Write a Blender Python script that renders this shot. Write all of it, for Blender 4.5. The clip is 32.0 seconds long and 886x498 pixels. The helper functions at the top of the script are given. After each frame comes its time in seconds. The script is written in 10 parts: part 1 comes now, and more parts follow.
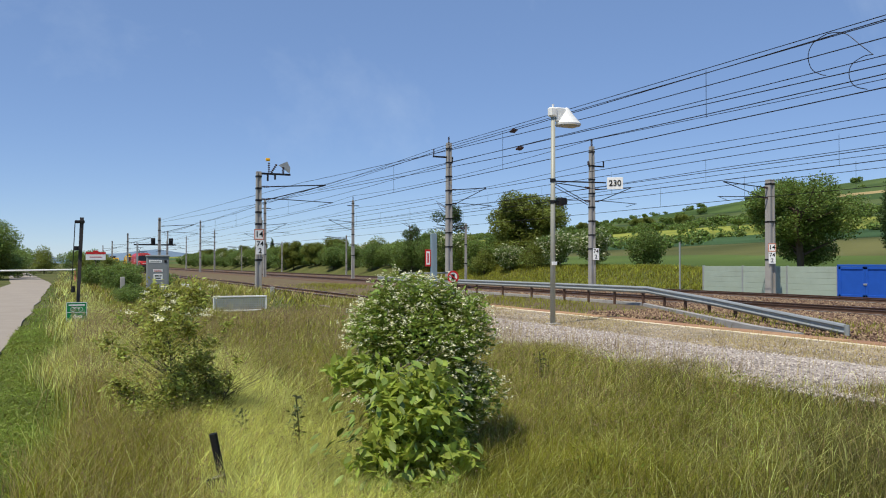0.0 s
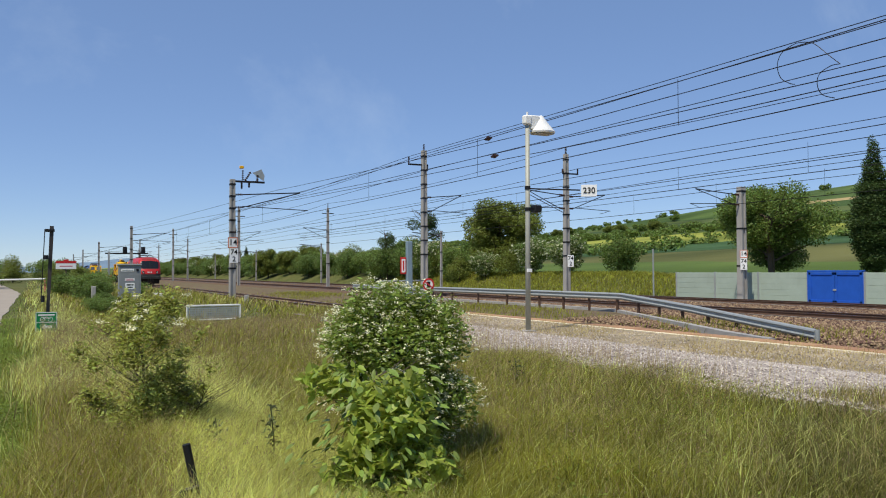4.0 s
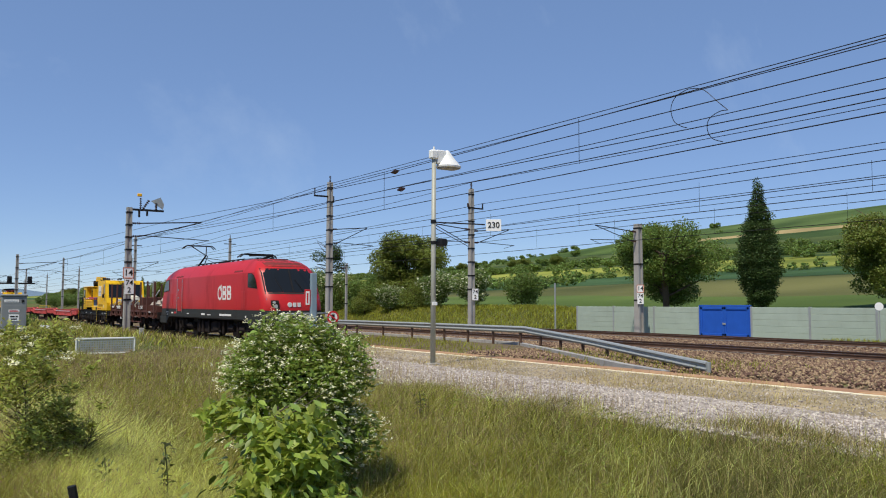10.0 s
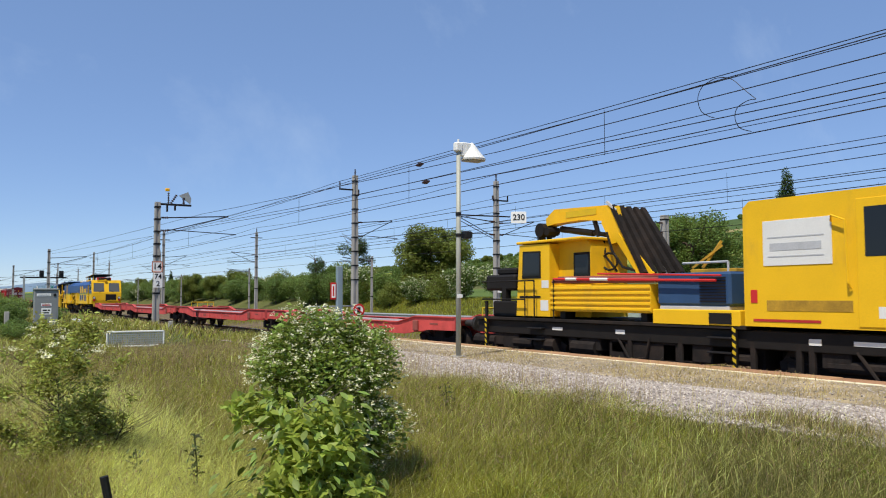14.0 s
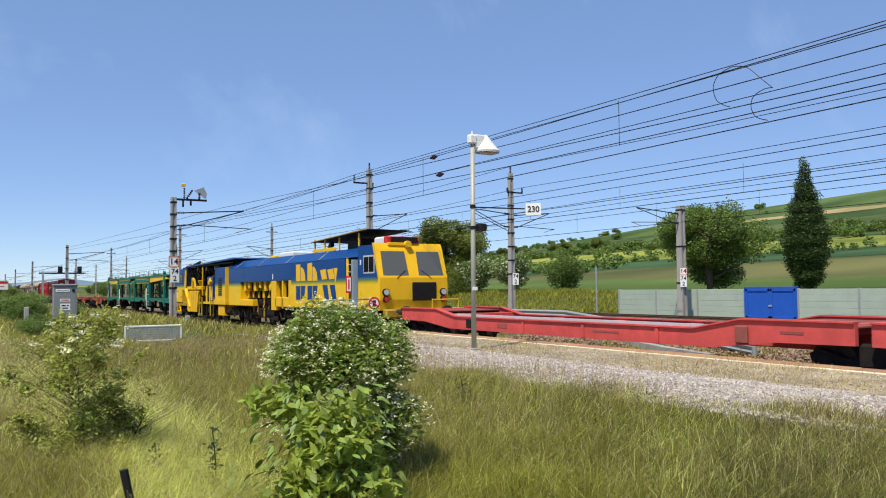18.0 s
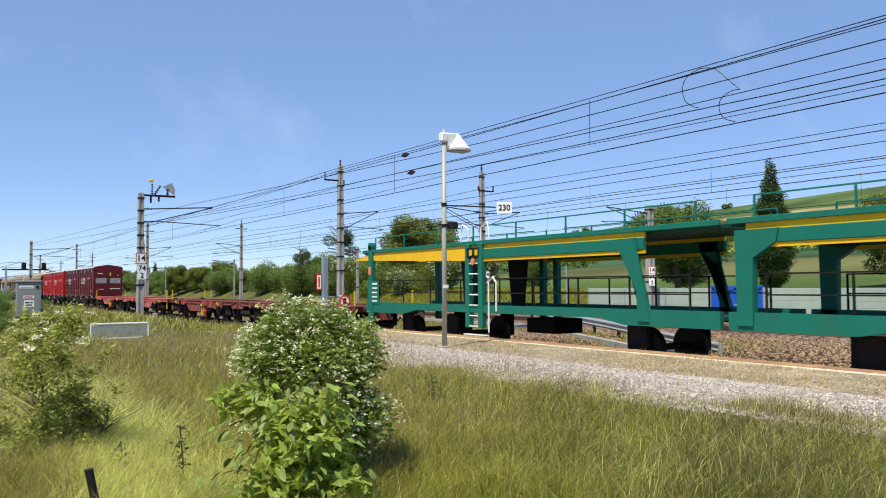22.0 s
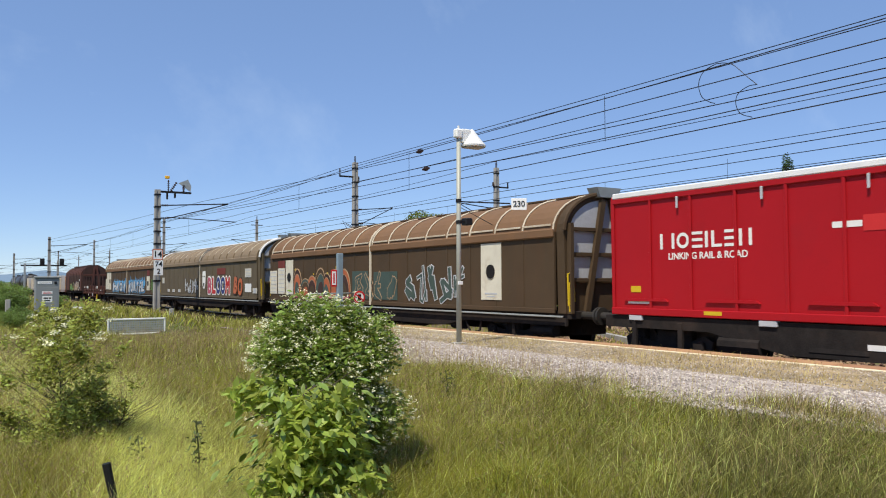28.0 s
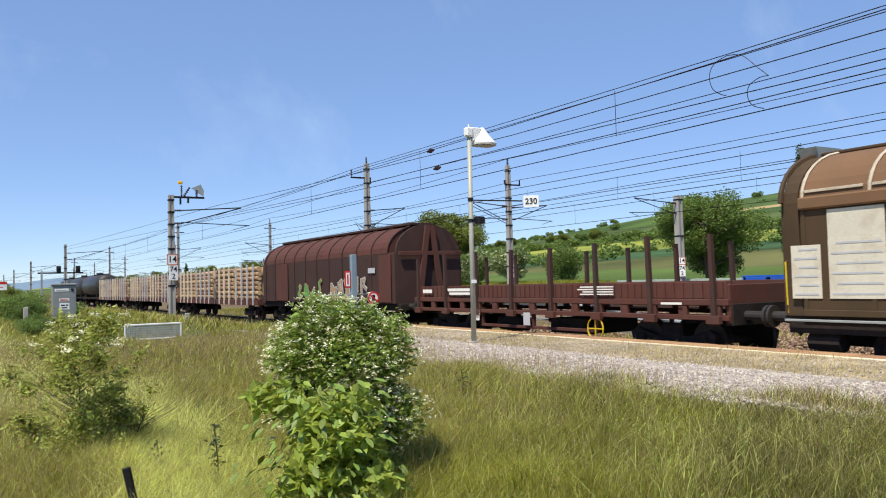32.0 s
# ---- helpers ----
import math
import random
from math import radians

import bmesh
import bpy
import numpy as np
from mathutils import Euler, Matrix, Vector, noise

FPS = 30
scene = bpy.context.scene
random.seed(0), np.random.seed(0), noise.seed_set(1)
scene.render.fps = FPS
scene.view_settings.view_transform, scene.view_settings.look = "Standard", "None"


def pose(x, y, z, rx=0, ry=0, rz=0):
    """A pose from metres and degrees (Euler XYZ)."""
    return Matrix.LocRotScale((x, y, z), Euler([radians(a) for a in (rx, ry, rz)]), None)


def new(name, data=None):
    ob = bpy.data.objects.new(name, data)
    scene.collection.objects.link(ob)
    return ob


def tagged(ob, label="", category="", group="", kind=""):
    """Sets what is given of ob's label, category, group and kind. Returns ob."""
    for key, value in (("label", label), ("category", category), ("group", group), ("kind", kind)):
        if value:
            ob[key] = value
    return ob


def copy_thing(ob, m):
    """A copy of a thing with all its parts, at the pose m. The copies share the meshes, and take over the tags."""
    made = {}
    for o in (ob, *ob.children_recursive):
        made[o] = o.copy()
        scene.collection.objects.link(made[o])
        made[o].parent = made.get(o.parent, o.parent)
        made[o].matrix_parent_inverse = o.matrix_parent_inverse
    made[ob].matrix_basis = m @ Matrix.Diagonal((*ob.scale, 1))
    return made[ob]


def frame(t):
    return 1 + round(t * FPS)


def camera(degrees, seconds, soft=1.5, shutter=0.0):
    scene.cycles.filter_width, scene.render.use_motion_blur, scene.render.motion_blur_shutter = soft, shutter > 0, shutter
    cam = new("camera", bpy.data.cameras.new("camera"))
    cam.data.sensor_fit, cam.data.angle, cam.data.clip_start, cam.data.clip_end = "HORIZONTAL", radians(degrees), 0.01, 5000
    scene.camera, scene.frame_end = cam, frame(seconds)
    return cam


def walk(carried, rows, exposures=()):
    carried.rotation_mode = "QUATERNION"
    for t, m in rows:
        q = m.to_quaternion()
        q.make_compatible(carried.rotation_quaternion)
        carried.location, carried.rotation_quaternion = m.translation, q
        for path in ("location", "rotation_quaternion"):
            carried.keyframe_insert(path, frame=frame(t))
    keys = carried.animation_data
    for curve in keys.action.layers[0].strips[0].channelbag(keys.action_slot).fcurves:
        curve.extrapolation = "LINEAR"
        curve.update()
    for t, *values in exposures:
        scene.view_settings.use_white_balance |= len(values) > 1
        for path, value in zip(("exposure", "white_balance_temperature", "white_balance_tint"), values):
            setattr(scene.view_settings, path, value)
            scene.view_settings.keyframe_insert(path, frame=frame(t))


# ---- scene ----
# World: x across the railway (away from the viewer), y along it, z up from the rail head, metres.
EYE = 1.9
cam = camera(58.0, 32.0, soft=1.05, shutter=0.04)
TURNS = [
    (0, -25.20, 1.00, -0.00),
    (0.5, -25.38, 0.99, -0.10),
    (1, -25.48, 0.94, -0.16),
    (1.5, -25.40, 0.85, -0.08),
    (2, -25.44, 0.81, 0.00),
    (2.5, -25.94, 0.89, 0.10),
    (3, -26.54, 1.17, 0.14),
    (3.5, -26.85, 1.36, 0.20),
    (5.5, -27.31, 2.37, 0.42),
    (6, -27.77, 2.69, 0.42),
    (6.5, -27.95, 2.81, 0.11),
    (7, -27.72, 3.03, -0.02),
    (7.5, -27.28, 3.24, 0.16),
    (8, -27.61, 3.50, 0.25),
    (8.5, -28.91, 3.67, 0.17),
    (9, -30.71, 3.72, 0.12),
    (9.5, -32.28, 3.79, -0.00),
    (10, -33.73, 3.88, -0.06),
    (10.5, -34.34, 3.93, 0.05),
    (11, -34.05, 4.04, 0.12),
    (11.5, -33.86, 3.95, -0.00),
    (12, -33.81, 3.69, 0.07),
    (12.5, -33.15, 3.48, 0.18),
    (13, -32.61, 3.38, 0.16),
    (13.5, -32.20, 3.32, 0.23),
    (14, -31.92, 3.35, 0.13),
    (14.5, -31.46, 3.36, 0.22),
    (16.5, -31.03, 3.03, 0.53),
    (17, -30.80, 2.89, 0.55),
    (17.5, -30.75, 2.89, 0.57),
    (18, -30.84, 2.83, 0.56),
    (18.5, -31.37, 2.81, 0.57),
    (19, -31.99, 2.73, 0.48),
    (19.5, -32.49, 2.63, 0.55),
    (20, -33.06, 2.61, 0.60),
    (20.5, -33.57, 2.52, 0.74),
    (21, -33.48, 2.56, 0.62),
    (21.5, -32.99, 2.73, 0.50),
    (22, -32.93, 2.67, 0.36),
    (22.5, -32.75, 2.44, 0.38),
    (23, -32.49, 2.37, 0.43),
    (23.5, -32.49, 2.39, 0.26),
    (24, -32.61, 2.38, 0.14),
    (24.5, -32.53, 2.34, 0.14),
    (25, -32.17, 2.44, 0.26),
    (25.5, -32.12, 2.81, 0.20),
    (27.5, -32.11, 2.73, 0.40),
    (28, -31.89, 2.41, 0.28),
    (28.5, -31.34, 2.32, 0.36),
    (29, -30.88, 2.26, 0.46),
    (29.5, -30.72, 2.11, 0.52),
    (30, -30.97, 2.33, 0.20),
    (30.5, -31.00, 2.61, 0.16),
    (31, -30.64, 2.62, 0.19),
    (31.5, -30.64, 2.49, 0.59),
    (32, -30.91, 2.36, 1.49),
]
walk(cam, [(t, pose(0, 0, EYE, 90 + p, r, a)) for t, a, p, r in TURNS], exposures=((0.0, 0.0), (3.0, -0.02), (7.0, -0.08), (8.0, -0.12), (9.0, -0.07), (11.0, -0.03), (11.5, -0.04), (12.0, 0.16), (13.0, 0.26), (14.0, 0.1), (17.0, 0.26), (19.0, 0.2), (20.0, 0.2), (22.0, 0.33), (25.0, 0.33), (28.0, 0.2), (29.0, 0.32), (32.0, 0.34)))

# ---- daylight ----
SUN_AZ = math.atan2(-0.87, -0.49)
SUN_EL = radians(60)
world = bpy.data.worlds.new("sky")
scene.world = world
world.use_nodes = True
wn = world.node_tree.nodes
sky = wn.new("ShaderNodeTexSky")
sky.sky_type = "NISHITA"
sky.sun_disc = False
sky.sun_elevation = SUN_EL
sky.sun_rotation = SUN_AZ
sky.altitude = 200
sky.air_density = 0.75
sky.dust_density = 0.05
sky.ozone_density = 3.0
wn["Background"].inputs[1].default_value = 0.12
tint = wn.new("ShaderNodeHueSaturation")
tint.inputs["Saturation"].default_value = 1.05
tint.inputs["Hue"].default_value = 0.508
world.node_tree.links.new(sky.outputs[0], tint.inputs["Color"])
veil = wn.new("ShaderNodeMix")  # even summer haze
veil.data_type = "RGBA"
veil.inputs[0].default_value = 0.42
veil.inputs[7].default_value = (2.1, 3.5, 6.2, 1)
world.node_tree.links.new(tint.outputs[0], veil.inputs[6])
wl = world.node_tree.links
wc = wn.new("ShaderNodeTexCoord")
wm = wn.new("ShaderNodeMapping")  # thin drawn-out cirrus
wm.inputs["Rotation"].default_value = (0.3, 0.5, 0.9)
wm.inputs["Scale"].default_value = (3.2, 9.0, 4.0)
wl.new(wc.outputs["Generated"], wm.inputs["Vector"])
cn_ = wn.new("ShaderNodeTexNoise")
cn_.inputs["Scale"].default_value, cn_.inputs["Detail"].default_value, cn_.inputs["Roughness"].default_value = 1.1, 7, 0.62
wl.new(wm.outputs[0], cn_.inputs["Vector"])
cr = wn.new("ShaderNodeMapRange")
cr.inputs[1].default_value, cr.inputs[2].default_value, cr.inputs[4].default_value = 0.58, 0.84, 0.2
wl.new(cn_.outputs[0], cr.inputs[0])
cirrus = wn.new("ShaderNodeMix")
cirrus.data_type = "RGBA"
cirrus.inputs[7].default_value = (5.4, 6.4, 7.6, 1)
wl.new(cr.outputs[0], cirrus.inputs[0])
wl.new(veil.outputs[2], cirrus.inputs[6])
wl.new(cirrus.outputs[2], wn["Background"].inputs[0])
sun = new("sun", bpy.data.lights.new("sun", "SUN"))
sun.data.energy, sun.data.angle, sun.data.color = 4.5, radians(0.55), (1.0, 0.93, 0.79)
sun_dir = Vector((math.sin(SUN_AZ) * math.cos(SUN_EL), math.cos(SUN_AZ) * math.cos(SUN_EL), math.sin(SUN_EL)))
sun.rotation_euler = sun_dir.to_track_quat("Z", "Y").to_euler()
sun.location = (0, 0, 60)

# ---- tools ----
class Shell:
    """Collects corners and faces of one mesh."""
    def __init__(self):
        self.v, self.f = [], []

    def add(self, vs, fs):
        n = len(self.v)
        self.v += [tuple(p) for p in vs]
        self.f += [tuple(i + n for i in q) for q in fs]
        return self

    def box(self, x0, x1, y0, y1, z0, z1, b=0.012):
        b = min(b, abs(x1 - x0) * 0.45, abs(y1 - y0) * 0.45, abs(z1 - z0) * 0.45)
        if b <= 0.0005:
            vs = [(x, y, z) for x in (x0, x1) for y in (y0, y1) for z in (z0, z1)]
            return self.add(vs, [(0, 1, 3, 2), (4, 6, 7, 5), (0, 4, 5, 1), (2, 3, 7, 6), (0, 2, 6, 4), (1, 5, 7, 3)])
        lo, hi = (x0, y0, z0), (x1, y1, z1)
        vs, ix = [], {}
        for sx in (0, 1):
            for sy in (0, 1):
                for sz in (0, 1):
                    s = (sx, sy, sz)
                    for a in range(3):
                        p = [(hi[k] - b if s[k] else lo[k] + b) for k in range(3)]
                        p[a] = hi[a] if s[a] else lo[a]
                        ix[s, a] = len(vs)
                        vs.append(p)
        fs = []
        def put(q):
            c = sum((Vector(vs[i]) for i in q), Vector()) / len(q)
            n = (Vector(vs[q[1]]) - Vector(vs[q[0]])).cross(Vector(vs[q[2]]) - Vector(vs[q[1]]))
            m = Vector(((x0 + x1) / 2, (y0 + y1) / 2, (z0 + z1) / 2))
            fs.append(tuple(q) if n.dot(c - m) > 0 else tuple(reversed(q)))
        for a in range(3):
            o = [k for k in range(3) if k != a]
            for e in (0, 1):
                q = []
                for u, w in ((0, 0), (1, 0), (1, 1), (0, 1)):
                    s = [0, 0, 0]
                    s[a], s[o[0]], s[o[1]] = e, u, w
                    q.append(ix[tuple(s), a])
                put(q)
            for u in (0, 1):
                for w in (0, 1):
                    q = []
                    for e, ax in ((0, o[0]), (1, o[0]), (1, o[1]), (0, o[1])):
                        s = [0, 0, 0]
                        s[a], s[o[0]], s[o[1]] = e, u, w
                        q.append(ix[tuple(s), ax])
                    put(q)
        for s in [(i, j, k) for i in (0, 1) for j in (0, 1) for k in (0, 1)]:
            put([ix[s, 0], ix[s, 1], ix[s, 2]])
        return self.add(vs, fs)

    def loft(self, rings, caps=True, closed=True):
        """Rings of the same number of corners, joined one after another."""
        n = len(rings[0])
        vs = [p for r in rings for p in r]
        fs = []
        for k in range(len(rings) - 1):
            for i in range(n if closed else n - 1):
                j = (i + 1) % n
                fs.append((k * n + i, k * n + j, (k + 1) * n + j, (k + 1) * n + i))
        if caps:
            fs.append(tuple(reversed(range(n))))
            fs.append(tuple(range((len(rings) - 1) * n, len(rings) * n)))
        return self.add(vs, fs)

    def along_y(self, prof, y0, y1):
        """A profile of (x, z) drawn along y."""
        return self.loft([[(x, y0, z) for x, z in prof], [(x, y1, z) for x, z in prof]])

    def along_x(self, prof, x0, x1):
        """A profile of (y, z) drawn along x."""
        return self.loft([[(x0, y, z) for y, z in prof], [(x1, y, z) for y, z in prof]])

    def rod(self, a, b, r, n=8, r2=None):
        a, b = Vector(a), Vector(b)
        d = (b - a).normalized()
        u = d.orthogonal().normalized()
        w = d.cross(u)
        r2 = r if r2 is None else r2
        ring = lambda c, rr: [c + (u * math.cos(k * math.tau / n) + w * math.sin(k * math.tau / n)) * rr for k in range(n)]
        return self.loft([ring(a, r), ring(b, r2)])

    def bar(self, a, b, w, h):
        """A square bar from a to b, w wide across and h high."""
        a, b = Vector(a), Vector(b)
        d = (b - a).normalized()
        u = d.cross(Vector((0, 0, 1)))
        u = u.normalized() if u.length > 1e-4 else Vector((1, 0, 0))
        k = u.cross(d)
        ring = lambda c: [c - u * w / 2 - k * h / 2, c + u * w / 2 - k * h / 2, c + u * w / 2 + k * h / 2, c - u * w / 2 + k * h / 2]
        return self.loft([ring(a), ring(b)])

    def pipe(self, pts, r, n=6):
        pts = [Vector(p) for p in pts]
        rings, u = [], None
        for i, p in enumerate(pts):
            d = (pts[min(i + 1, len(pts) - 1)] - pts[max(i - 1, 0)]).normalized()
            u = d.orthogonal() if u is None else u - d * u.dot(d)
            u.normalize()
            w = d.cross(u)
            rings.append([p + (u * math.cos(k * math.tau / n) + w * math.sin(k * math.tau / n)) * r for k in range(n)])
        return self.loft(rings)

    def mesh(self, name, smooth=False):
        me = bpy.data.meshes.new(name)
        me.from_pydata(self.v, [], self.f)
        bm = bmesh.new()
        bm.from_mesh(me)
        bmesh.ops.recalc_face_normals(bm, faces=bm.faces)
        bm.to_mesh(me)
        bm.free()
        if smooth:
            me.polygons.foreach_set("use_smooth", [True] * len(me.polygons))
        return me


def part(name, shell, material, parent=None, label="", smooth=False, at=None):
    me = shell if isinstance(shell, bpy.types.Mesh) else shell.mesh(name, smooth)
    if not me.materials:
        me.materials.append(material)
    ob = new(name, me)
    if parent is not None:
        ob.parent = parent
    if at is not None:
        ob.matrix_basis = at
    if label:
        tagged(ob, label)
    return ob


def thing(name, label, category, group="", kind=""):
    return tagged(new(name), label, category, group, kind)


def raw_mesh(name, verts, faces_flat, per, smooth=False):
    """A mesh from numpy arrays with the same number of corners in every face."""
    me = bpy.data.meshes.new(name)
    nf = len(faces_flat) // per
    me.vertices.add(len(verts))
    me.vertices.foreach_set("co", np.asarray(verts, dtype=np.float32).ravel())
    me.loops.add(len(faces_flat))
    me.loops.foreach_set("vertex_index", np.asarray(faces_flat, dtype=np.int32))
    me.polygons.add(nf)
    me.polygons.foreach_set("loop_start", np.arange(0, nf * per, per, dtype=np.int32))
    if smooth:
        me.polygons.foreach_set("use_smooth", [True] * nf)
    me.update()
    me.validate()
    return me


def letters(body, size, bold=0.0):
    """Writing as a mesh, centred, in the x y plane."""
    cu = bpy.data.curves.new("writing", "FONT")
    cu.body, cu.size, cu.align_x, cu.align_y, cu.extrude, cu.offset = body, size, "CENTER", "CENTER", 0.002, bold
    ob = new("writing", cu)
    bpy.context.view_layer.update()
    me = bpy.data.meshes.new_from_object(ob.evaluated_get(bpy.context.evaluated_depsgraph_get()))
    bpy.data.objects.remove(ob)
    return me


GLYPHS = {}


def brushed(ch, r, n):
    """A letter thickened as if drawn with a broad cap: copies shifted round a circle."""
    if ch not in GLYPHS:
        me = letters(ch, 1.0)
        GLYPHS[ch] = ([tuple(p.co) for p in me.vertices], [tuple(f.vertices) for f in me.polygons])
    co, fs = GLYPHS[ch]
    s = Shell()
    for k in range(n):
        a = math.tau * k / n
        s.add([(x + r * math.cos(a), y + r * math.sin(a), z + 0.0003 * k) for x, y, z in co], fs)
    me = bpy.data.meshes.new("letter")
    me.from_pydata(s.v, [], s.f)
    return me


FACE = Matrix(((0, 0, -1, 0), (-1, 0, 0, 0), (0, 1, 0, 0), (0, 0, 0, 1)))  # x to -y, y to z, out to -x
FRONT = Matrix(((1, 0, 0, 0), (0, 0, -1, 0), (0, 1, 0, 0), (0, 0, 0, 1)))  # x to x, y to z, out to -y

# ---- materials ----
def mat(name, col, rough=0.6, metal=0.0, var=0.15, scale=3.0, fine=40.0, bump=0.1, dirt=None, dirt_amount=0.35, dirt_scale=1.2, island=0.0, spread=0.0, streak=0.0, spec=0.22):
    """A surface with a coarse and a fine variation, patches of dirt, grain and relief."""
    m = bpy.data.materials.new(name)
    m.use_nodes = True
    nt = m.node_tree
    N, L = nt.nodes, nt.links
    b = N["Principled BSDF"]
    b.inputs["Roughness"].default_value = rough
    b.inputs["Metallic"].default_value = metal
    b.inputs["Specular IOR Level"].default_value = spec
    tc = N.new("ShaderNodeTexCoord")
    n1 = N.new("ShaderNodeTexNoise")
    n1.inputs["Scale"].default_value, n1.inputs["Detail"].default_value = scale, 5
    n2 = N.new("ShaderNodeTexNoise")
    n2.inputs["Scale"].default_value, n2.inputs["Detail"].default_value = fine, 3
    L.new(tc.outputs["Object"], n1.inputs["Vector"])
    L.new(tc.outputs["Object"], n2.inputs["Vector"])
    add = N.new("ShaderNodeMath")
    add.operation = "ADD"
    L.new(n1.outputs[0], add.inputs[0])
    L.new(n2.outputs[0], add.inputs[1])
    mr = N.new("ShaderNodeMapRange")
    mr.inputs[1].default_value, mr.inputs[2].default_value = 0.65, 1.35
    mr.inputs[3].default_value, mr.inputs[4].default_value = 1 - var, 1 + var
    L.new(add.outputs[0], mr.inputs[0])
    hsv = N.new("ShaderNodeHueSaturation")
    hsv.inputs["Color"].default_value = (*col, 1)
    L.new(mr.outputs[0], hsv.inputs["Value"])
    out = hsv.outputs[0]
    if island or spread:
        src = N.new("ShaderNodeNewGeometry").outputs["Random Per Island"] if island else N.new("ShaderNodeObjectInfo").outputs["Random"]
        r2 = N.new("ShaderNodeMapRange")
        k = island or spread
        r2.inputs[3].default_value, r2.inputs[4].default_value = 1 - k, 1 + k
        L.new(src, r2.inputs[0])
        h2 = N.new("ShaderNodeHueSaturation")
        L.new(out, h2.inputs["Color"])
        L.new(r2.outputs[0], h2.inputs["Value"])
        r3 = N.new("ShaderNodeMapRange")
        r3.inputs[3].default_value, r3.inputs[4].default_value = 0.5 - 0.05 * k, 0.5 + 0.04 * k
        L.new(src, r3.inputs[0])
        L.new(r3.outputs[0], h2.inputs["Hue"])
        out = h2.outputs[0]
    if dirt:
        n3 = N.new("ShaderNodeTexNoise")
        n3.inputs["Scale"].default_value, n3.inputs["Detail"].default_value, n3.inputs["Roughness"].default_value = dirt_scale, 8, 0.65
        if streak:
            mp = N.new("ShaderNodeMapping")
            mp.inputs["Scale"].default_value = (1, 1, streak)
            L.new(tc.outputs["Object"], mp.inputs["Vector"])
            L.new(mp.outputs[0], n3.inputs["Vector"])
        else:
            L.new(tc.outputs["Object"], n3.inputs["Vector"])
        r4 = N.new("ShaderNodeMapRange")
        r4.inputs[1].default_value, r4.inputs[2].default_value = 0.75 - dirt_amount, 0.8
        r4.inputs[4].default_value = min(1.0, 0.4 + dirt_amount)
        L.new(n3.outputs[0], r4.inputs[0])
        mx = N.new("ShaderNodeMix")
        mx.data_type = "RGBA"
        mx.inputs[7].default_value = (*dirt, 1)
        L.new(r4.outputs[0], mx.inputs[0])
        L.new(out, mx.inputs[6])
        out = mx.outputs[2]
        r5 = N.new("ShaderNodeMapRange")
        r5.inputs[3].default_value, r5.inputs[4].default_value = rough, min(1, rough + 0.3)
        L.new(r4.outputs[0], r5.inputs[0])
        L.new(r5.outputs[0], b.inputs["Roughness"])
    L.new(out, b.inputs["Base Color"])
    if bump:
        bp = N.new("ShaderNodeBump")
        bp.inputs["Strength"].default_value, bp.inputs["Distance"].default_value = bump, 0.02
        L.new(n2.outputs[0], bp.inputs["Height"])
        L.new(bp.outputs[0], b.inputs["Normal"])
    return m


def leaf_mat(name, col, rough=0.5, trans=0.35, island=0.45, var=0.2):
    m = mat(name, col, rough, var=var, scale=1.5, fine=9, bump=0, island=island, spec=0.35)
    nt = m.node_tree
    b = nt.nodes["Principled BSDF"]
    tr = nt.nodes.new("ShaderNodeBsdfTranslucent")
    mix = nt.nodes.new("ShaderNodeMixShader")
    mix.inputs[0].default_value = trans
    src = b.inputs["Base Color"].links[0].from_socket
    hs = nt.nodes.new("ShaderNodeHueSaturation")
    hs.inputs["Value"].default_value, hs.inputs["Hue"].default_value = 1.6, 0.48
    nt.links.new(src, hs.inputs["Color"])
    nt.links.new(hs.outputs[0], tr.inputs["Color"])
    nt.links.new(b.outputs[0], mix.inputs[1])
    nt.links.new(tr.outputs[0], mix.inputs[2])
    nt.links.new(mix.outputs[0], nt.nodes["Material Output"].inputs[0])
    return m


def glass_mat(name, col=(0.02, 0.025, 0.03), rough=0.06, gloss=0.35):
    m = bpy.data.materials.new(name)
    m.use_nodes = True
    b = m.node_tree.nodes["Principled BSDF"]
    b.inputs["Base Color"].default_value = (*col, 1)
    b.inputs["Roughness"].default_value = rough
    b.inputs["Specular IOR Level"].default_value = gloss
    return m


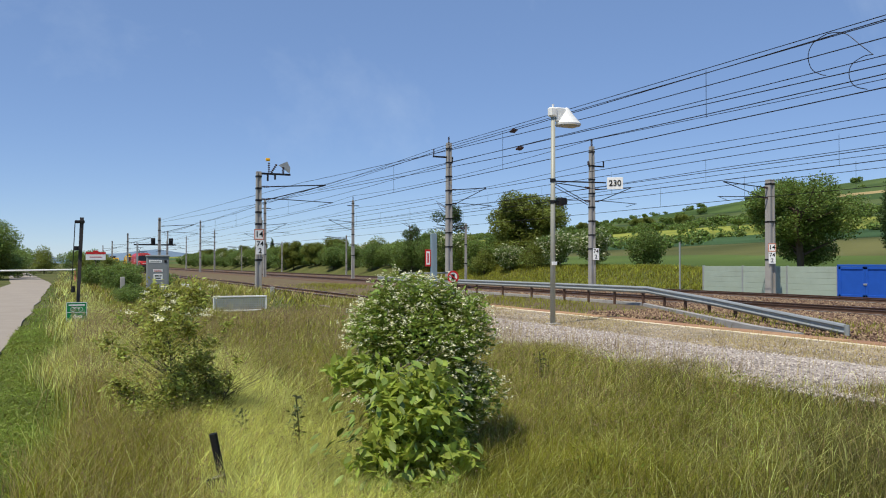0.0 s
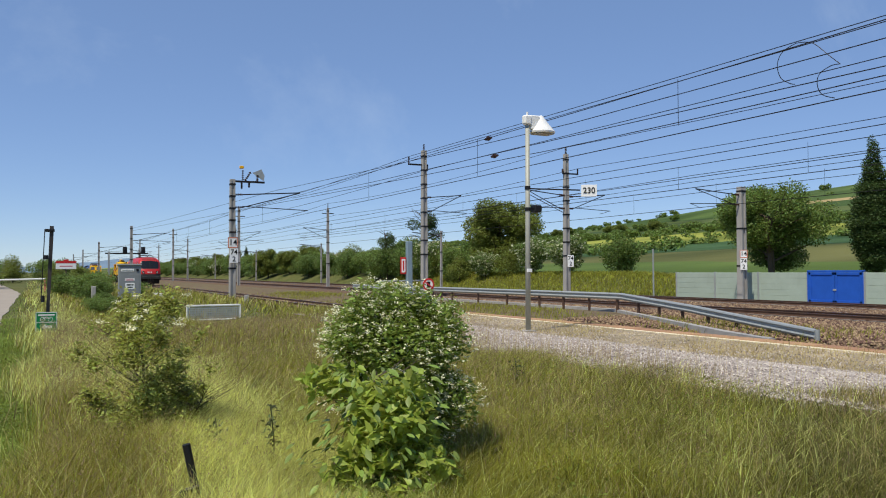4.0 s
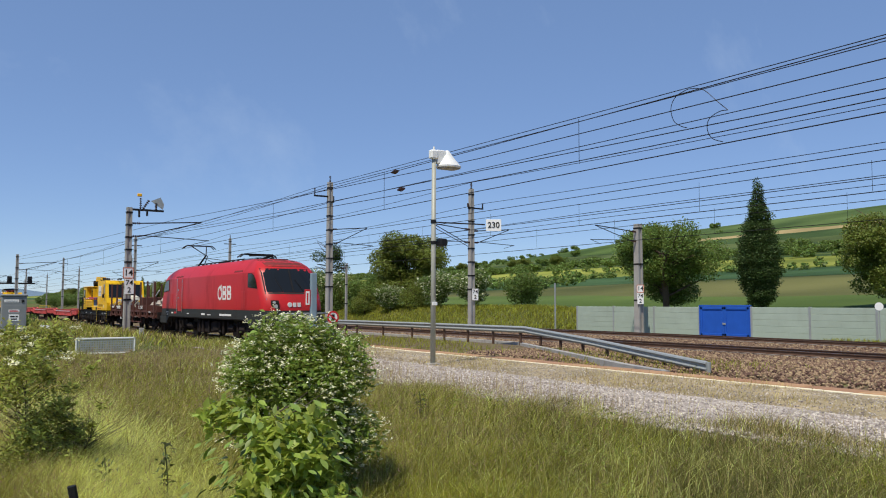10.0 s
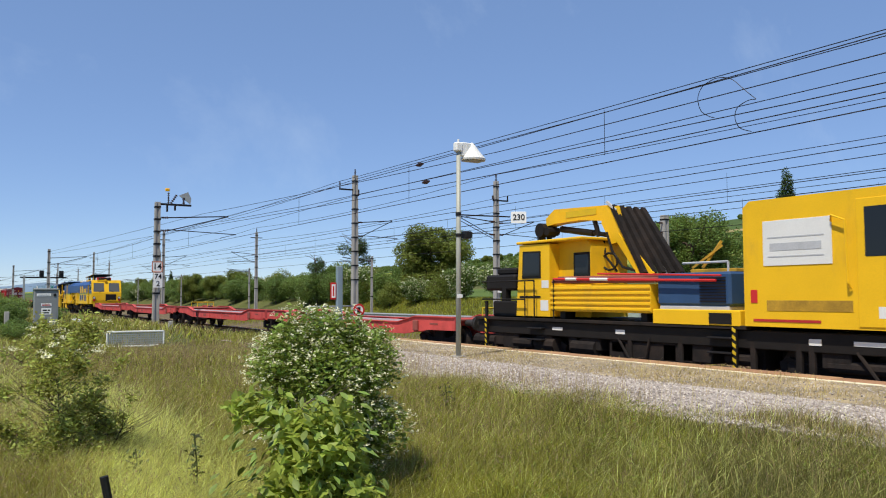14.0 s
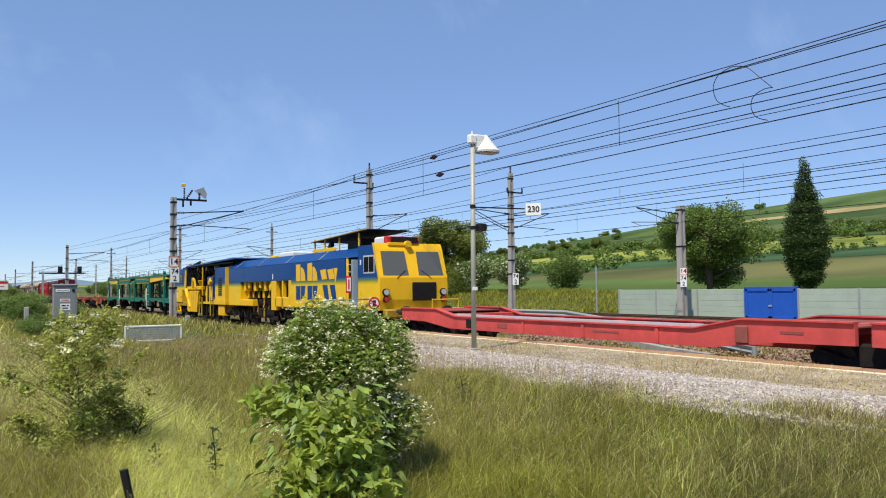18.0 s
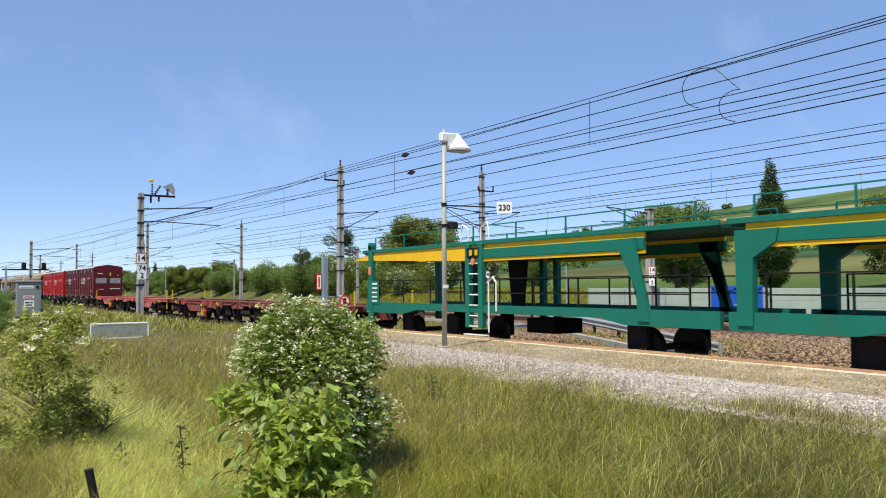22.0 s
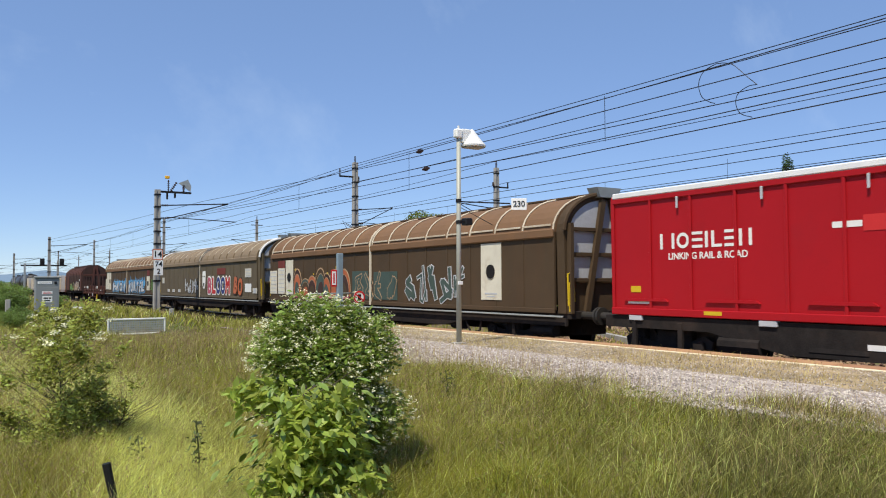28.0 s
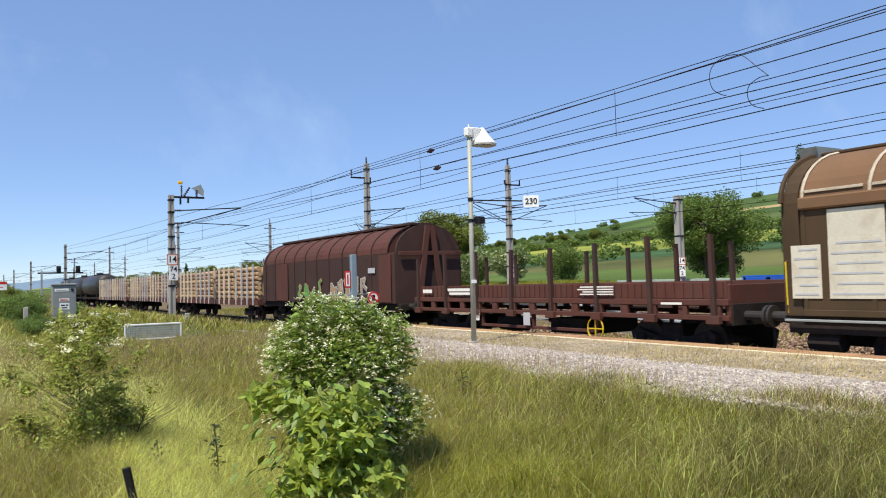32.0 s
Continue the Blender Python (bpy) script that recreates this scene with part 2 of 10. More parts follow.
RUST = (0.13, 0.055, 0.03)
DUST = (0.16, 0.12, 0.085)
GRIME = (0.035, 0.028, 0.024)
M = {
    "grass_dry": leaf_mat("grass_dry", (0.378, 0.310, 0.117), 0.7, 0.3, var=0.35),
    "grass_green": leaf_mat("grass_green", (0.26, 0.268, 0.03), 0.65, 0.35, var=0.35),
    "grass_deep": leaf_mat("grass_deep", (0.118, 0.118, 0.021), 0.7, 0.25, var=0.4),
    "weed_leaf": leaf_mat("weed_leaf", (0.17, 0.21, 0.03), 0.55, 0.3, var=0.3),
    "weed_stalk": leaf_mat("weed_stalk", (0.075, 0.095, 0.028), 0.6, 0.2),
    "grass_pale": leaf_mat("grass_pale", (0.60, 0.63, 0.20), 0.65, 0.45, var=0.35),
    "grass_short": leaf_mat("grass_short", (0.20, 0.27, 0.045), 0.65, 0.3, var=0.35),
    "seed": leaf_mat("seed", (0.30, 0.21, 0.125), 0.75, 0.3),
    "leaf_haw": leaf_mat("leaf_haw", (0.185, 0.255, 0.045), 0.5, 0.33),
    "leaf_big": leaf_mat("leaf_big", (0.31, 0.39, 0.07), 0.45, 0.4, 0.3),
    "leaf_elder": leaf_mat("leaf_elder", (0.28, 0.31, 0.065), 0.55, 0.4, 0.5),
    "leaf_tree": leaf_mat("leaf_tree", (0.145, 0.215, 0.048), 0.55, 0.35),
    "leaf_light": leaf_mat("leaf_light", (0.165, 0.205, 0.04), 0.55, 0.35),
    "leaf_dark": leaf_mat("leaf_dark", (0.065, 0.11, 0.03), 0.55, 0.25),
    "leaf_shrub": leaf_mat("leaf_shrub", (0.12, 0.185, 0.042), 0.55, 0.35),
    "blossom": leaf_mat("blossom", (0.78, 0.77, 0.54), 0.6, 0.3, 0.12),
    "blossom_far": leaf_mat("blossom_far", (0.5, 0.52, 0.33), 0.6, 0.3, 0.2),
    "bark": mat("bark", (0.10, 0.075, 0.055), 0.9, var=0.3, scale=6, bump=0.6),
    "twig": mat("twig", (0.09, 0.07, 0.05), 0.85, var=0.3, scale=12, bump=0.3),
    "concrete": mat("concrete", (0.36, 0.345, 0.32), 0.85, var=0.15, scale=1.5, fine=60, bump=0.15, dirt=(0.17, 0.155, 0.14), dirt_amount=0.25, dirt_scale=2.5, streak=0.15),
    "galv": mat("galv", (0.38, 0.40, 0.39), 0.5, 0.4, var=0.12, scale=5, fine=70, bump=0.05, dirt=(0.22, 0.2, 0.17), dirt_amount=0.15),
    "lamp_pole": mat("lamp_pole", (0.40, 0.40, 0.34), 0.5, 0.1, var=0.08, scale=2, bump=0.03, dirt=(0.3, 0.28, 0.22), dirt_amount=0.12, streak=0.2),
    "white": mat("white", (0.78, 0.78, 0.75), 0.5, var=0.06, scale=4, bump=0.02),
    "sign_white": mat("sign_white", (0.82, 0.82, 0.80), 0.4, var=0.03, scale=8, bump=0),
    "black": mat("black", (0.015, 0.015, 0.016), 0.5, var=0.2, scale=5, bump=0.05),
    "wire": mat("wire", (0.03, 0.028, 0.028), 0.5, 0.6, var=0.2, bump=0),
    "insulator": mat("insulator", (0.06, 0.035, 0.03), 0.25, var=0.2, bump=0),
    "sign_red": mat("sign_red", (0.55, 0.03, 0.03), 0.45, var=0.06, bump=0),
    "sign_green": mat("sign_green", (0.012, 0.22, 0.07), 0.45, var=0.06, bump=0),
    "sign_orange": mat("sign_orange", (0.62, 0.22, 0.13), 0.5, var=0.06, bump=0),
    "box_grey": mat("box_grey", (0.23, 0.245, 0.25), 0.55, var=0.08, scale=2, bump=0.03, dirt=(0.16, 0.14, 0.11), dirt_amount=0.12),
    "asphalt": mat("asphalt", (0.33, 0.285, 0.235), 0.9, var=0.15, scale=1.2, fine=90, bump=0.35, dirt=(0.34, 0.3, 0.25), dirt_amount=0.3, dirt_scale=0.5),
    "gravel": mat("gravel", (0.40, 0.35, 0.305), 0.9, var=0.5, scale=2.5, fine=55, bump=0.9, dirt=(0.33, 0.28, 0.22), dirt_amount=0.25, dirt_scale=0.8),
    "ballast": mat("ballast", (0.15, 0.095, 0.055), 0.9, var=0.45, scale=1.5, fine=22, bump=1.0, dirt=(0.085, 0.05, 0.03), dirt_amount=0.3, dirt_scale=1.5),
    "stone": mat("stone", (0.22, 0.145, 0.095), 0.9, var=0.2, scale=4, fine=40, bump=0.3, island=0.75),
    "stone_pale": mat("stone_pale", (0.45, 0.395, 0.35), 0.9, var=0.2, scale=4, fine=40, bump=0.3, island=0.6),
    "platform": mat("platform", (0.37, 0.295, 0.18), 0.9, var=0.5, scale=1.4, fine=45, bump=0.5, dirt=(0.16, 0.135, 0.075), dirt_amount=0.35, dirt_scale=0.9),
    "edge_stone": mat("edge_stone", (0.40, 0.235, 0.13), 0.85, var=0.2, scale=2, fine=35, bump=0.3, dirt=(0.22, 0.11, 0.06), dirt_amount=0.38, dirt_scale=1.1, spread=0.15),
    "line_paint": mat("line_paint", (0.80, 0.72, 0.52), 0.7, var=0.15, scale=5, fine=30, bump=0.1, dirt=(0.45, 0.35, 0.22), dirt_amount=0.22, dirt_scale=3),
    "rail": mat("rail", (0.12, 0.07, 0.048), 0.7, 0.3, var=0.25, scale=3, bump=0.1),
    "rail_top": mat("rail_top", (0.5, 0.48, 0.46), 0.25, 1.0, var=0.1, bump=0),
    "sleeper": mat("sleeper", (0.24, 0.21, 0.18), 0.9, var=0.2, scale=3, bump=0.3, dirt=RUST, dirt_amount=0.3, spread=0.15),
    "noise_wall": mat("noise_wall", (0.36, 0.43, 0.36), 0.8, var=0.08, scale=1.2, fine=25, bump=0.15, dirt=(0.28, 0.31, 0.25), dirt_amount=0.2, streak=0.25, spread=0.06),
    "blue_gate": mat("blue_gate", (0.02, 0.10, 0.48), 0.5, var=0.1, scale=2, bump=0.03),
}

# ---- ground ----
rng = np.random.default_rng(7)


def smooth_noise(x, y, s, seed=0):
    """A soft rolling field between -1 and 1."""
    a = np.sin(x / s * 1.7 + seed) * np.cos(y / s * 1.3 - seed * 2.1)
    b = np.sin(x / s * 0.6 - y / s * 0.9 + seed * 3.3)
    return 0.5 * (a + b)


def gh(x, y):
    """Height of the ground."""
    x, y = np.asarray(x, float), np.asarray(y, float)
    ridge = np.interp(y, [-200, 470, 608, 827, 1100, 1500], [88, 74, 63, 46, 32, 26])
    far = np.interp(x, [-4000, -400, -120, -5, -1, 3, 7, 9.5, 11.5, 12.6, 17.4, 19.5, 24.6, 26, 44.5, 46.2, 50, 60, 100, 200, 350], [40, 22, 1.0, 0.34, 0.35, 0.33, 0.38, 0.36, 0.1, -0.4, -0.4, -0.1, -0.05, -0.35, -0.4, -0.12, 0.9, 1.1, 3.4, 10.5, 25])
    k = np.clip((x - 350) / 280, 0, 1)
    k = k * k * (3 - 2 * k) * 0.5 + k * 0.5
    z = far + (x > 350) * (ridge - 25) * k
    z = z + np.where((x > 46) & (x < 60), 0.5 * np.clip((y - 48) / 12, 0, 1) * np.clip((x - 46) / 3, 0, 1), 0)
    lawn = ((x < 11.8) & (x > -1)) * 0.05 * smooth_noise(x, y, 1.6) + ((x > 1.2) & (x < 3.4)) * (-0.06)
    lawn = lawn - 0.32 * np.exp(-((x - 5.9) / 1.7) ** 2 - ((y - 28) / 5) ** 2)
    plat = (x > 6.4) & (x < 13) & (y < 27)
    z = np.where(plat & (x > 8.2), 0.33, z + lawn)
    z = z + (np.abs(x) > 120) * smooth_noise(x, y, 90, 2) * 1.5
    return z


gx = np.concatenate([np.linspace(-4000, -150, 14), np.linspace(-120, -8, 12), np.arange(-6, 14, 0.4), np.arange(14.2, 62, 1.2), np.linspace(66, 340, 26), np.linspace(352, 700, 24), np.linspace(760, 4200, 12)])
gy = np.concatenate([np.linspace(-900, -60, 12), np.arange(-50, 40, 0.8), np.linspace(41, 160, 60), np.linspace(168, 900, 40), np.linspace(960, 4500, 16)])
GX, GY = np.meshgrid(gx, gy, indexing="ij")
GZ = gh(GX, GY)
idx = np.arange(GX.size).reshape(GX.shape)
quads = np.stack([idx[:-1, :-1], idx[1:, :-1], idx[1:, 1:], idx[:-1, 1:]], -1).reshape(-1)
ground_me = raw_mesh("ground", np.stack([GX, GY, GZ], -1).reshape(-1, 3), quads, 4, True)


def ground_material():
    m = bpy.data.materials.new("ground")
    m.use_nodes = True
    N, L = m.node_tree.nodes, m.node_tree.links
    b = N["Principled BSDF"]
    b.inputs["Roughness"].default_value = 0.95
    b.inputs["Specular IOR Level"].default_value = 0.1
    tc = N.new("ShaderNodeTexCoord")
    sep = N.new("ShaderNodeSeparateXYZ")
    L.new(tc.outputs["Object"], sep.inputs[0])

    def ramp(src, stops, interp="LINEAR"):
        r = N.new("ShaderNodeValToRGB")
        r.color_ramp.interpolation = interp
        e = r.color_ramp.elements
        while len(e) < len(stops):
            e.new(0.5)
        for k, (p, c) in enumerate(stops):
            e[k].position, e[k].color = p, (*c, 1)
        L.new(src, r.inputs[0])
        return r.outputs[0]

    def nz(scale, detail=4, vec=None):
        n = N.new("ShaderNodeTexNoise")
        n.inputs["Scale"].default_value, n.inputs["Detail"].default_value = scale, detail
        L.new(vec or tc.outputs["Object"], n.inputs["Vector"])
        return n.outputs[0]

    def mixc(f, a, b_, blend="MIX"):
        x = N.new("ShaderNodeMix")
        x.data_type, x.blend_type = "RGBA", blend
        for s, v in ((0, f), (6, a), (7, b_)):
            if isinstance(v, (tuple, float, int)):
                x.inputs[s].default_value = (*v, 1) if isinstance(v, tuple) else v
            else:
                L.new(v, x.inputs[s])
        return x.outputs[2]

    def math_(op, a, b_):
        x = N.new("ShaderNodeMath")
        x.operation = op
        for s, v in ((0, a), (1, b_)):
            if isinstance(v, (float, int)):
                x.inputs[s].default_value = v
            else:
                L.new(v, x.inputs[s])
        return x.outputs[0]

    grass = ramp(nz(0.35, 6), [(0.3, (0.07, 0.085, 0.02)), (0.5, (0.11, 0.125, 0.03)), (0.7, (0.17, 0.15, 0.06))])
    grass = mixc(0.5, grass, ramp(nz(14, 3), [(0.3, (0.03, 0.04, 0.015)), (0.7, (0.15, 0.15, 0.06))]))
    # fields lie in strips along the slope
    wob = math_("MULTIPLY", math_("SUBTRACT", nz(0.012, 3), 0.5), 0.05)
    up = math_("ADD", math_("DIVIDE", sep.outputs["X"], 700.0), wob)
    strips = ramp(up, [(0.0, (0.07, 0.115, 0.03)), (0.095, (0.10, 0.15, 0.04)), (0.13, (0.125, 0.13, 0.05)), (0.185, (0.035, 0.06, 0.02)), (0.19, (0.06, 0.115, 0.05)), (0.30, (0.235, 0.26, 0.055)), (0.43, (0.05, 0.085, 0.025)), (0.455, (0.11, 0.14, 0.045)), (0.475, (0.045, 0.075, 0.025)), (0.50, (0.13, 0.15, 0.05)), (0.52, (0.055, 0.09, 0.03)), (0.55, (0.10, 0.13, 0.045)), (0.575, (0.05, 0.08, 0.03)), (0.60, (0.09, 0.12, 0.045)), (0.63, (0.05, 0.085, 0.03)), (0.68, (0.36, 0.28, 0.15)), (0.705, (0.085, 0.13, 0.045)), (1.0, (0.09, 0.14, 0.045))], "CONSTANT")
    low = math_("MULTIPLY", math_("GREATER_THAN", math_("DIVIDE", sep.outputs["Y"], sep.outputs["X"]), 0.85), math_("GREATER_THAN", up, 0.64))
    strips = mixc(low, strips, (0.075, 0.12, 0.035))
    patch = ramp(nz(0.02, 5), [(0.35, (0.55, 0.6, 0.5)), (0.65, (1.25, 1.2, 1.1))])
    strips = mixc(1.0, strips, patch, "MULTIPLY")
    far = N.new("ShaderNodeMapRange")
    far.inputs[1].default_value, far.inputs[2].default_value = 52, 62
    L.new(sep.outputs["X"], far.inputs[0])
    col = mixc(far.outputs[0], grass, strips)
    # bare gravelly soil between the tracks
    soil = ramp(nz(3, 5), [(0.3, (0.085, 0.058, 0.04)), (0.5, (0.17, 0.122, 0.08)), (0.62, (0.16, 0.15, 0.065)), (0.75, (0.10, 0.125, 0.035))])
    a1 = N.new("ShaderNodeMapRange")
    a1.inputs[1].default_value, a1.inputs[2].default_value = 9.8, 10.8
    L.new(sep.outputs["X"], a1.inputs[0])
    a2 = N.new("ShaderNodeMapRange")
    a2.inputs[1].default_value, a2.inputs[2].default_value, a2.inputs[3].default_value, a2.inputs[4].default_value = 44, 45.2, 1, 0
    L.new(sep.outputs["X"], a2.inputs[0])
    col = mixc(math_("MULTIPLY", a1.outputs[0], a2.outputs[0]), col, soil)
    L.new(col, b.inputs["Base Color"])
    bp = N.new("ShaderNodeBump")
    bp.inputs["Strength"].default_value, bp.inputs["Distance"].default_value = 0.6, 0.05
    L.new(nz(9, 4), bp.inputs["Height"])
    L.new(bp.outputs[0], b.inputs["Normal"])
    return m


ground = tagged(part("ground", ground_me, ground_material()), "grassy ground rising to fields and a wooded hill", "ground", kind="structure")

# far hills on the horizon, the haze's blue put into their colour
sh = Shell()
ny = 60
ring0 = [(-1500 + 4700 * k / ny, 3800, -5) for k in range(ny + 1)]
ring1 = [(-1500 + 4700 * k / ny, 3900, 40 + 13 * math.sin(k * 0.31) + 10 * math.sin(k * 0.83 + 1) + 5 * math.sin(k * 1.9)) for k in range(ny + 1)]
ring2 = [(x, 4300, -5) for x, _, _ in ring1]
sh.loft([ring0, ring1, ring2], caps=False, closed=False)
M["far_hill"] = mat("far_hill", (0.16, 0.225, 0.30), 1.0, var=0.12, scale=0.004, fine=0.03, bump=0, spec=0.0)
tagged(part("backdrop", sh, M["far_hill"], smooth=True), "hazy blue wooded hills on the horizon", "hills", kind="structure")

# the footpath beside the railway
road = Shell()
ys = [-40 + 4 * k for k in range(46)]
road.loft([[(-3.7 + 0.05 * math.sin(y * 0.3) - (y > 66) * 0.06 * (y - 66), y, 0.375), (-2.3 - (y > 66) * 0.06 * (y - 66), y, 0.40), (-1.0 + 0.06 * math.sin(y * 0.7 + 1) - (y > 66) * 0.06 * (y - 66), y, 0.375), (-1.0 + 0.06 * math.sin(y * 0.7 + 1) - (y > 66) * 0.06 * (y - 66), y, 0.1), (-3.7 - (y > 66) * 0.06 * (y - 66), y, 0.1)] for y in ys])
tagged(part("road", road, M["asphalt"]), "worn grey asphalt path with crumbled edges", "path", kind="structure")

# ---- platform ----
plat = Shell()
plat.along_y([(8.9, -0.5), (12.55, -0.5), (12.55, 0.485), (8.9, 0.47)], -60, 26)
tagged(part("platform", plat, M["platform"]), "low old platform of packed weedy gravel", "platform", kind="structure")
grav = Shell()
nyg = 110
rows_g = []
for k in range(nyg + 1):
    y = -60 + 86 * k / nyg
    edge = 7.5 + 0.3 * math.sin(y * 0.8) + 0.2 * math.sin(y * 2.3 + 1) - 0.5 * math.exp(-((y - 11) / 3) ** 2) + max(0, (y - 15)) * 0.09
    rows_g.append([(min(edge, 8.7), y, 0.3), (min(edge + 0.4, 8.9), y, 0.475), (9.95 + 0.12 * math.sin(y * 1.1), y, 0.489), (9.95 + 0.12 * math.sin(y * 1.1), y, 0.3)])
grav.loft(rows_g)
tagged(part("pavement", grav, M["gravel"]), "pale crushed gravel strip along the platform", "gravel", kind="structure")

# ---- tracks ----
def bed(name, x0, x1, foot, label, z0=-0.6, top=-0.17):
    s = Shell()
    prof = [(x0 - foot, z0), (x1 + foot, z0), (x1, top), (x0, top)]
    s.along_y(prof, -160, 900)
    return tagged(part(name, s, M["ballast"]), label, "ballast", kind="structure")


bed("ballast_bed", 12.96, 16.6, 0.35, "rust-brown ballast bed of the near track")
bed("ballast_bed_far", 26.6, 42.4, 0.7, "wide rust-brown ballast bed of the far tracks", top=-0.2)

RAIL = [(-0.07, -0.17), (0.07, -0.17), (0.07, -0.155), (0.012, -0.13), (0.01, -0.05), (0.036, -0.035), (0.036, -0.004), (0.03, 0.0), (-0.03, 0.0), (-0.036, -0.004), (-0.036, -0.035), (-0.01, -0.05), (-0.012, -0.13), (-0.07, -0.155)]


def railway(x, label, y0=-120, y1=900, near=False):
    tr = thing("railway_track", label, "railway track", "railway tracks")
    tr.location = (x, 0, 0)
    for sx in (-0.7535, 0.7535):
        s = Shell().along_y([(sx + a, b) for a, b in RAIL], y0, y1)
        part("rail", s, M["rail"], tr)
        part("running_surface", Shell().along_y([(sx - 0.03, -0.001), (sx + 0.03, -0.001), (sx + 0.03, 0.0015), (sx - 0.03, 0.0015)], y0, y1), M["rail_top"], tr, "shiny running surface")
    base = Shell().box(-1.3, 1.3, -0.13, 0.13, -0.37, -0.155, 0.02).mesh("sleeper")
    base.materials.append(M["sleeper"])
    ys = np.arange(-12, 70, 0.62) if near else []
    for y in ys:
        part("sleeper", base, M["sleeper"], tr, at=Matrix.Translation((0, y, 0)))
    far = Shell()
    for y in np.arange(70 if near else -20, 300, 0.62):
        far.box(-1.3, 1.3, y - 0.13, y + 0.13, -0.3, -0.155, 0)
    tagged(part("far_sleeper", far, M["sleeper"], tr), kind="stuff")
    return tr


TX = 14.7
railway(TX, "near railway track on brown ballast beside the platform", near=True)
railway(30.3, "far railway track on a wide ballast bed")
railway(39.2, "outer railway track beside the noise barrier")


def stones(name, boxes, count, size, material, label, z=None):
    """Loose stones: small uneven eight-sided lumps."""
    vs, fs = [], []
    n = 0
    pos = []
    for (x0, x1, y0, y1, zz), c in zip(boxes, count):
        p = np.stack([rng.uniform(x0, x1, c), rng.uniform(y0, y1, c), np.full(c, zz if zz is not None else 0.0)], 1)
        if zz is None:
            p[:, 2] = gh(p[:, 0], p[:, 1]) + 0.015
        pos.append(p)
    pos = np.concatenate(pos)
    c = len(pos)
    r = size * rng.uniform(0.5, 1.3, (c, 1))
    dirs = np.array([(1, 0, 0), (0, 1, 0), (-1, 0, 0), (0, -1, 0), (0, 0, 1), (0, 0, -1)], float)
    v = pos[:, None, :] + (dirs[None] + rng.uniform(-0.35, 0.35, (c, 6, 3))) * r[:, None, :] * np.array([1, 1, 0.75])
    tri = np.array([(0, 1, 4), (1, 2, 4), (2, 3, 4), (3, 0, 4), (1, 0, 5), (2, 1, 5), (3, 2, 5), (0, 3, 5)])
    f = (np.arange(c)[:, None, None] * 6 + tri[None]).reshape(-1)
    return tagged(part(name, raw_mesh(name, v.reshape(-1, 3), f, 3), material), label, "stones", kind="stuff")


stones("ballast_stones", [(13.0, 16.9, 4, 60, -0.16), (26.3, 29.2, 5, 60, -0.2), (31.2, 38, 5, 60, -0.2), (17.2, 26.4, 1, 27, None), (12.95, 17.3, 60, 130, -0.16), (10.0, 13.0, 27, 75, None), (25.9, 28.0, 5, 70, -0.32)], [7000, 9000, 11000, 21000, 3000, 9000, 5000], 0.058, M["stone"], "loose rust-brown ballast stones along the tracks")
stones("gravel_stones", [(7.2, 10.0, 6, 22, 0.485), (7.4, 10.0, 1.5, 6, 0.487), (7.6, 10, 20, 26, 0.485)], [16000, 7000, 2500], 0.02, M["stone_pale"], "loose pale gravel beside the platform")

stones("platform_stones", [(9.9, 12.4, 3, 26, 0.486)], [9000], 0.014, M["stone_pale"], "loose brown grit on the platform")

# platform edge: stone blocks, each its own piece, and a painted line
edge = thing("platform_edge", "row of rust-stained pale stone blocks edging the platform", "platform edge", kind="structure")
blk = Shell().box(12.56, 13.02, 0.008, 0.992, -0.25, 0.5, 0.02).mesh("block")
blk.materials.append(M["edge_stone"])
for k in range(-14, 26):
    part("block", blk, M["edge_stone"], edge, at=Matrix.Translation((rng.uniform(-0.008, 0.008), k, rng.uniform(-0.006, 0.006))))
part("far_block", Shell().box(12.56, 13.02, -60, -14.01, -0.25, 0.5), M["edge_stone"], edge)
s = Shell()
for k in range(-40, 26):
    for j in range(2):
        a = k + j * 0.5
        s.box(12.36 + rng.uniform(-0.01, 0.01), 12.5 + rng.uniform(-0.01, 0.01), a + 0.01, a + 0.48, 0.47, 0.494, 0)
tagged(part("platform_line", s, M["line_paint"]), "worn cream safety line painted along the platform", "painted line", kind="structure")

# ---- masts ----
def number_plate(text, w, h, parent, m, plate, ink, size, border=None, label=""):
    """A sign facing the path with a number that can be read."""
    p = part("sign", Shell().box(-w / 2, w / 2, -h / 2, h / 2, -0.02, 0.0, 0.004), plate, parent, label, at=m)
    if border:
        fr = Shell()
        b = min(w, h) * 0.09
        for x0, x1, y0, y1 in ((-w / 2, w / 2, h / 2 - b, h / 2), (-w / 2, w / 2, -h / 2, -h / 2 + b), (-w / 2, -w / 2 + b, -h / 2, h / 2), (w / 2 - b, w / 2, -h / 2, h / 2)):
            fr.box(x0, x1, y0, y1, 0.001, 0.006, 0)
        part("sign_border", fr, border, p)
    me = letters(text, size, 0.012 * size)
    me.materials.append(ink)
    part("number", me, ink, p, at=Matrix.Translation((0, 0, 0.008)))
    return p


def insulator(s, a, b, r=0.07, n=5):
    a, b = Vector(a), Vector(b)
    s.rod(a, b, r * 0.35, 6)
    for k in range(n):
        c = a.lerp(b, (k + 0.5) / n)
        d = (b - a).normalized() * 0.02
        s.rod(c - d, c + d, r, 8)
    return s


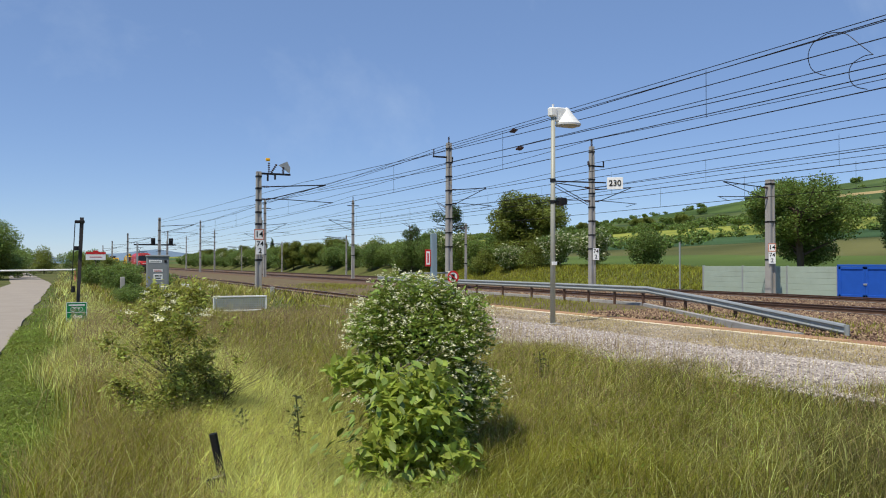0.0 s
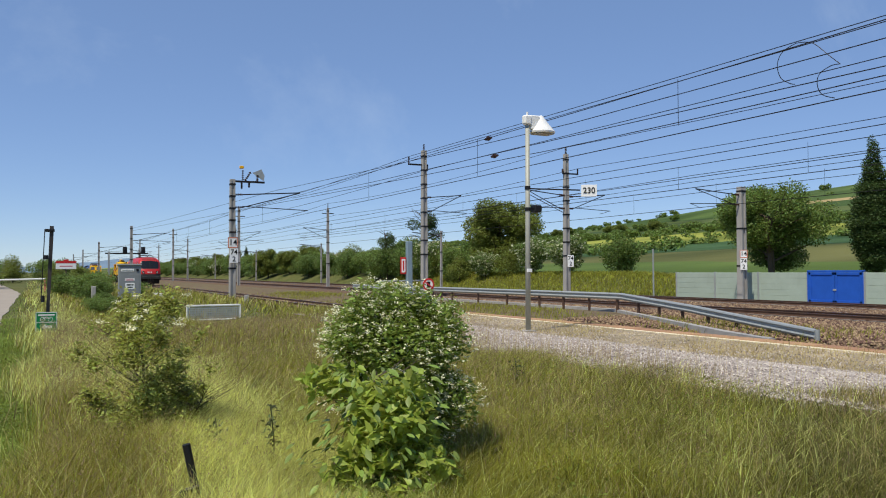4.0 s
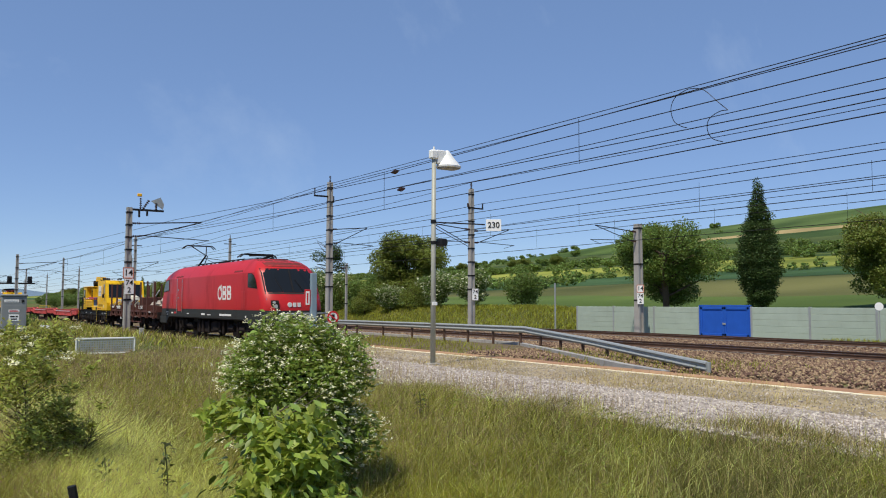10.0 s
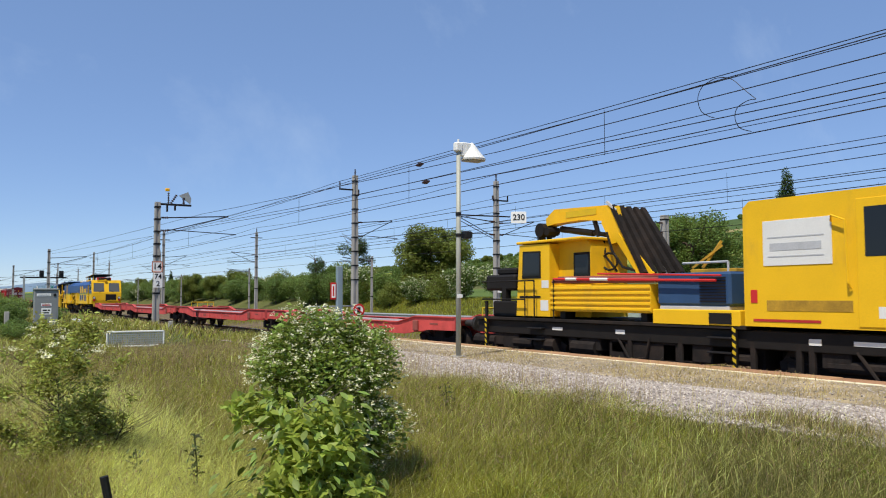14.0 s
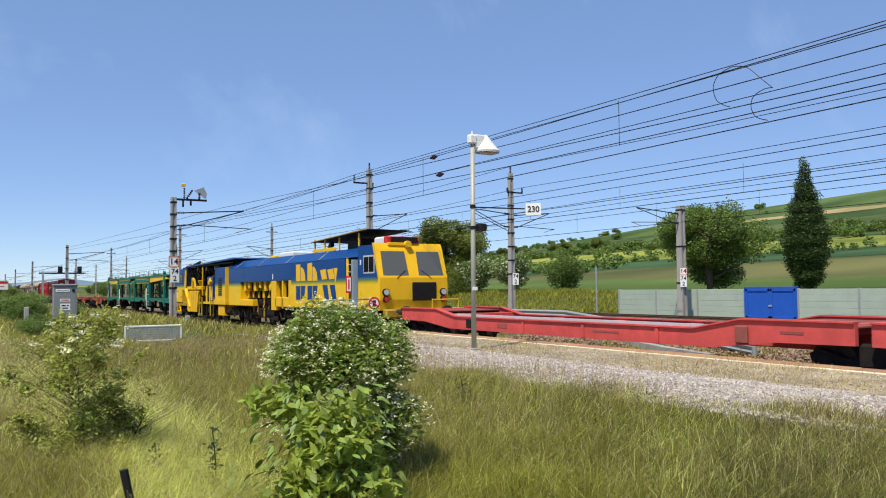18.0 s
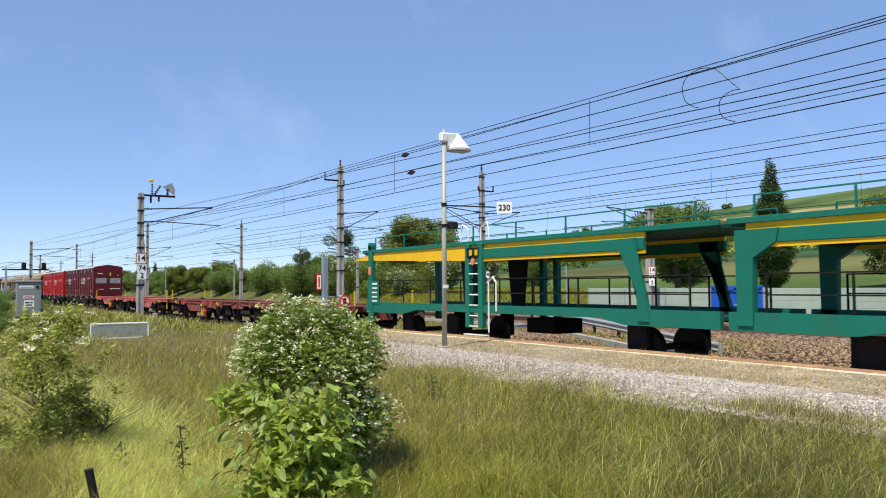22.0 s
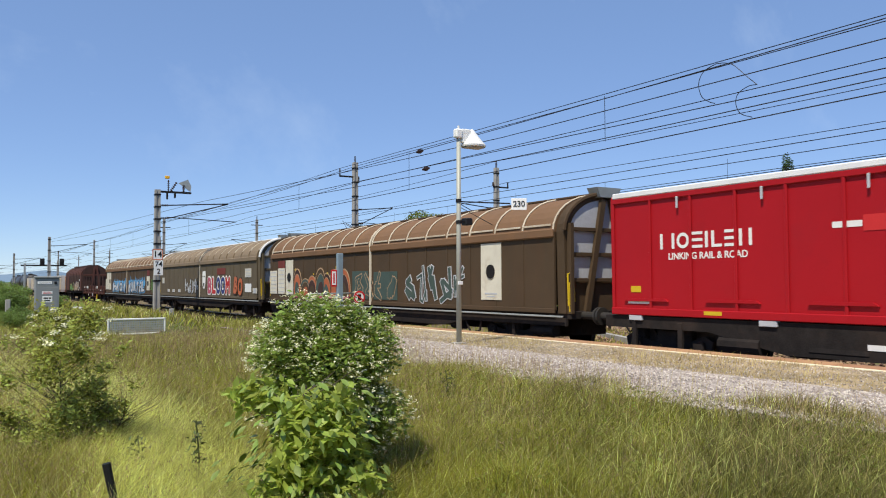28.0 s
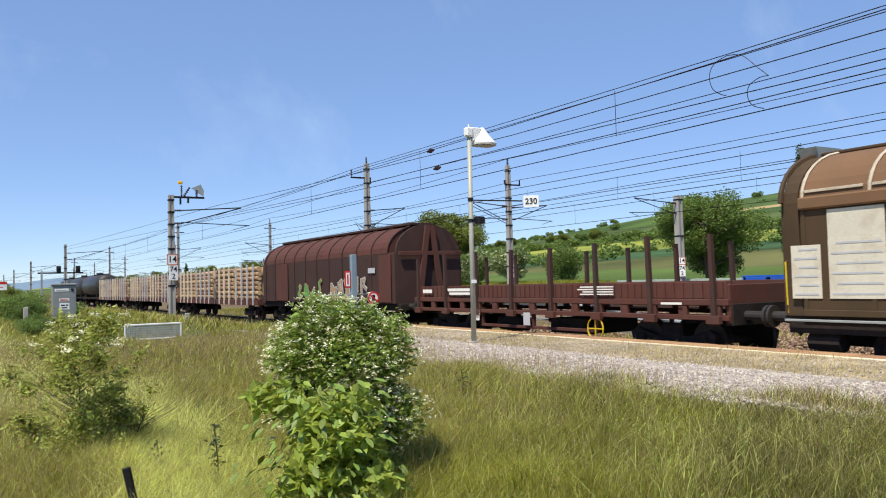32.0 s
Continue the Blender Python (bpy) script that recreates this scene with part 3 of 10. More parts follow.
def mast(x, y, top, wide, label, taper=0.8, bands=6, base=-0.5, cap=False):
    m = thing("catenary_mast", label, "catenary mast", "catenary masts")
    m.location = (x, y, 0)
    s = Shell()
    w0, w1 = wide / 2, wide * taper / 2
    for sx in (-1, 1):  # two flanges and a recessed web
        s.loft([[(sx * w0 * 0.5, -w0, base), (sx * w0, -w0, base), (sx * w0, w0, base), (sx * w0 * 0.5, w0, base)], [(sx * w1 * 0.5, -w1, top), (sx * w1, -w1, top), (sx * w1, w1, top), (sx * w1 * 0.5, w1, top)]])
    s.loft([[(-w0 * 0.5, -w0 * 0.7, base), (w0 * 0.5, -w0 * 0.7, base), (w0 * 0.5, w0 * 0.7, base), (-w0 * 0.5, w0 * 0.7, base)], [(-w1 * 0.5, -w1 * 0.7, top), (w1 * 0.5, -w1 * 0.7, top), (w1 * 0.5, w1 * 0.7, top), (-w1 * 0.5, w1 * 0.7, top)]])
    part("post", s, M["concrete"], m)
    part("foundation", Shell().box(-wide, wide, -wide, wide, -0.8, -0.28, 0.03), M["concrete"], m)
    for k in range(bands):
        z = top * (0.28 + 0.68 * k / max(1, bands - 1))
        w = wide * (1 - (1 - taper) * z / top) / 2 + 0.025
        part("clamp", Shell().box(-w, w, -w, w, z - 0.05, z + 0.05, 0.01), M["wire"], m)
    return m


def cantilever(m, reach, z_top, z_low, z_strut=None):
    """The tubular arm that holds the wires over a track; reach is signed, away from the mast."""
    sg = 1 if reach > 0 else -1
    s = Shell()
    s.rod((sg * 0.6, 0, z_top - 0.25), (reach, 0, z_top), 0.035)
    s.rod((sg * 0.6, 0, z_low + 0.35), (reach, 0, z_top - 0.02), 0.03)
    s.rod((sg * 0.55, 0, z_low + 0.42), (reach + sg * 0.5, 0, z_low + 0.28), 0.025)
    s.rod((reach + sg * 0.45, 0, z_low + 0.28), (reach - sg * 0.5, 0, z_low + 0.02), 0.016)
    part("cantilever", s, M["wire"], m)
    part("insulator", insulator(Shell(), (sg * 0.12, 0, z_top - 0.27), (sg * 0.62, 0, z_top - 0.25)), M["insulator"], m)
    part("insulator", insulator(Shell(), (sg * 0.12, 0, z_low + 0.36), (sg * 0.62, 0, z_low + 0.36)), M["insulator"], m)


KM = "grey concrete catenary mast carrying red and white kilometre signs"
mast_a = mast(10.5, 48.6, 7.45, 0.36, KM, 0.8, 8)
cantilever(mast_a, 4.2, 6.8, 5.42)
arm = Shell().box(-0.15, 1.95, -0.05, 0.05, 7.28, 7.4)
arm.box(0.5, 0.6, -0.05, 0.05, 6.9, 7.3).box(0.95, 1.05, -0.06, 0.06, 7.0, 7.3)
part("switch_arm", arm, M["wire"], mast_a)
part("switch_horn", Shell().loft([[(1.2, -0.02, 7.9), (1.75, -0.02, 8.15), (1.95, -0.02, 7.75), (1.9, -0.02, 7.42)], [(1.2, 0.02, 7.9), (1.75, 0.02, 8.15), (1.95, 0.02, 7.75), (1.9, 0.02, 7.42)]]), M["galv"], mast_a)
q = Shell()
insulator(q, (0.75, 0, 7.4), (1.1, 0, 7.95), 0.08)
insulator(q, (1.5, 0, 7.4), (1.5, 0, 7.8), 0.08)
insulator(q, (0.62, 0, 7.4), (0.62, 0, 8.05), 0.07)
part("switch_insulator", q, M["insulator"], mast_a)
part("beacon", Shell().box(0.42, 0.68, -0.06, 0.06, 8.12, 8.3, 0.03), mat("amber", (0.8, 0.42, 0.02), 0.4, var=0.05, bump=0), mast_a, "amber marker")
number_plate("14", 0.6, 0.64, mast_a, Matrix.Translation((-0.02, -0.3, 3.62)) @ FRONT, M["sign_white"], M["black"], 0.5, M["sign_orange"], "white sign with a red border")
number_plate("74\n2", 0.5, 0.86, mast_a, Matrix.Translation((0.04, -0.3, 2.84)) @ FRONT, M["sign_white"], M["black"], 0.42)

mast_b = mast(27.0, 56.3, 11.3, 0.46, "tall grey concrete mast between the tracks with feeder arms", 0.75, 8)
cantilever(mast_b, 3.3, 7.9, 6.2)
part("cross_arm", Shell().box(-1.35, 0.35, -0.06, 0.06, 10.1, 10.22), M["wire"], mast_b)
q = Shell()
insulator(q, (-1.3, 0, 10.22), (-1.3, 0, 10.75), 0.08)
insulator(q, (0.3, 0, 10.1), (0.3, 0, 9.7), 0.08)
insulator(q, (0, 0, 11.3), (0, 0, 11.8), 0.08)
part("feeder_insulator", q, M["insulator"], mast_b)
mast_c = mast(35.0, 48.6, 10.5, 0.42, "tall grey concrete mast with a white kilometre sign", 0.7, 8)
cantilever(mast_c, -3.4, 7.7, 6.1)
cantilever(mast_c, 3.6, 7.6, 6.1)
part("cross_arm", Shell().box(-0.3, 1.1, -0.06, 0.06, 9.0, 9.1).box(1.02, 1.1, -0.05, 0.05, 9.1, 9.45), M["wire"], mast_c)
q = Shell()
insulator(q, (0, 0, 10.5), (0, 0, 11.0), 0.09)
insulator(q, (-0.3, 0, 9.1), (-0.3, 0, 9.4), 0.08)
part("feeder_insulator", q, M["insulator"], mast_c)
number_plate("74\n2", 0.46, 0.86, mast_c, Matrix.Translation((0.1, -0.36, 2.55)) @ pose(0, 0, 0, 0, 0, -25) @ FRONT, M["sign_white"], M["black"], 0.4)
mast_d = mast(43.5, 39.9, 7.6, 0.5, KM, 0.85, 3)
cantilever(mast_d, -4.2, 7.3, 6.0)
number_plate("14", 0.5, 0.55, mast_d, Matrix.Translation((-0.22, -0.36, 2.95)) @ pose(0, 0, 0, 0, 0, -40) @ FRONT, M["sign_white"], M["black"], 0.42, M["sign_orange"])
number_plate("74\n2", 0.44, 0.8, mast_d, Matrix.Translation((-0.22, -0.36, 2.25)) @ pose(0, 0, 0, 0, 0, -40) @ FRONT, M["sign_white"], M["black"], 0.38)
PLAIN = "grey concrete catenary mast with a tubular arm over the track"
for y, sign in ((106.0, 0), (164, 0), (222, 0), (280, 0)):
    o = mast(10.5, y, 7.6, 0.36, PLAIN, 0.8, 5)
    cantilever(o, 4.2, 6.8, 5.42)
for y in (120.5, 185, 249):
    o = mast(27.0, y, 11.4, 0.42, PLAIN, 0.75, 6)
    cantilever(o, 3.3, 7.9, 6.2)
    part("cross_arm", Shell().box(-0.9, 0.9, -0.06, 0.06, 10.1, 10.22), M["wire"], o)
number_plate("", 0.6, 1.0, o, Matrix.Translation((0, -0.3, 3)) @ FRONT, M["sign_white"], M["black"], 0.4)
for y in (103, 159, 215, 270, 326):
    o = mast(35.0, y, 10.4, 0.38, PLAIN, 0.7, 6)
    cantilever(o, -3.4, 7.7, 6.1)
    part("cross_arm", Shell().box(-0.8, 0.8, -0.06, 0.06, 9.6, 9.7), M["wire"], o)
    q = Shell()
    insulator(q, (0, 0, 10.4), (0, 0, 10.9), 0.08)
    part("feeder_insulator", q, M["insulator"], o)
for y in (85, 130, 175, 220, 265):
    o = mast(43.0, y, 6.6, 0.24, "slim grey concrete mast by the outer track", 0.8, 3)
    cantilever(o, -3.8, 6.4, 5.6)

# signal bridge down the line
gan = thing("signal_gantry", "dark steel signal bridge reaching over the near track", "signal")
gan.location = (11.2, 150, 0)
part("post", Shell().box(-0.15, 0.15, -0.15, 0.15, -0.5, 5.4), M["galv"], gan)
part("beam", Shell().box(-0.6, 6.4, -0.12, 0.12, 5.0, 5.25), M["wire"], gan)
for x in (2.6, 5.6):
    h = part("signal_head", Shell().box(x - 0.35, x + 0.35, -0.3, 0.1, 5.1, 6.3, 0.06), M["black"], gan)
    part("hood", Shell().box(x - 0.2, x + 0.2, -0.55, -0.3, 5.75, 6.05, 0.05), M["black"], h)

# ---- wires ----
def wire(pts, r=0.011, label="", spans=None):
    """A line hung through the points, with a little slack between them."""
    out = []
    for a, b in zip(pts, pts[1:]):
        a, b = Vector(a), Vector(b)
        sag = spans if spans is not None else 0.0
        n = 10 if sag else 2
        for k in range(n):
            f = k / n
            p = a.lerp(b, f)
            p.z -= sag * 4 * f * (1 - f)
            out.append(p)
    out.append(Vector(pts[-1]))
    return Shell().pipe(out, r, 5)


def span_line(x, z, ys, sag, r, label, cat="overhead wire"):
    return tagged(part("overhead_wire", wire([(x, y, z) for y in ys], r, "", sag), M["wire"]), label, cat, "overhead wires")


A_YS = [-52, 48.6, 106, 164, 222, 280, 400]
CW, MW = "dark copper contact wire over the railway", "dark stranded carrying wire of the catenary"
span_line(14.7, 5.42, A_YS, 0.03, 0.013, CW)
span_line(14.7, 6.85, [-8, 48.6, 106, 164, 222, 280, 400], 0.12, 0.012, MW)
tagged(part("overhead_wire", wire([(14.7, -40, 6.36), (14.62, 20, 6.4), (13.2, 48.6, 6.9), (10.6, 106, 7.3)], 0.012, "", 0.05), M["wire"]), MW, "overhead wire", "overhead wires")
tagged(part("overhead_wire", wire([(14.7, -40, 5.5), (14.7, 10, 5.66), (14.6, 21, 5.72), (13.2, 48.6, 6.1), (10.6, 106, 7.0)], 0.012, "", 0.02), M["wire"]), CW, "overhead wire", "overhead wires")
tagged(part("overhead_wire", wire([(14.9, -40, 5.4), (14.8, 10, 5.87), (14.75, 21, 6.06), (14.5, 36, 6.2), (14.2, 48.6, 6.45)], 0.012, "", 0.0), M["wire"]), CW, "overhead wire", "overhead wires")
for x, z, ys, sag, r in ((27.0, 11.0, [-90, 56.3, 120.5, 185, 249, 330], 0.35, 0.019), (27.3, 9.8, [-90, 56.3, 120.5, 185, 249, 330], 0.3, 0.019), (25.7, 10.75, [-90, 56.3, 120.5, 185], 0.3, 0.018),
                         (30.3, 7.8, [-60, 56.3, 103, 159, 215, 270, 400], 0.12, 0.019), (30.3, 6.15, [-60, 56.3, 103, 159, 215, 270, 400], 0.03, 0.019), (30.1, 7.3, [-60, 48.6, 103, 159], 0.08, 0.017), (30.5, 6.7, [-60, 48.6, 103], 0.05, 0.017),
                         (39.2, 8.2, [-60, 39.9, 85, 130, 175, 220, 300], 0.12, 0.019), (39.2, 7.75, [-60, 39.9, 85, 130], 0.1, 0.017), (39.2, 6.0, [-60, 39.9, 85, 130, 175, 220, 300], 0.03, 0.019), (39.3, 7.0, [-60, 39.9, 85, 130], 0.05, 0.017), (35.0, 11.0, [-40, 48.6, 103, 159, 215, 270, 326], 0.5, 0.019), (36.0, 9.45, [-40, 48.6, 103, 159], 0.4, 0.018)):
    span_line(x, z, ys, sag, r, "dark overhead line strung from mast to mast")
for x, y, z0, z1 in [(14.7, 15.5, 5.6, 6.8), (14.7, 4.5, 5.45, 6.85), (14.7, 26, 5.42, 6.8), (14.7, 37, 5.42, 6.8)] + [(30.3, y, 6.15, 7.5 - 0.15 * (k % 2)) for k, y in enumerate(range(8, 96, 8))] + [(39.2, y, 6.0, 7.5) for y in range(6, 80, 8)] + [(14.7, y, 5.42, 6.8) for y in (58, 68, 78, 90, 98)]:
    tagged(part("dropper", Shell().rod((x, y, z0), (x, y, z1), 0.008, 5), M["wire"]), "thin dropper wire between contact and carrying wires", "dropper", "droppers")
JUMP = (((11.9, 6.81), (12.25, 6.71), (12.4, 6.46), (12.32, 6.15), (12.1, 5.98), (11.95, 5.92)), ((11.9, 6.81), (11.65, 6.77), (11.42, 6.66), (11.09, 6.34), (10.84, 6.11)), ((10.84, 6.11), (11.06, 6.12), (11.33, 6.01), (11.39, 5.79), (11.27, 5.56), (10.98, 5.43)))
def rounded(p, n=6):
    """A soft curve through the points."""
    q = [p[0]] + list(p) + [p[-1]]
    out = []
    for i in range(len(p) - 1):
        a, b, c, d = (Vector(v) for v in q[i:i + 4])
        for k in range(n):
            t = k / n
            out.append(0.5 * (2 * b + (c - a) * t + (2 * a - 5 * b + 4 * c - d) * t * t + (3 * b - a - 3 * c + d) * t ** 3))
    return out + [Vector(p[-1])]


for pts in JUMP:
    tagged(part("jumper_cable", Shell().pipe([(14.7, y, z) for y, z in rounded(pts)], 0.009, 6), M["wire"]), "curved jumper cable linking two overhead wires", "cable", "jumper cables")
for x, y, z in ((27.0, 46.3, 10.75), (27.3, 46.0, 9.55)):
    s = Shell()
    for k in range(7):
        s.rod((x, y - 0.45 + k * 0.13, z), (x, y - 0.38 + k * 0.13, z), 0.16 - 0.03 * abs(k - 3), 10)
    tagged(part("line_insulator", s, M["insulator"]), "dark ribbed insulator in an overhead line", "insulator", "line insulators")

# ---- platform lamp ----
lamp = thing("platform_lamp", "pale grey lamp post with a white hooded lantern and number board", "lamp post")
lamp.location = (10.2, 15.7, 0.0)
part("pole", Shell().rod((0, 0, 0.4), (0.02, 0, 5.35), 0.062, 14, 0.05), M["lamp_pole"], lamp, smooth=True)
part("base_plate", Shell().box(-0.14, 0.14, -0.14, 0.14, 0.47, 0.51), M["concrete"], lamp)
part("bracket", Shell().box(-0.09, 0.1, -0.08, 0.08, 5.3, 5.52, 0.03).box(0.08, 0.34, -0.06, 0.06, 5.2, 5.53, 0.02).rod((0.02, 0, 5.5), (0.02, 0, 5.6), 0.025), M["white"], lamp)
hood = Shell()
lamp_ring = lambda cx, r, z, tilt: [(cx + r * math.cos(k * math.tau / 24), r * 0.8 * math.sin(k * math.tau / 24), z + tilt * math.cos(k * math.tau / 24)) for k in range(24)]
hood.loft([lamp_ring(0.44, 0.31, 5.13, 0.0), lamp_ring(0.44, 0.32, 5.17, 0.0), lamp_ring(0.42, 0.19, 5.33, 0.0), lamp_ring(0.4, 0.05, 5.53, 0.0), lamp_ring(0.4, 0.02, 5.55, 0.0)])
hd = part("lantern_hood", hood, M["white"], lamp)
part("lantern_glass", Shell().box(0.2, 0.68, -0.16, 0.16, 5.1, 5.14, 0.01), glass_mat("lamp_glass", (0.3, 0.3, 0.28), 0.2), lamp)
for z in (3.82, 3.32):
    part("band", Shell().rod((0.012, 0, z - 0.04), (0.012, 0, z + 0.04), 0.068, 12), M["black"], lamp)
sp = part("floodlight", Shell().box(0.16, 0.34, -0.1, 0.12, 3.25, 3.42, 0.02), M["black"], lamp)
part("floodlight_arm", Shell().box(0.04, 0.2, -0.02, 0.02, 3.31, 3.35, 0), M["black"], sp)
part("floodlight_glass", Shell().box(0.345, 0.355, -0.08, 0.1, 3.27, 3.4, 0.004), glass_mat("flood_glass", (0.12, 0.12, 0.1)), sp)
part("sign_arm", Shell().bar((0.03, -0.02, 3.8), (1.105, -0.555, 3.76), 0.025, 0.03).bar((0.05, -0.03, 3.66), (0.72, -0.4, 3.24), 0.012, 0.015), M["wire"], lamp)
number_plate("230", 0.36, 0.275, lamp, Matrix.Translation((1.27, -0.68, 3.745)) @ pose(0, 0, 0, 0, 0, -35) @ FRONT, M["sign_white"], M["black"], 0.19, None, "white number board")
lab = part("label", Shell().box(-0.066, 0.066, -0.09, -0.06, 1.85, 1.93, 0.005), M["sign_white"], lamp)

# ---- platform end: rail, post, signs ----
rail_f = thing("handrail", "grey steel tube handrail closing the platform end", "handrail")
s = Shell()
s.pipe([(10.6, 25.9, 0.45), (10.6, 25.9, 1.36), (10.66, 25.9, 1.48), (10.8, 25.9, 1.53), (12.45, 25.6, 1.55)], 0.028, 8)
part("top_tube", s, M["galv"], rail_f, smooth=True)
part("lower_tube", Shell().rod((10.6, 25.9, 1.05), (12.4, 25.6, 1.08), 0.024).rod((10.7, 25.92, 0.95), (11.6, 25.75, 1.3), 0.02), M["galv"], rail_f)
for x, y in ((11.6, 25.74), (12.42, 25.6)):
    part("post", Shell().rod((x, y, 0.4), (x, y, 1.5), 0.026), M["galv"], rail_f)
post_i = thing("sign_post", "blue-grey square steel post with a red and white sign", "sign post")
post_i.location = (11.5, 25.2, 0)
part("post", Shell().box(-0.1, 0.1, -0.08, 0.08, 0.4, 2.92, 0.015), mat("steel_blue", (0.25, 0.33, 0.38), 0.5, 0.3, var=0.08), post_i)
b_ = part("sign", Shell().box(-0.33, -0.11, -0.02, 0.0, 1.78, 2.36, 0.01), M["sign_red"], post_i, "red framed sign")
part("sign_face", Shell().box(-0.29, -0.15, -0.026, -0.02, 1.84, 2.3, 0), M["sign_white"], b_)
part("sign_mark", Shell().box(-0.25, -0.2, -0.032, -0.026, 1.9, 2.24, 0), M["sign_red"], b_)
rs = thing("round_sign", "round white sign with a red ring and a red bar", "sign")
rs.location = (11.95, 24.6, 0)
part("post", Shell().rod((0, 0.03, 0.4), (0, 0.03, 1.4), 0.025), M["galv"], rs)
d_ = part("disc", Shell().rod((0, 0, 1.42), (0, -0.012, 1.42), 0.22, 28), M["sign_white"], rs)
ring = Shell()
ring.loft([[(0.22 * math.cos(a), -0.014, 1.42 + 0.22 * math.sin(a)) for a in [k * math.tau / 28 for k in range(28)]], [(0.16 * math.cos(a), -0.018, 1.42 + 0.16 * math.sin(a)) for a in [k * math.tau / 28 for k in range(28)]]], caps=False)
part("ring", ring, M["sign_red"], d_)
part("bar", Shell().bar((-0.13, -0.02, 1.52), (0.13, -0.02, 1.32), 0.012, 0.04), M["sign_red"], d_)
part("symbol", Shell().box(-0.06, 0.06, -0.017, -0.014, 1.32, 1.52, 0), M["black"], d_)

# ---- perforated screen, cabinet, leaning post, path signs ----
scr = thing("mesh_screen", "white perforated metal screen panel standing in the grass", "screen")
scr.location = (4.87, 30.2, 0)
fr = Shell().box(0, 1.98, -0.03, 0.03, 0.62, 0.68).box(0, 1.98, -0.03, 0.03, 0.1, 0.16).box(0, 0.05, -0.03, 0.03, 0.1, 0.68).box(1.93, 1.98, -0.03, 0.03, 0.1, 0.68)
part("frame", fr, M["white"], scr)
lat = Shell()
for k in range(23):
    lat.box(0.06 + k * 0.083, 0.105 + k * 0.083, -0.008, 0.008, 0.15, 0.63, 0)
for k in range(6):
    lat.box(0.05, 1.93, -0.012, 0.012, 0.2 + k * 0.083, 0.238 + k * 0.083, 0)
part("grating", lat, M["galv"], scr)
for x in (0.3, 1.65):
    part("foot", Shell().box(x - 0.04, x + 0.04, -0.15, 0.15, -0.1, 0.12), M["galv"], scr)

cab = thing("relay_cabinet", "grey steel trackside cabinet with white notice labels", "cabinet")
cab.location = (3.85, 45, 0)
part("body", Shell().box(0, 1.1, 0, 0.6, 0.2, 2.22, 0.02), M["box_grey"], cab)
part("roof", Shell().box(-0.04, 1.14, -0.05, 0.65, 2.22, 2.32, 0.03), M["box_grey"], cab)
part("door_seam", Shell().box(0.08, 1.02, -0.006, 0, 0.3, 1.75, 0.003), M["box_grey"], cab)
l_ = part("notice", Shell().box(0.1, 0.75, -0.012, 0, 1.92, 2.06, 0.003), M["sign_white"], cab)
part("notice_bar", Shell().box(0.16, 0.7, -0.016, -0.012, 1.97, 2.0, 0), M["box_grey"], l_)
l_ = part("notice", Shell().box(0.3, 0.78, -0.012, -0.007, 1.42, 1.56, 0.003), M["sign_white"], cab)
part("notice_bar", Shell().box(0.34, 0.74, -0.016, -0.012, 1.45, 1.48, 0).box(0.34, 0.7, -0.016, -0.012, 1.51, 1.53, 0), M["sign_red"], l_)
l_ = part("notice", Shell().box(0.32, 0.78, -0.012, -0.007, 1.0, 1.32, 0.003), M["sign_white"], cab)
part("notice_bar", Shell().box(0.38, 0.58, -0.016, -0.012, 1.18, 1.25, 0).box(0.62, 0.72, -0.016, -0.012, 1.18, 1.25, 0).box(0.42, 0.68, -0.016, -0.012, 1.06, 1.12, 0), M["black"], l_)
part("lock", Shell().box(0.86, 0.98, -0.03, 0, 1.92, 2.06, 0.01), M["black"], cab)

lp = thing("leaning_post", "dark old leaning steel post with a green cycle path sign", "sign post")
lp.location = (0.22, 21.00, 0)
part("post", Shell().loft([[(x, y, 0.2) for x, y in ((-0.035, -0.035), (0.035, -0.035), (0.035, 0.035), (-0.035, 0.035))], [(x * 0.8 + 0.1, y * 0.8, 2.99) for x, y in ((-0.055, -0.045), (0.055, -0.045), (0.055, 0.045), (-0.055, 0.045))]]), mat("old_steel", (0.06, 0.055, 0.055), 0.7, 0.4, var=0.25, dirt=(0.14, 0.1, 0.08), dirt_amount=0.25), lp)
part("bracket", Shell().box(-0.06, 0.16, -0.07, 0.07, 2.85, 2.92).rod((-0.05, -0.08, 2.88), (-0.12, -0.08, 1.2), 0.01).rod((-0.02, -0.08, 2.3), (-0.02, -0.08, 2.2), 0.05).rod((-0.08, -0.08, 1.35), (-0.08, -0.08, 1.2), 0.04), M["black"], lp)
g_ = part("sign", Shell().box(-0.25, 0.25, -0.1, -0.07, 0.58, 1.04, 0.01), M["sign_green"], lp, "green cycle path sign", at=Matrix.Translation((0, 0, -0.07)) @ Matrix.Diagonal((0.92, 1, 1, 1)))
part("sign_border", Shell().box(-0.245, 0.245, -0.106, -0.1, 0.79, 0.8, 0).box(-0.245, 0.245, -0.106, -0.1, 1.02, 1.035, 0).box(-0.245, 0.245, -0.106, -0.1, 0.585, 0.6, 0).box(-0.245, -0.23, -0.106, -0.1, 0.585, 1.035, 0).box(0.23, 0.245, -0.106, -0.1, 0.585, 1.035, 0), M["sign_white"], g_)
part("sign_bar", Shell().box(-0.19, 0.19, -0.106, -0.1, 0.955, 0.985, 0), M["sign_white"], g_)
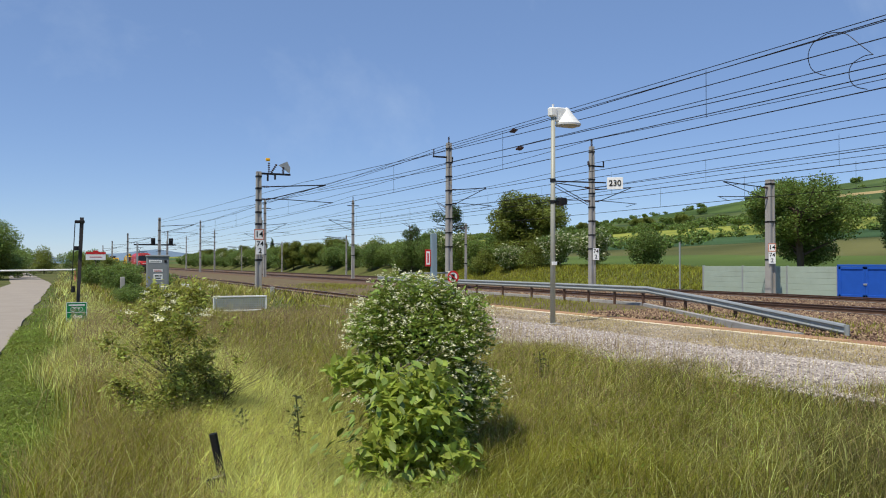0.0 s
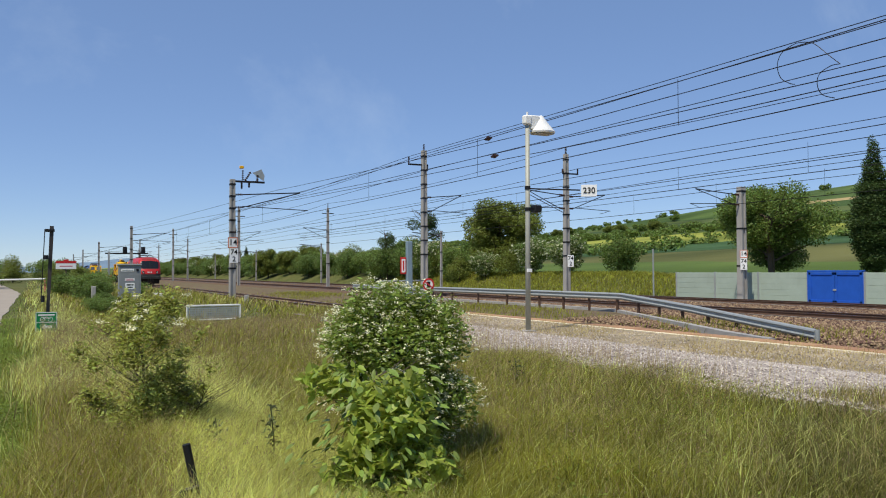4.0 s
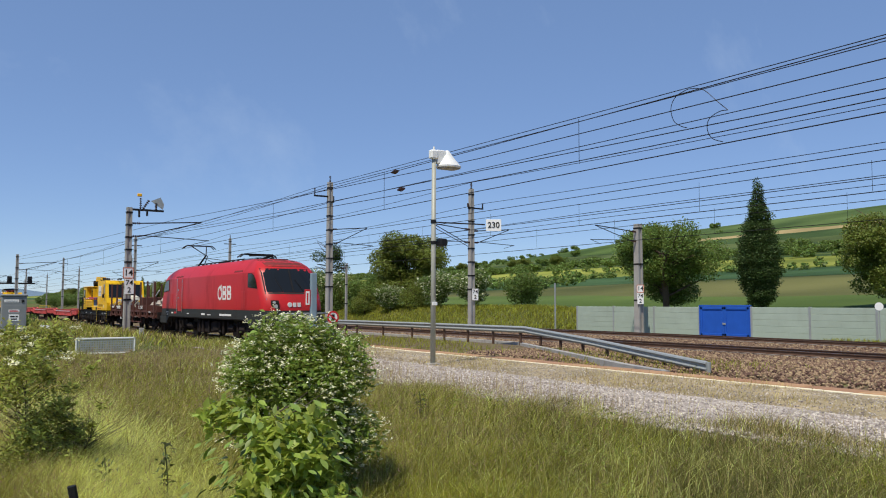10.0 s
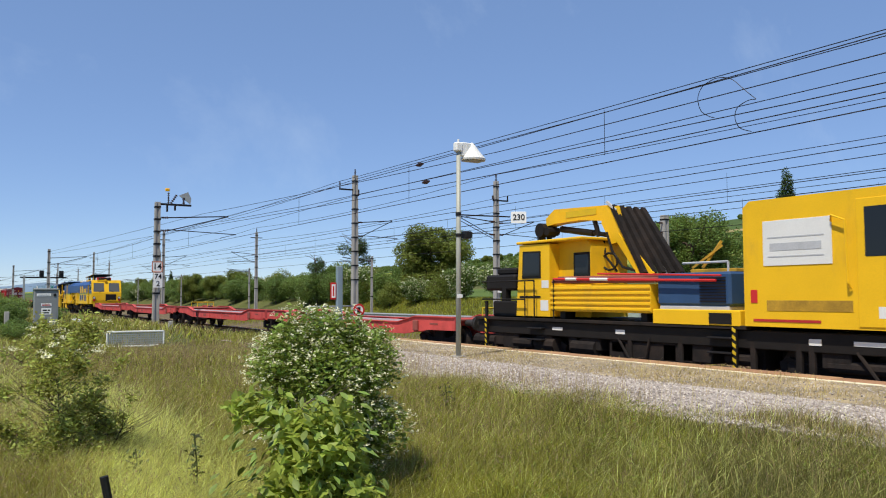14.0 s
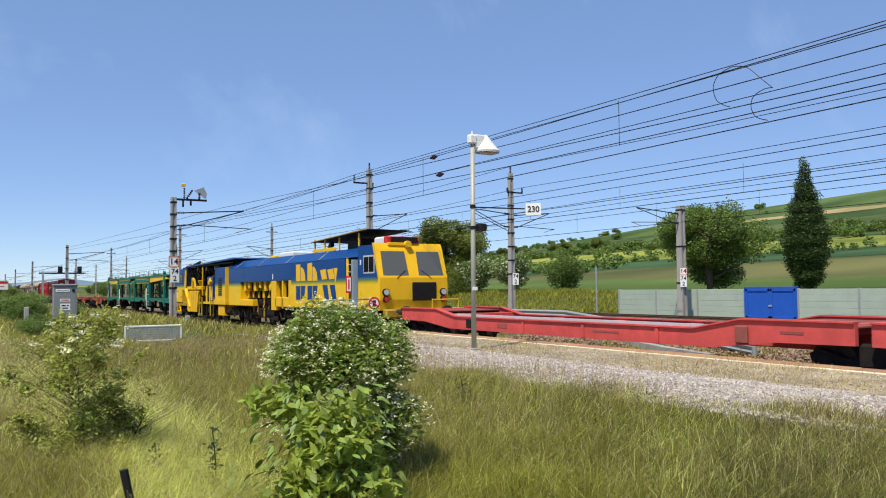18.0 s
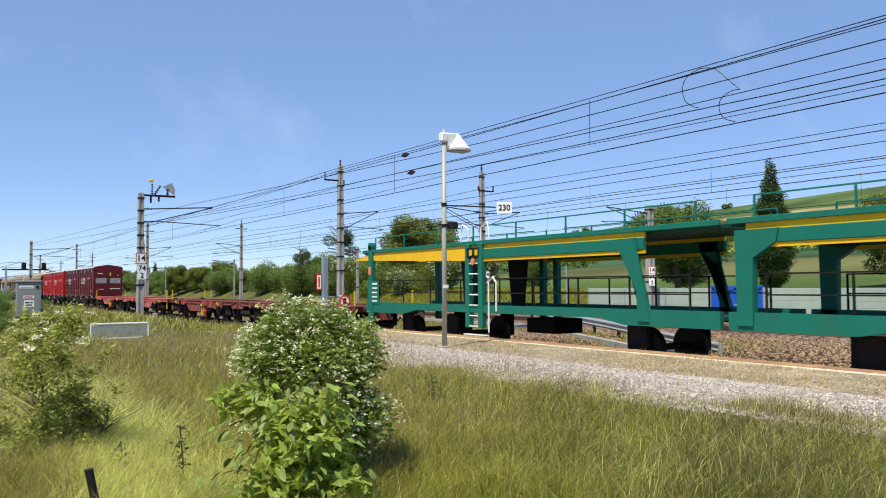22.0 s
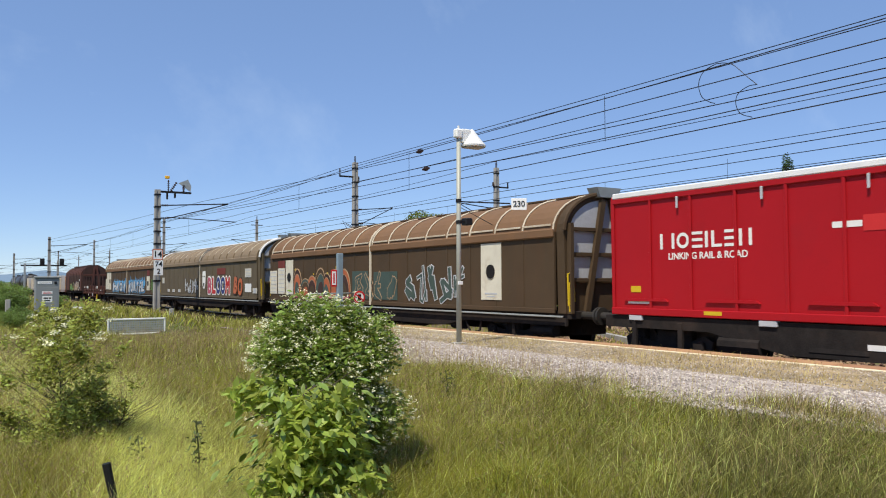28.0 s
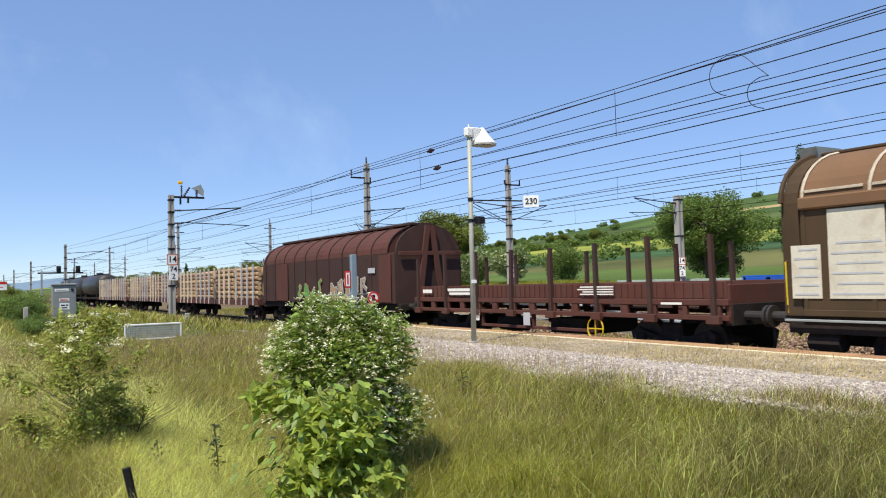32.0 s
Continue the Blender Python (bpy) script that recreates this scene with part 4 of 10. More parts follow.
part("arrow", Shell().loft([[(-0.12, -0.106, 0.69), (-0.02, -0.106, 0.76), (-0.02, -0.106, 0.72), (0.13, -0.106, 0.72), (0.13, -0.106, 0.66), (-0.02, -0.106, 0.66), (-0.02, -0.106, 0.62)], [(-0.12, -0.1, 0.69), (-0.02, -0.1, 0.76), (-0.02, -0.1, 0.72), (0.13, -0.1, 0.72), (0.13, -0.1, 0.66), (-0.02, -0.1, 0.66), (-0.02, -0.1, 0.62)]]), M["sign_white"], g_)
bike = Shell()
for cx in (-0.09, 0.09):
    bike.loft([[(cx + 0.055 * math.cos(k * math.tau / 16), -0.105, 0.87 + 0.055 * math.sin(k * math.tau / 16)) for k in range(16)], [(cx + 0.045 * math.cos(k * math.tau / 16), -0.106, 0.87 + 0.045 * math.sin(k * math.tau / 16)) for k in range(16)]], caps=False)
bike.bar((-0.09, -0.104, 0.87), (0, -0.104, 0.93), 0.006, 0.01).bar((0.0, -0.104, 0.93), (0.09, -0.104, 0.87), 0.006, 0.01).bar((-0.05, -0.104, 0.9), (0.05, -0.104, 0.9), 0.006, 0.01)
part("cycle_symbol", bike, M["sign_white"], g_)

stub = thing("old_stake", "short black burnt-looking iron stake in the grass", "stake")
part("stake", Shell().pipe([(0.94, 5.3, 0.1), (0.93, 5.3, 0.45), (0.86, 5.31, 0.8)], 0.026, 9), M["black"], stub)
part("bolt", Shell().rod((0.85, 5.26, 0.52), (0.93, 5.24, 0.54), 0.018, 6).rod((0.84, 5.27, 0.5), (0.84, 5.24, 0.5), 0.03, 6), M["black"], stub)

ws = thing("path_sign", "white path sign with a red band on a thin post", "sign")
ws.location = (1.8, 60, 0)
part("post", Shell().box(-0.04, 0.04, -0.03, 0.03, 0.2, 2.4), M["bark"], ws)
w_ = part("board", Shell().box(-0.63, 0.63, -0.06, -0.03, 2.1, 2.66, 0.01), M["sign_white"], ws)
part("band", Shell().box(-0.63, 0.63, -0.066, -0.06, 2.5, 2.66, 0).box(-0.16, 0.16, -0.066, -0.06, 2.66, 2.76, 0).box(-0.4, 0.4, -0.066, -0.06, 2.28, 2.33, 0), M["sign_red"], w_)
bar_ = thing("barrier", "white boom barrier closed across the path", "barrier")
bar_.location = (-4.6, 66, 0)
part("boom", Shell().rod((0, 0, 1.33), (5.2, 0, 1.4), 0.06, 10), M["white"], bar_)
part("stand", Shell().box(-0.15, 0.15, -0.15, 0.15, 0.2, 1.5), M["sign_orange"], bar_)
part("rest", Shell().box(5.1, 5.25, -0.1, 0.1, 0.2, 1.4), M["sign_orange"], bar_)
for x, y, h in ((2.35, 40, 1.25), (9.0, 38.5, 0.75)):
    t_ = thing("marker_post", "weathered grey concrete marker post in the grass", "post", "marker posts")
    t_.location = (x, y, 0)
    part("post", Shell().box(-0.1, 0.1, -0.08, 0.08, -0.4, h, 0.02), M["concrete"], t_)
tb = thing("trail_barrier", "low red and white plank barrier", "barrier")
tb.location = (5.2, 42, 0)
part("plank", Shell().bar((0, 0, 0.85), (0.9, -0.4, 0.6), 0.05, 0.12), M["white"], tb)
part("leg", Shell().box(0.7, 0.82, -0.4, -0.3, 0, 0.75), M["sign_orange"], tb)

# ---- guard rail ----
G = [(22.5, 60, 0.83), (22.8, 48, 0.84), (23.0, 44.5, 0.85), (23.45, 35, 0.85), (23.7, 28.7, 0.84), (21.9, 22.6, 0.58), (19.9, 16.6, 0.28), (19.4, 15.2, 0.22)]
gr = thing("guard_rail", "long galvanised crash barrier that dips to the ground", "crash barrier")
wprof = [(0.0, 0.0), (-0.06, -0.03), (-0.08, -0.07), (-0.03, -0.12), (-0.03, -0.18), (-0.08, -0.23), (-0.06, -0.28), (0.0, -0.31), (0.012, -0.31), (-0.045, -0.275), (-0.06, -0.23), (-0.015, -0.185), (-0.015, -0.115), (-0.06, -0.07), (-0.045, -0.035), (0.012, 0.0)]
rings = []
for i, (x, y, z) in enumerate(G):
    a, b = Vector(G[max(i - 1, 0)]), Vector(G[min(i + 1, len(G) - 1)])
    d = (b - a)
    d.z = 0
    d.normalize()
    n = Vector((-d.y, d.x, 0))
    if n.x < 0:
        n = -n
    rings.append([Vector((x, y, z)) + n * px + Vector((0, 0, pz)) for px, pz in wprof])
part("beam", Shell().loft(rings), M["galv"], gr)
part("end_piece", Shell().rod((19.38, 15.15, 0.2), (19.38, 15.15, -0.1), 0.07, 10), M["galv"], gr)
for k, f in enumerate(np.linspace(0.02, 0.97, 22)):
    t_ = f * (len(G) - 1)
    i = min(int(t_), len(G) - 2)
    p = Vector(G[i]).lerp(Vector(G[i + 1]), t_ - i)
    part("post", Shell().box(p.x + 0.02, p.x + 0.12, p.y - 0.05, p.y + 0.05, -0.6, p.z - 0.12, 0.008), M["rail"], gr)
duct = Shell()
D_ = [(24.2, 58), (24.2, 44), (24.3, 34), (24.2, 29.8), (21.2, 23.5), (18.3, 17.4), (17.4, 15.0)]
duct.loft([[(x - 0.16, y, -0.6), (x + 0.16, y, -0.6), (x + 0.14, y, 0.06), (x - 0.14, y, 0.06)] for x, y in D_])
tagged(part("cable_duct", duct, M["concrete"]), "low concrete cable trough between the tracks", "cable duct", kind="structure")

# ---- noise barrier ----
wall = thing("noise_barrier", "pale green ribbed noise barrier beyond the tracks", "noise barrier", kind="structure")
pan = Shell()
for k in range(5):
    pan.box(-0.06, 0.06, 0.05, 3.95, -0.3 + k * 0.392, 0.085 + k * 0.392, 0.012)
pan.box(-0.045, 0.045, 0.05, 3.95, -0.35, 1.66, 0)
pm = pan.mesh("panel")
pm.materials.append(M["noise_wall"])
pp = Shell().box(-0.09, 0.09, -0.07, 0.07, -0.5, 1.7, 0.01).mesh("post")
pp.materials.append(M["galv"])
for y in [43.8, 39.8, 35.8] + [27.75 - 4 * k for k in range(14)]:
    part("panel", pm, M["noise_wall"], wall, at=Matrix.Translation((45, y, 0)))
    part("post", pp, M["galv"], wall, at=Matrix.Translation((45, y, 0)))
for y in (47.8, 31.75):
    part("post", pp, M["galv"], wall, at=Matrix.Translation((45, y, 0)))
gate = thing("blue_gate", "bright blue double steel gate in the noise barrier", "gate")
gate.location = (45, 31.8, 0)
part("frame", Shell().box(-0.1, 0.1, 0, 0.1, -0.3, 1.75).box(-0.1, 0.1, 3.9, 4.0, -0.3, 1.75).box(-0.1, 0.1, 0, 4.0, 1.68, 1.8), M["blue_gate"], gate)
for y in (0.11, 2.01):
    lf = part("leaf", Shell().box(-0.05, 0.05, y, y + 1.88, -0.28, 1.67, 0.01), M["blue_gate"], gate)
    part("rib", Shell().box(-0.1, -0.05, y, y + 0.16, -0.28, 1.67).box(-0.1, -0.05, y + 1.72, y + 1.88, -0.28, 1.67).box(-0.1, -0.05, y, y + 1.88, 1.5, 1.67).box(-0.1, -0.05, y, y + 1.88, -0.28, -0.1), M["blue_gate"], lf)
part("handle", Shell().box(-0.14, -0.1, 1.85, 2.1, 0.5, 0.62), M["galv"], gate)
fp = thing("fence_pole", "thin grey steel pole on the grassy bank", "pole")
part("pole", Shell().rod((45, 50.5, -0.3), (45, 50.5, 3.6), 0.07, 8), M["galv"], fp)
for y, r in ((22.9, 0), (17.2, 1)):
    t_ = thing("track_sign", "small round white trackside sign on a post", "sign", "trackside signs")
    t_.location = (43.6, y, 0)
    part("post", Shell().rod((0, 0, -0.4), (0, 0, 1.6), 0.03, 8), M["galv"], t_)
    part("disc", Shell().rod((-0.05, -0.02, 1.75), (-0.06, -0.03, 1.75), 0.22, 20), M["sign_white"] if not r else M["sign_red"], t_)

# ---- the train; each vehicle's own y runs back from its front buffers, z from the rail head ----
TRAIN = []
M.update({
    "loco_red": mat("loco_red", (0.50, 0.010, 0.010), 0.42, var=0.06, scale=1.2, fine=20, bump=0.02, dirt=(0.12, 0.014, 0.013), dirt_amount=0.22, dirt_scale=0.8, streak=0.25, spec=0.5),
    "loco_grey": mat("loco_grey", (0.036, 0.038, 0.036), 0.55, var=0.12, scale=2, dirt=(0.05, 0.04, 0.034), dirt_amount=0.28, spec=0.15),
    "loco_roof": mat("loco_roof", (0.20, 0.035, 0.03), 0.7, var=0.2, scale=2, dirt=GRIME, dirt_amount=0.4),
    "under": mat("under", (0.022, 0.019, 0.018), 0.85, var=0.35, scale=4, dirt=(0.06, 0.042, 0.033), dirt_amount=0.3, spec=0.08),
    # near-black that carries the shade of recessed bays in its colour
    "shade_black": mat("shade_black", (0.011, 0.010, 0.009), 0.8, var=0.4, scale=5, dirt=(0.035, 0.024, 0.018), dirt_amount=0.25, spec=0.08),
    "ink_pink": mat("ink_pink", (0.40, 0.09, 0.13), 0.6, var=0.2, scale=2, bump=0),
    "ink_sand": mat("ink_sand", (0.36, 0.24, 0.14), 0.6, var=0.2, scale=2, bump=0),
    "ink_sky": mat("ink_sky", (0.10, 0.34, 0.62), 0.55, var=0.15, scale=3, bump=0),
    "rust_patch": mat("rust_patch", (0.16, 0.035, 0.028), 0.7, var=0.2, scale=2, bump=0.03),
    "wheel": mat("wheel", (0.05, 0.04, 0.035), 0.6, 0.5, var=0.3, scale=5),
    "buffer": mat("buffer", (0.06, 0.055, 0.05), 0.5, 0.5, var=0.25),
    "wagon_brown": mat("wagon_brown", (0.100, 0.036, 0.027), 0.75, var=0.2, scale=1.5, dirt=(0.075, 0.05, 0.042), dirt_amount=0.35, dirt_scale=1.8, streak=0.3),
    "wagon_dark": mat("wagon_dark", (0.061, 0.029, 0.024), 0.8, var=0.25, scale=1.5, dirt=(0.045, 0.036, 0.032), dirt_amount=0.4, streak=0.3),
    "flat_red": mat("flat_red", (0.60, 0.085, 0.078), 0.6, var=0.15, scale=1.2, dirt=(0.30, 0.055, 0.045), dirt_amount=0.35, dirt_scale=1.5),
    "flat_rust": mat("flat_rust", (0.30, 0.085, 0.07), 0.75, var=0.25, scale=1.2, dirt=(0.13, 0.06, 0.048), dirt_amount=0.4, dirt_scale=1.4),
    "flat_salmon": mat("flat_salmon", (0.60, 0.165, 0.15), 0.7, var=0.2, scale=1.2, dirt=(0.22, 0.085, 0.065), dirt_amount=0.36, dirt_scale=1.3),
    "yellow": mat("yellow", (0.80, 0.47, 0.014), 0.45, var=0.08, scale=1.5, bump=0.03, dirt=(0.45, 0.26, 0.05), dirt_amount=0.22, dirt_scale=1.6, streak=0.5),
    "yellow_dirty": mat("yellow_dirty", (0.50, 0.29, 0.03), 0.65, var=0.2, scale=2, dirt=(0.07, 0.045, 0.022), dirt_amount=0.42, dirt_scale=3),
    "tamp_blue": mat("tamp_blue", (0.003, 0.052, 0.21), 0.33, var=0.08, scale=1.5, bump=0.03, dirt=(0.03, 0.07, 0.2), dirt_amount=0.2),
    "deck_blue": mat("deck_blue", (0.03, 0.07, 0.16), 0.6, var=0.15),
    "green": mat("green", (0.009, 0.151, 0.108), 0.5, var=0.12, scale=1.5, dirt=(0.03, 0.13, 0.09), dirt_amount=0.3, dirt_scale=2),
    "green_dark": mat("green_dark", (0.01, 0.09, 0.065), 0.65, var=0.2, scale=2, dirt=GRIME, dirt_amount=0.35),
    "cont_red": mat("cont_red", (0.36, 0.007, 0.012), 0.5, var=0.06, scale=1, bump=0.03, dirt=(0.27, 0.012, 0.018), dirt_amount=0.2, dirt_scale=0.8),
    "cont_dark": mat("cont_dark", (0.098, 0.010, 0.014), 0.45, var=0.06, scale=1, bump=0.03, dirt=(0.07, 0.012, 0.013), dirt_amount=0.2, dirt_scale=0.8),
    "tarp": mat("tarp", (0.74, 0.74, 0.73), 0.5, var=0.06, scale=2, dirt=(0.5, 0.5, 0.48), dirt_amount=0.2),
    "van_brown": mat("van_brown", (0.066, 0.043, 0.023), 0.65, var=0.18, scale=1.2, dirt=(0.095, 0.055, 0.03), dirt_amount=0.35, dirt_scale=1.5, streak=0.2),
    "van_tan": mat("van_tan", (0.108, 0.083, 0.05), 0.65, var=0.15, scale=1.2, dirt=(0.10, 0.082, 0.06), dirt_amount=0.35, dirt_scale=1.5, streak=0.2),
    "roof_tan": mat("roof_tan", (0.185, 0.10, 0.05), 0.7, var=0.15, scale=1.0, dirt=(0.15, 0.095, 0.06), dirt_amount=0.4, dirt_scale=1.2),
    "roof_grey": mat("roof_grey", (0.21, 0.155, 0.10), 0.7, var=0.15, scale=1.0, dirt=(0.22, 0.165, 0.11), dirt_amount=0.4, dirt_scale=1.2),
    "rib_pale": mat("rib_pale", (0.55, 0.48, 0.37), 0.7, var=0.2, scale=3, dirt=(0.3, 0.2, 0.12), dirt_amount=0.3),
    "door_cream": mat("door_cream", (0.62, 0.58, 0.47), 0.6, var=0.1, scale=2, dirt=(0.4, 0.3, 0.2), dirt_amount=0.25, dirt_scale=3),
    "panel_white": mat("panel_white", (0.70, 0.70, 0.68), 0.5, var=0.05, scale=2, dirt=(0.5, 0.48, 0.44), dirt_amount=0.15),
    "tank_black": mat("tank_black", (0.035, 0.034, 0.035), 0.4, var=0.25, scale=1, dirt=(0.09, 0.075, 0.06), dirt_amount=0.3),
    "log_bark": mat("log_bark", (0.406, 0.259, 0.154), 0.9, var=0.3, scale=3, bump=0.5, spread=0.35),
    "log_end": mat("log_end", (0.55, 0.40, 0.22), 0.8, var=0.2, scale=8, bump=0.1, spread=0.2),
    "rubble": mat("rubble", (0.36, 0.32, 0.27), 0.9, var=0.3, scale=4, bump=0.4, island=0.35),
    "hazard": mat("hazard", (0.6, 0.42, 0.02), 0.5, var=0.1, bump=0),
    "chrome": mat("chrome", (0.6, 0.6, 0.6), 0.2, 1.0, var=0.05, bump=0),
    "ink_white": mat("ink_white", (0.75, 0.74, 0.70), 0.6, var=0.06, bump=0),
    "ink_black": mat("ink_black", (0.02, 0.02, 0.02), 0.6, var=0.06, bump=0),
    "ink_blue": mat("ink_blue", (0.05, 0.22, 0.62), 0.55, var=0.15, scale=3, bump=0),
    "ink_silver": mat("ink_silver", (0.45, 0.46, 0.48), 0.5, var=0.12, scale=4, bump=0),
    "ink_navy": mat("ink_navy", (0.025, 0.04, 0.16), 0.55, var=0.15, scale=3, bump=0),
    "ink_orange": mat("ink_orange", (0.40, 0.11, 0.045), 0.6, var=0.25, scale=2, bump=0),
    "ink_red": mat("ink_red", (0.42, 0.03, 0.03), 0.6, var=0.2, scale=2, bump=0),
    "ink_teal": mat("ink_teal", (0.055, 0.082, 0.07), 0.6, var=0.2, scale=2, bump=0),
    "ink_green": mat("ink_green", (0.12, 0.3, 0.08), 0.6, var=0.2, scale=2, bump=0),
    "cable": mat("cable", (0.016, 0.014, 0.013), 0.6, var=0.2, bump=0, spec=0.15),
})
GLASS = glass_mat("cab_glass", (0.012, 0.014, 0.016), 0.05)
GLASS_GREY = glass_mat("cab_glass_grey", (0.10, 0.105, 0.10), 0.08)
LIGHT_GLASS = glass_mat("headlamp_glass", (0.5, 0.5, 0.48), 0.1)

_bf = Shell()
for sx in (-1, 1):
    _bf.along_x([(-1.25, 0.62), (-1.05, 0.72), (-0.5, 0.56), (0.5, 0.56), (1.05, 0.72), (1.25, 0.62), (1.2, 0.42), (0.95, 0.36), (0.6, 0.34), (-0.6, 0.34), (-0.95, 0.36), (-1.2, 0.42)], sx * 1.0 - 0.05, sx * 1.0 + 0.05)
    for dy in (-0.9, 0.9):
        _bf.box(sx * 1.05 - 0.08, sx * 1.05 + 0.1, dy - 0.14, dy + 0.14, 0.34, 0.62, 0.03)
    _bf.box(sx * 1.0 - 0.06, sx * 1.0 + 0.09, -0.32, 0.32, 0.4, 0.85, 0.05)
_bf.box(-1.0, 1.0, -0.25, 0.25, 0.45, 0.8)
BOGIE_ME = _bf.mesh("bogie_frame")
BOGIE_ME.materials.append(M["under"])


def wheel_mesh(r):
    s = Shell()
    for sx in (-1, 1):
        s.rod((sx * 0.69, 0, 0), (sx * 0.83, 0, 0), r, 22)
        s.rod((sx * 0.66, 0, 0), (sx * 0.69, 0, 0), r + 0.028, 22)
        s.rod((sx * 0.83, 0, 0), (sx * 0.9, 0, 0), r * 0.4, 12)
    s.rod((-0.7, 0, 0), (0.7, 0, 0), 0.08, 8)
    me = s.mesh("wheelset")
    me.materials.append(M["wheel"])
    return me


WHEEL = wheel_mesh(0.46)
WHEEL_BIG = wheel_mesh(0.575)


def bogie(v, y, base=0.9, big=False, scale=1.0):
    b = part("bogie", BOGIE_ME, M["under"], v, at=Matrix.Translation((0, y, 0.12 if big else 0)) @ Matrix.Diagonal((1, base / 0.9 * scale, 1, 1)))
    for dy in (-base, base):
        part("wheelset", WHEEL_BIG if big else WHEEL, M["wheel"], v, at=Matrix.Translation((0, y + dy, 0.575 if big else 0.46)))
    return b


def buffers(v, length, z=1.05, front=True, rear=True, colour=None):
    for y, sg in ((0, 1), (length, -1)):
        if (y == 0 and not front) or (y and not rear):
            continue
        for sx in (-0.875, 0.875):
            b = part("buffer", Shell().rod((sx, y + sg * 0.02, z), (sx, y + sg * 0.08, z), 0.22, 18).rod((sx, y + sg * 0.06, z), (sx, y + sg * 0.62, z), 0.1, 12), colour or M["buffer"], v)
        part("coupling", Shell().rod((0, y + sg * 0.05, z - 0.1), (0, y + sg * 0.6, z - 0.05), 0.05, 8).box(-0.08, 0.08, y + sg * 0.0, y + sg * 0.1, z - 0.3, z, 0.02).pipe([(0.3, y + sg * 0.5, z - 0.1), (0.32, y + sg * 0.2, z - 0.45), (0.3, y + sg * 0.02, z - 0.3)], 0.03), M["cable"], v)


def clutter(v, y0, y1, n, seed, bright=None):
    """Made-up dark pipes, boxes, levers and hangers filling the shadow under a vehicle's floor."""
    r = random.Random(seed)
    for k in range(n):
        y = y0 + (y1 - y0) * (k + r.random()) / n
        s = Shell()
        kind = r.randrange(4)
        if kind == 0:
            s.box(-1.25, -0.5, y, y + r.uniform(0.4, 0.9), 0.42 + r.uniform(0, 0.15), 0.95, 0.03)
        elif kind == 1:
            s.rod((-1.15, y, 0.62), (-1.15, y + r.uniform(0.6, 1.2), 0.62), r.uniform(0.12, 0.2), 10)
        elif kind == 2:
            s.pipe([(-1.3, y, 0.95), (-1.32, y + 0.1, 0.5), (-1.3, y + 0.6, 0.4), (-1.28, y + 1.0, 0.9)], 0.035, 6)
        else:
            s.box(-1.3, -1.22, y, y + 0.12, 0.3, 1.0, 0.01).box(-1.0, 1.0, y, y + 0.3, 0.4, 0.95, 0.02)
        part("underfloor_gear", s, bright if bright and k % 4 == 0 else M["under"], v)
    part("centre_sill", Shell().box(-0.45, 0.45, y0, y1, 0.5, 0.98, 0.02), M["under"], v)


def machinery(v, y0, y1, z0, z1, n, seed, tones):
    """Rams, hoses, boxes and levers packed into an open bay."""
    r = random.Random(seed)
    for k in range(n):
        y, z, x = r.uniform(y0, y1), r.uniform(z0, z1), r.uniform(-1.0, -0.35)
        s = Shell()
        kind = r.randrange(5)
        if kind == 0:
            e = (x + r.uniform(-0.1, 0.3), min(y1, y + r.uniform(-0.4, 0.4)), max(z0, z - r.uniform(0.5, 1.1)))
            s.rod((x, y, z), e, 0.07, 10).rod(Vector((x, y, z)).lerp(Vector(e), 0.3), Vector((x, y, z)).lerp(Vector(e), 0.8), 0.1, 10)
        elif kind == 1:
            s.box(x, x + 0.4, y - 0.2, y + 0.25, z - 0.2, z + 0.15, 0.03)
        elif kind == 2:
            s.pipe([(x, y + 0.12 * j * r.uniform(0.6, 1.2), z - 0.22 * math.sin(j * 0.6)) for j in range(7)], 0.028, 6)
        elif kind == 3:
            s.rod((x, y, z1), (x, y, z0), 0.035, 8)
        else:
            s.rod((x, y, z), (x + 0.2, y, z), r.uniform(0.12, 0.24), 14).bar((x, y, z), (x, y + r.uniform(-0.5, 0.5), max(z0, z - 0.5)), 0.06, 0.12)
        part("machinery", s, tones[k % len(tones)], v)


def vehicle(name, label, cat, u):
    v = thing(name, label, cat, "vehicles of the goods train")
    TRAIN.append((v, u))
    return v


def bars(parent, x, rows, material, name="writing_bar"):
    """Short lines of small writing on the near side, as plain bars: (y0, y1, z, height)."""
    s = Shell()
    for y0, y1, z, h in rows:
        s.box(x - 0.006, x, y0, y1, z - h / 2, z + h / 2, 0)
    return part(name, s, material, parent)


def plate(parent, name, x, y0, y1, z0, z1, material, d=0.012, label="", b=0.004):
    return part(name, Shell().box(x - d, x, y0, y1, z0, z1, b), material, parent, label)


def flat_shape(pts, x, d=0.006):
    """A thin shape on the near side from (y, z) corners."""
    return Shell().along_x(pts, x - d, x)


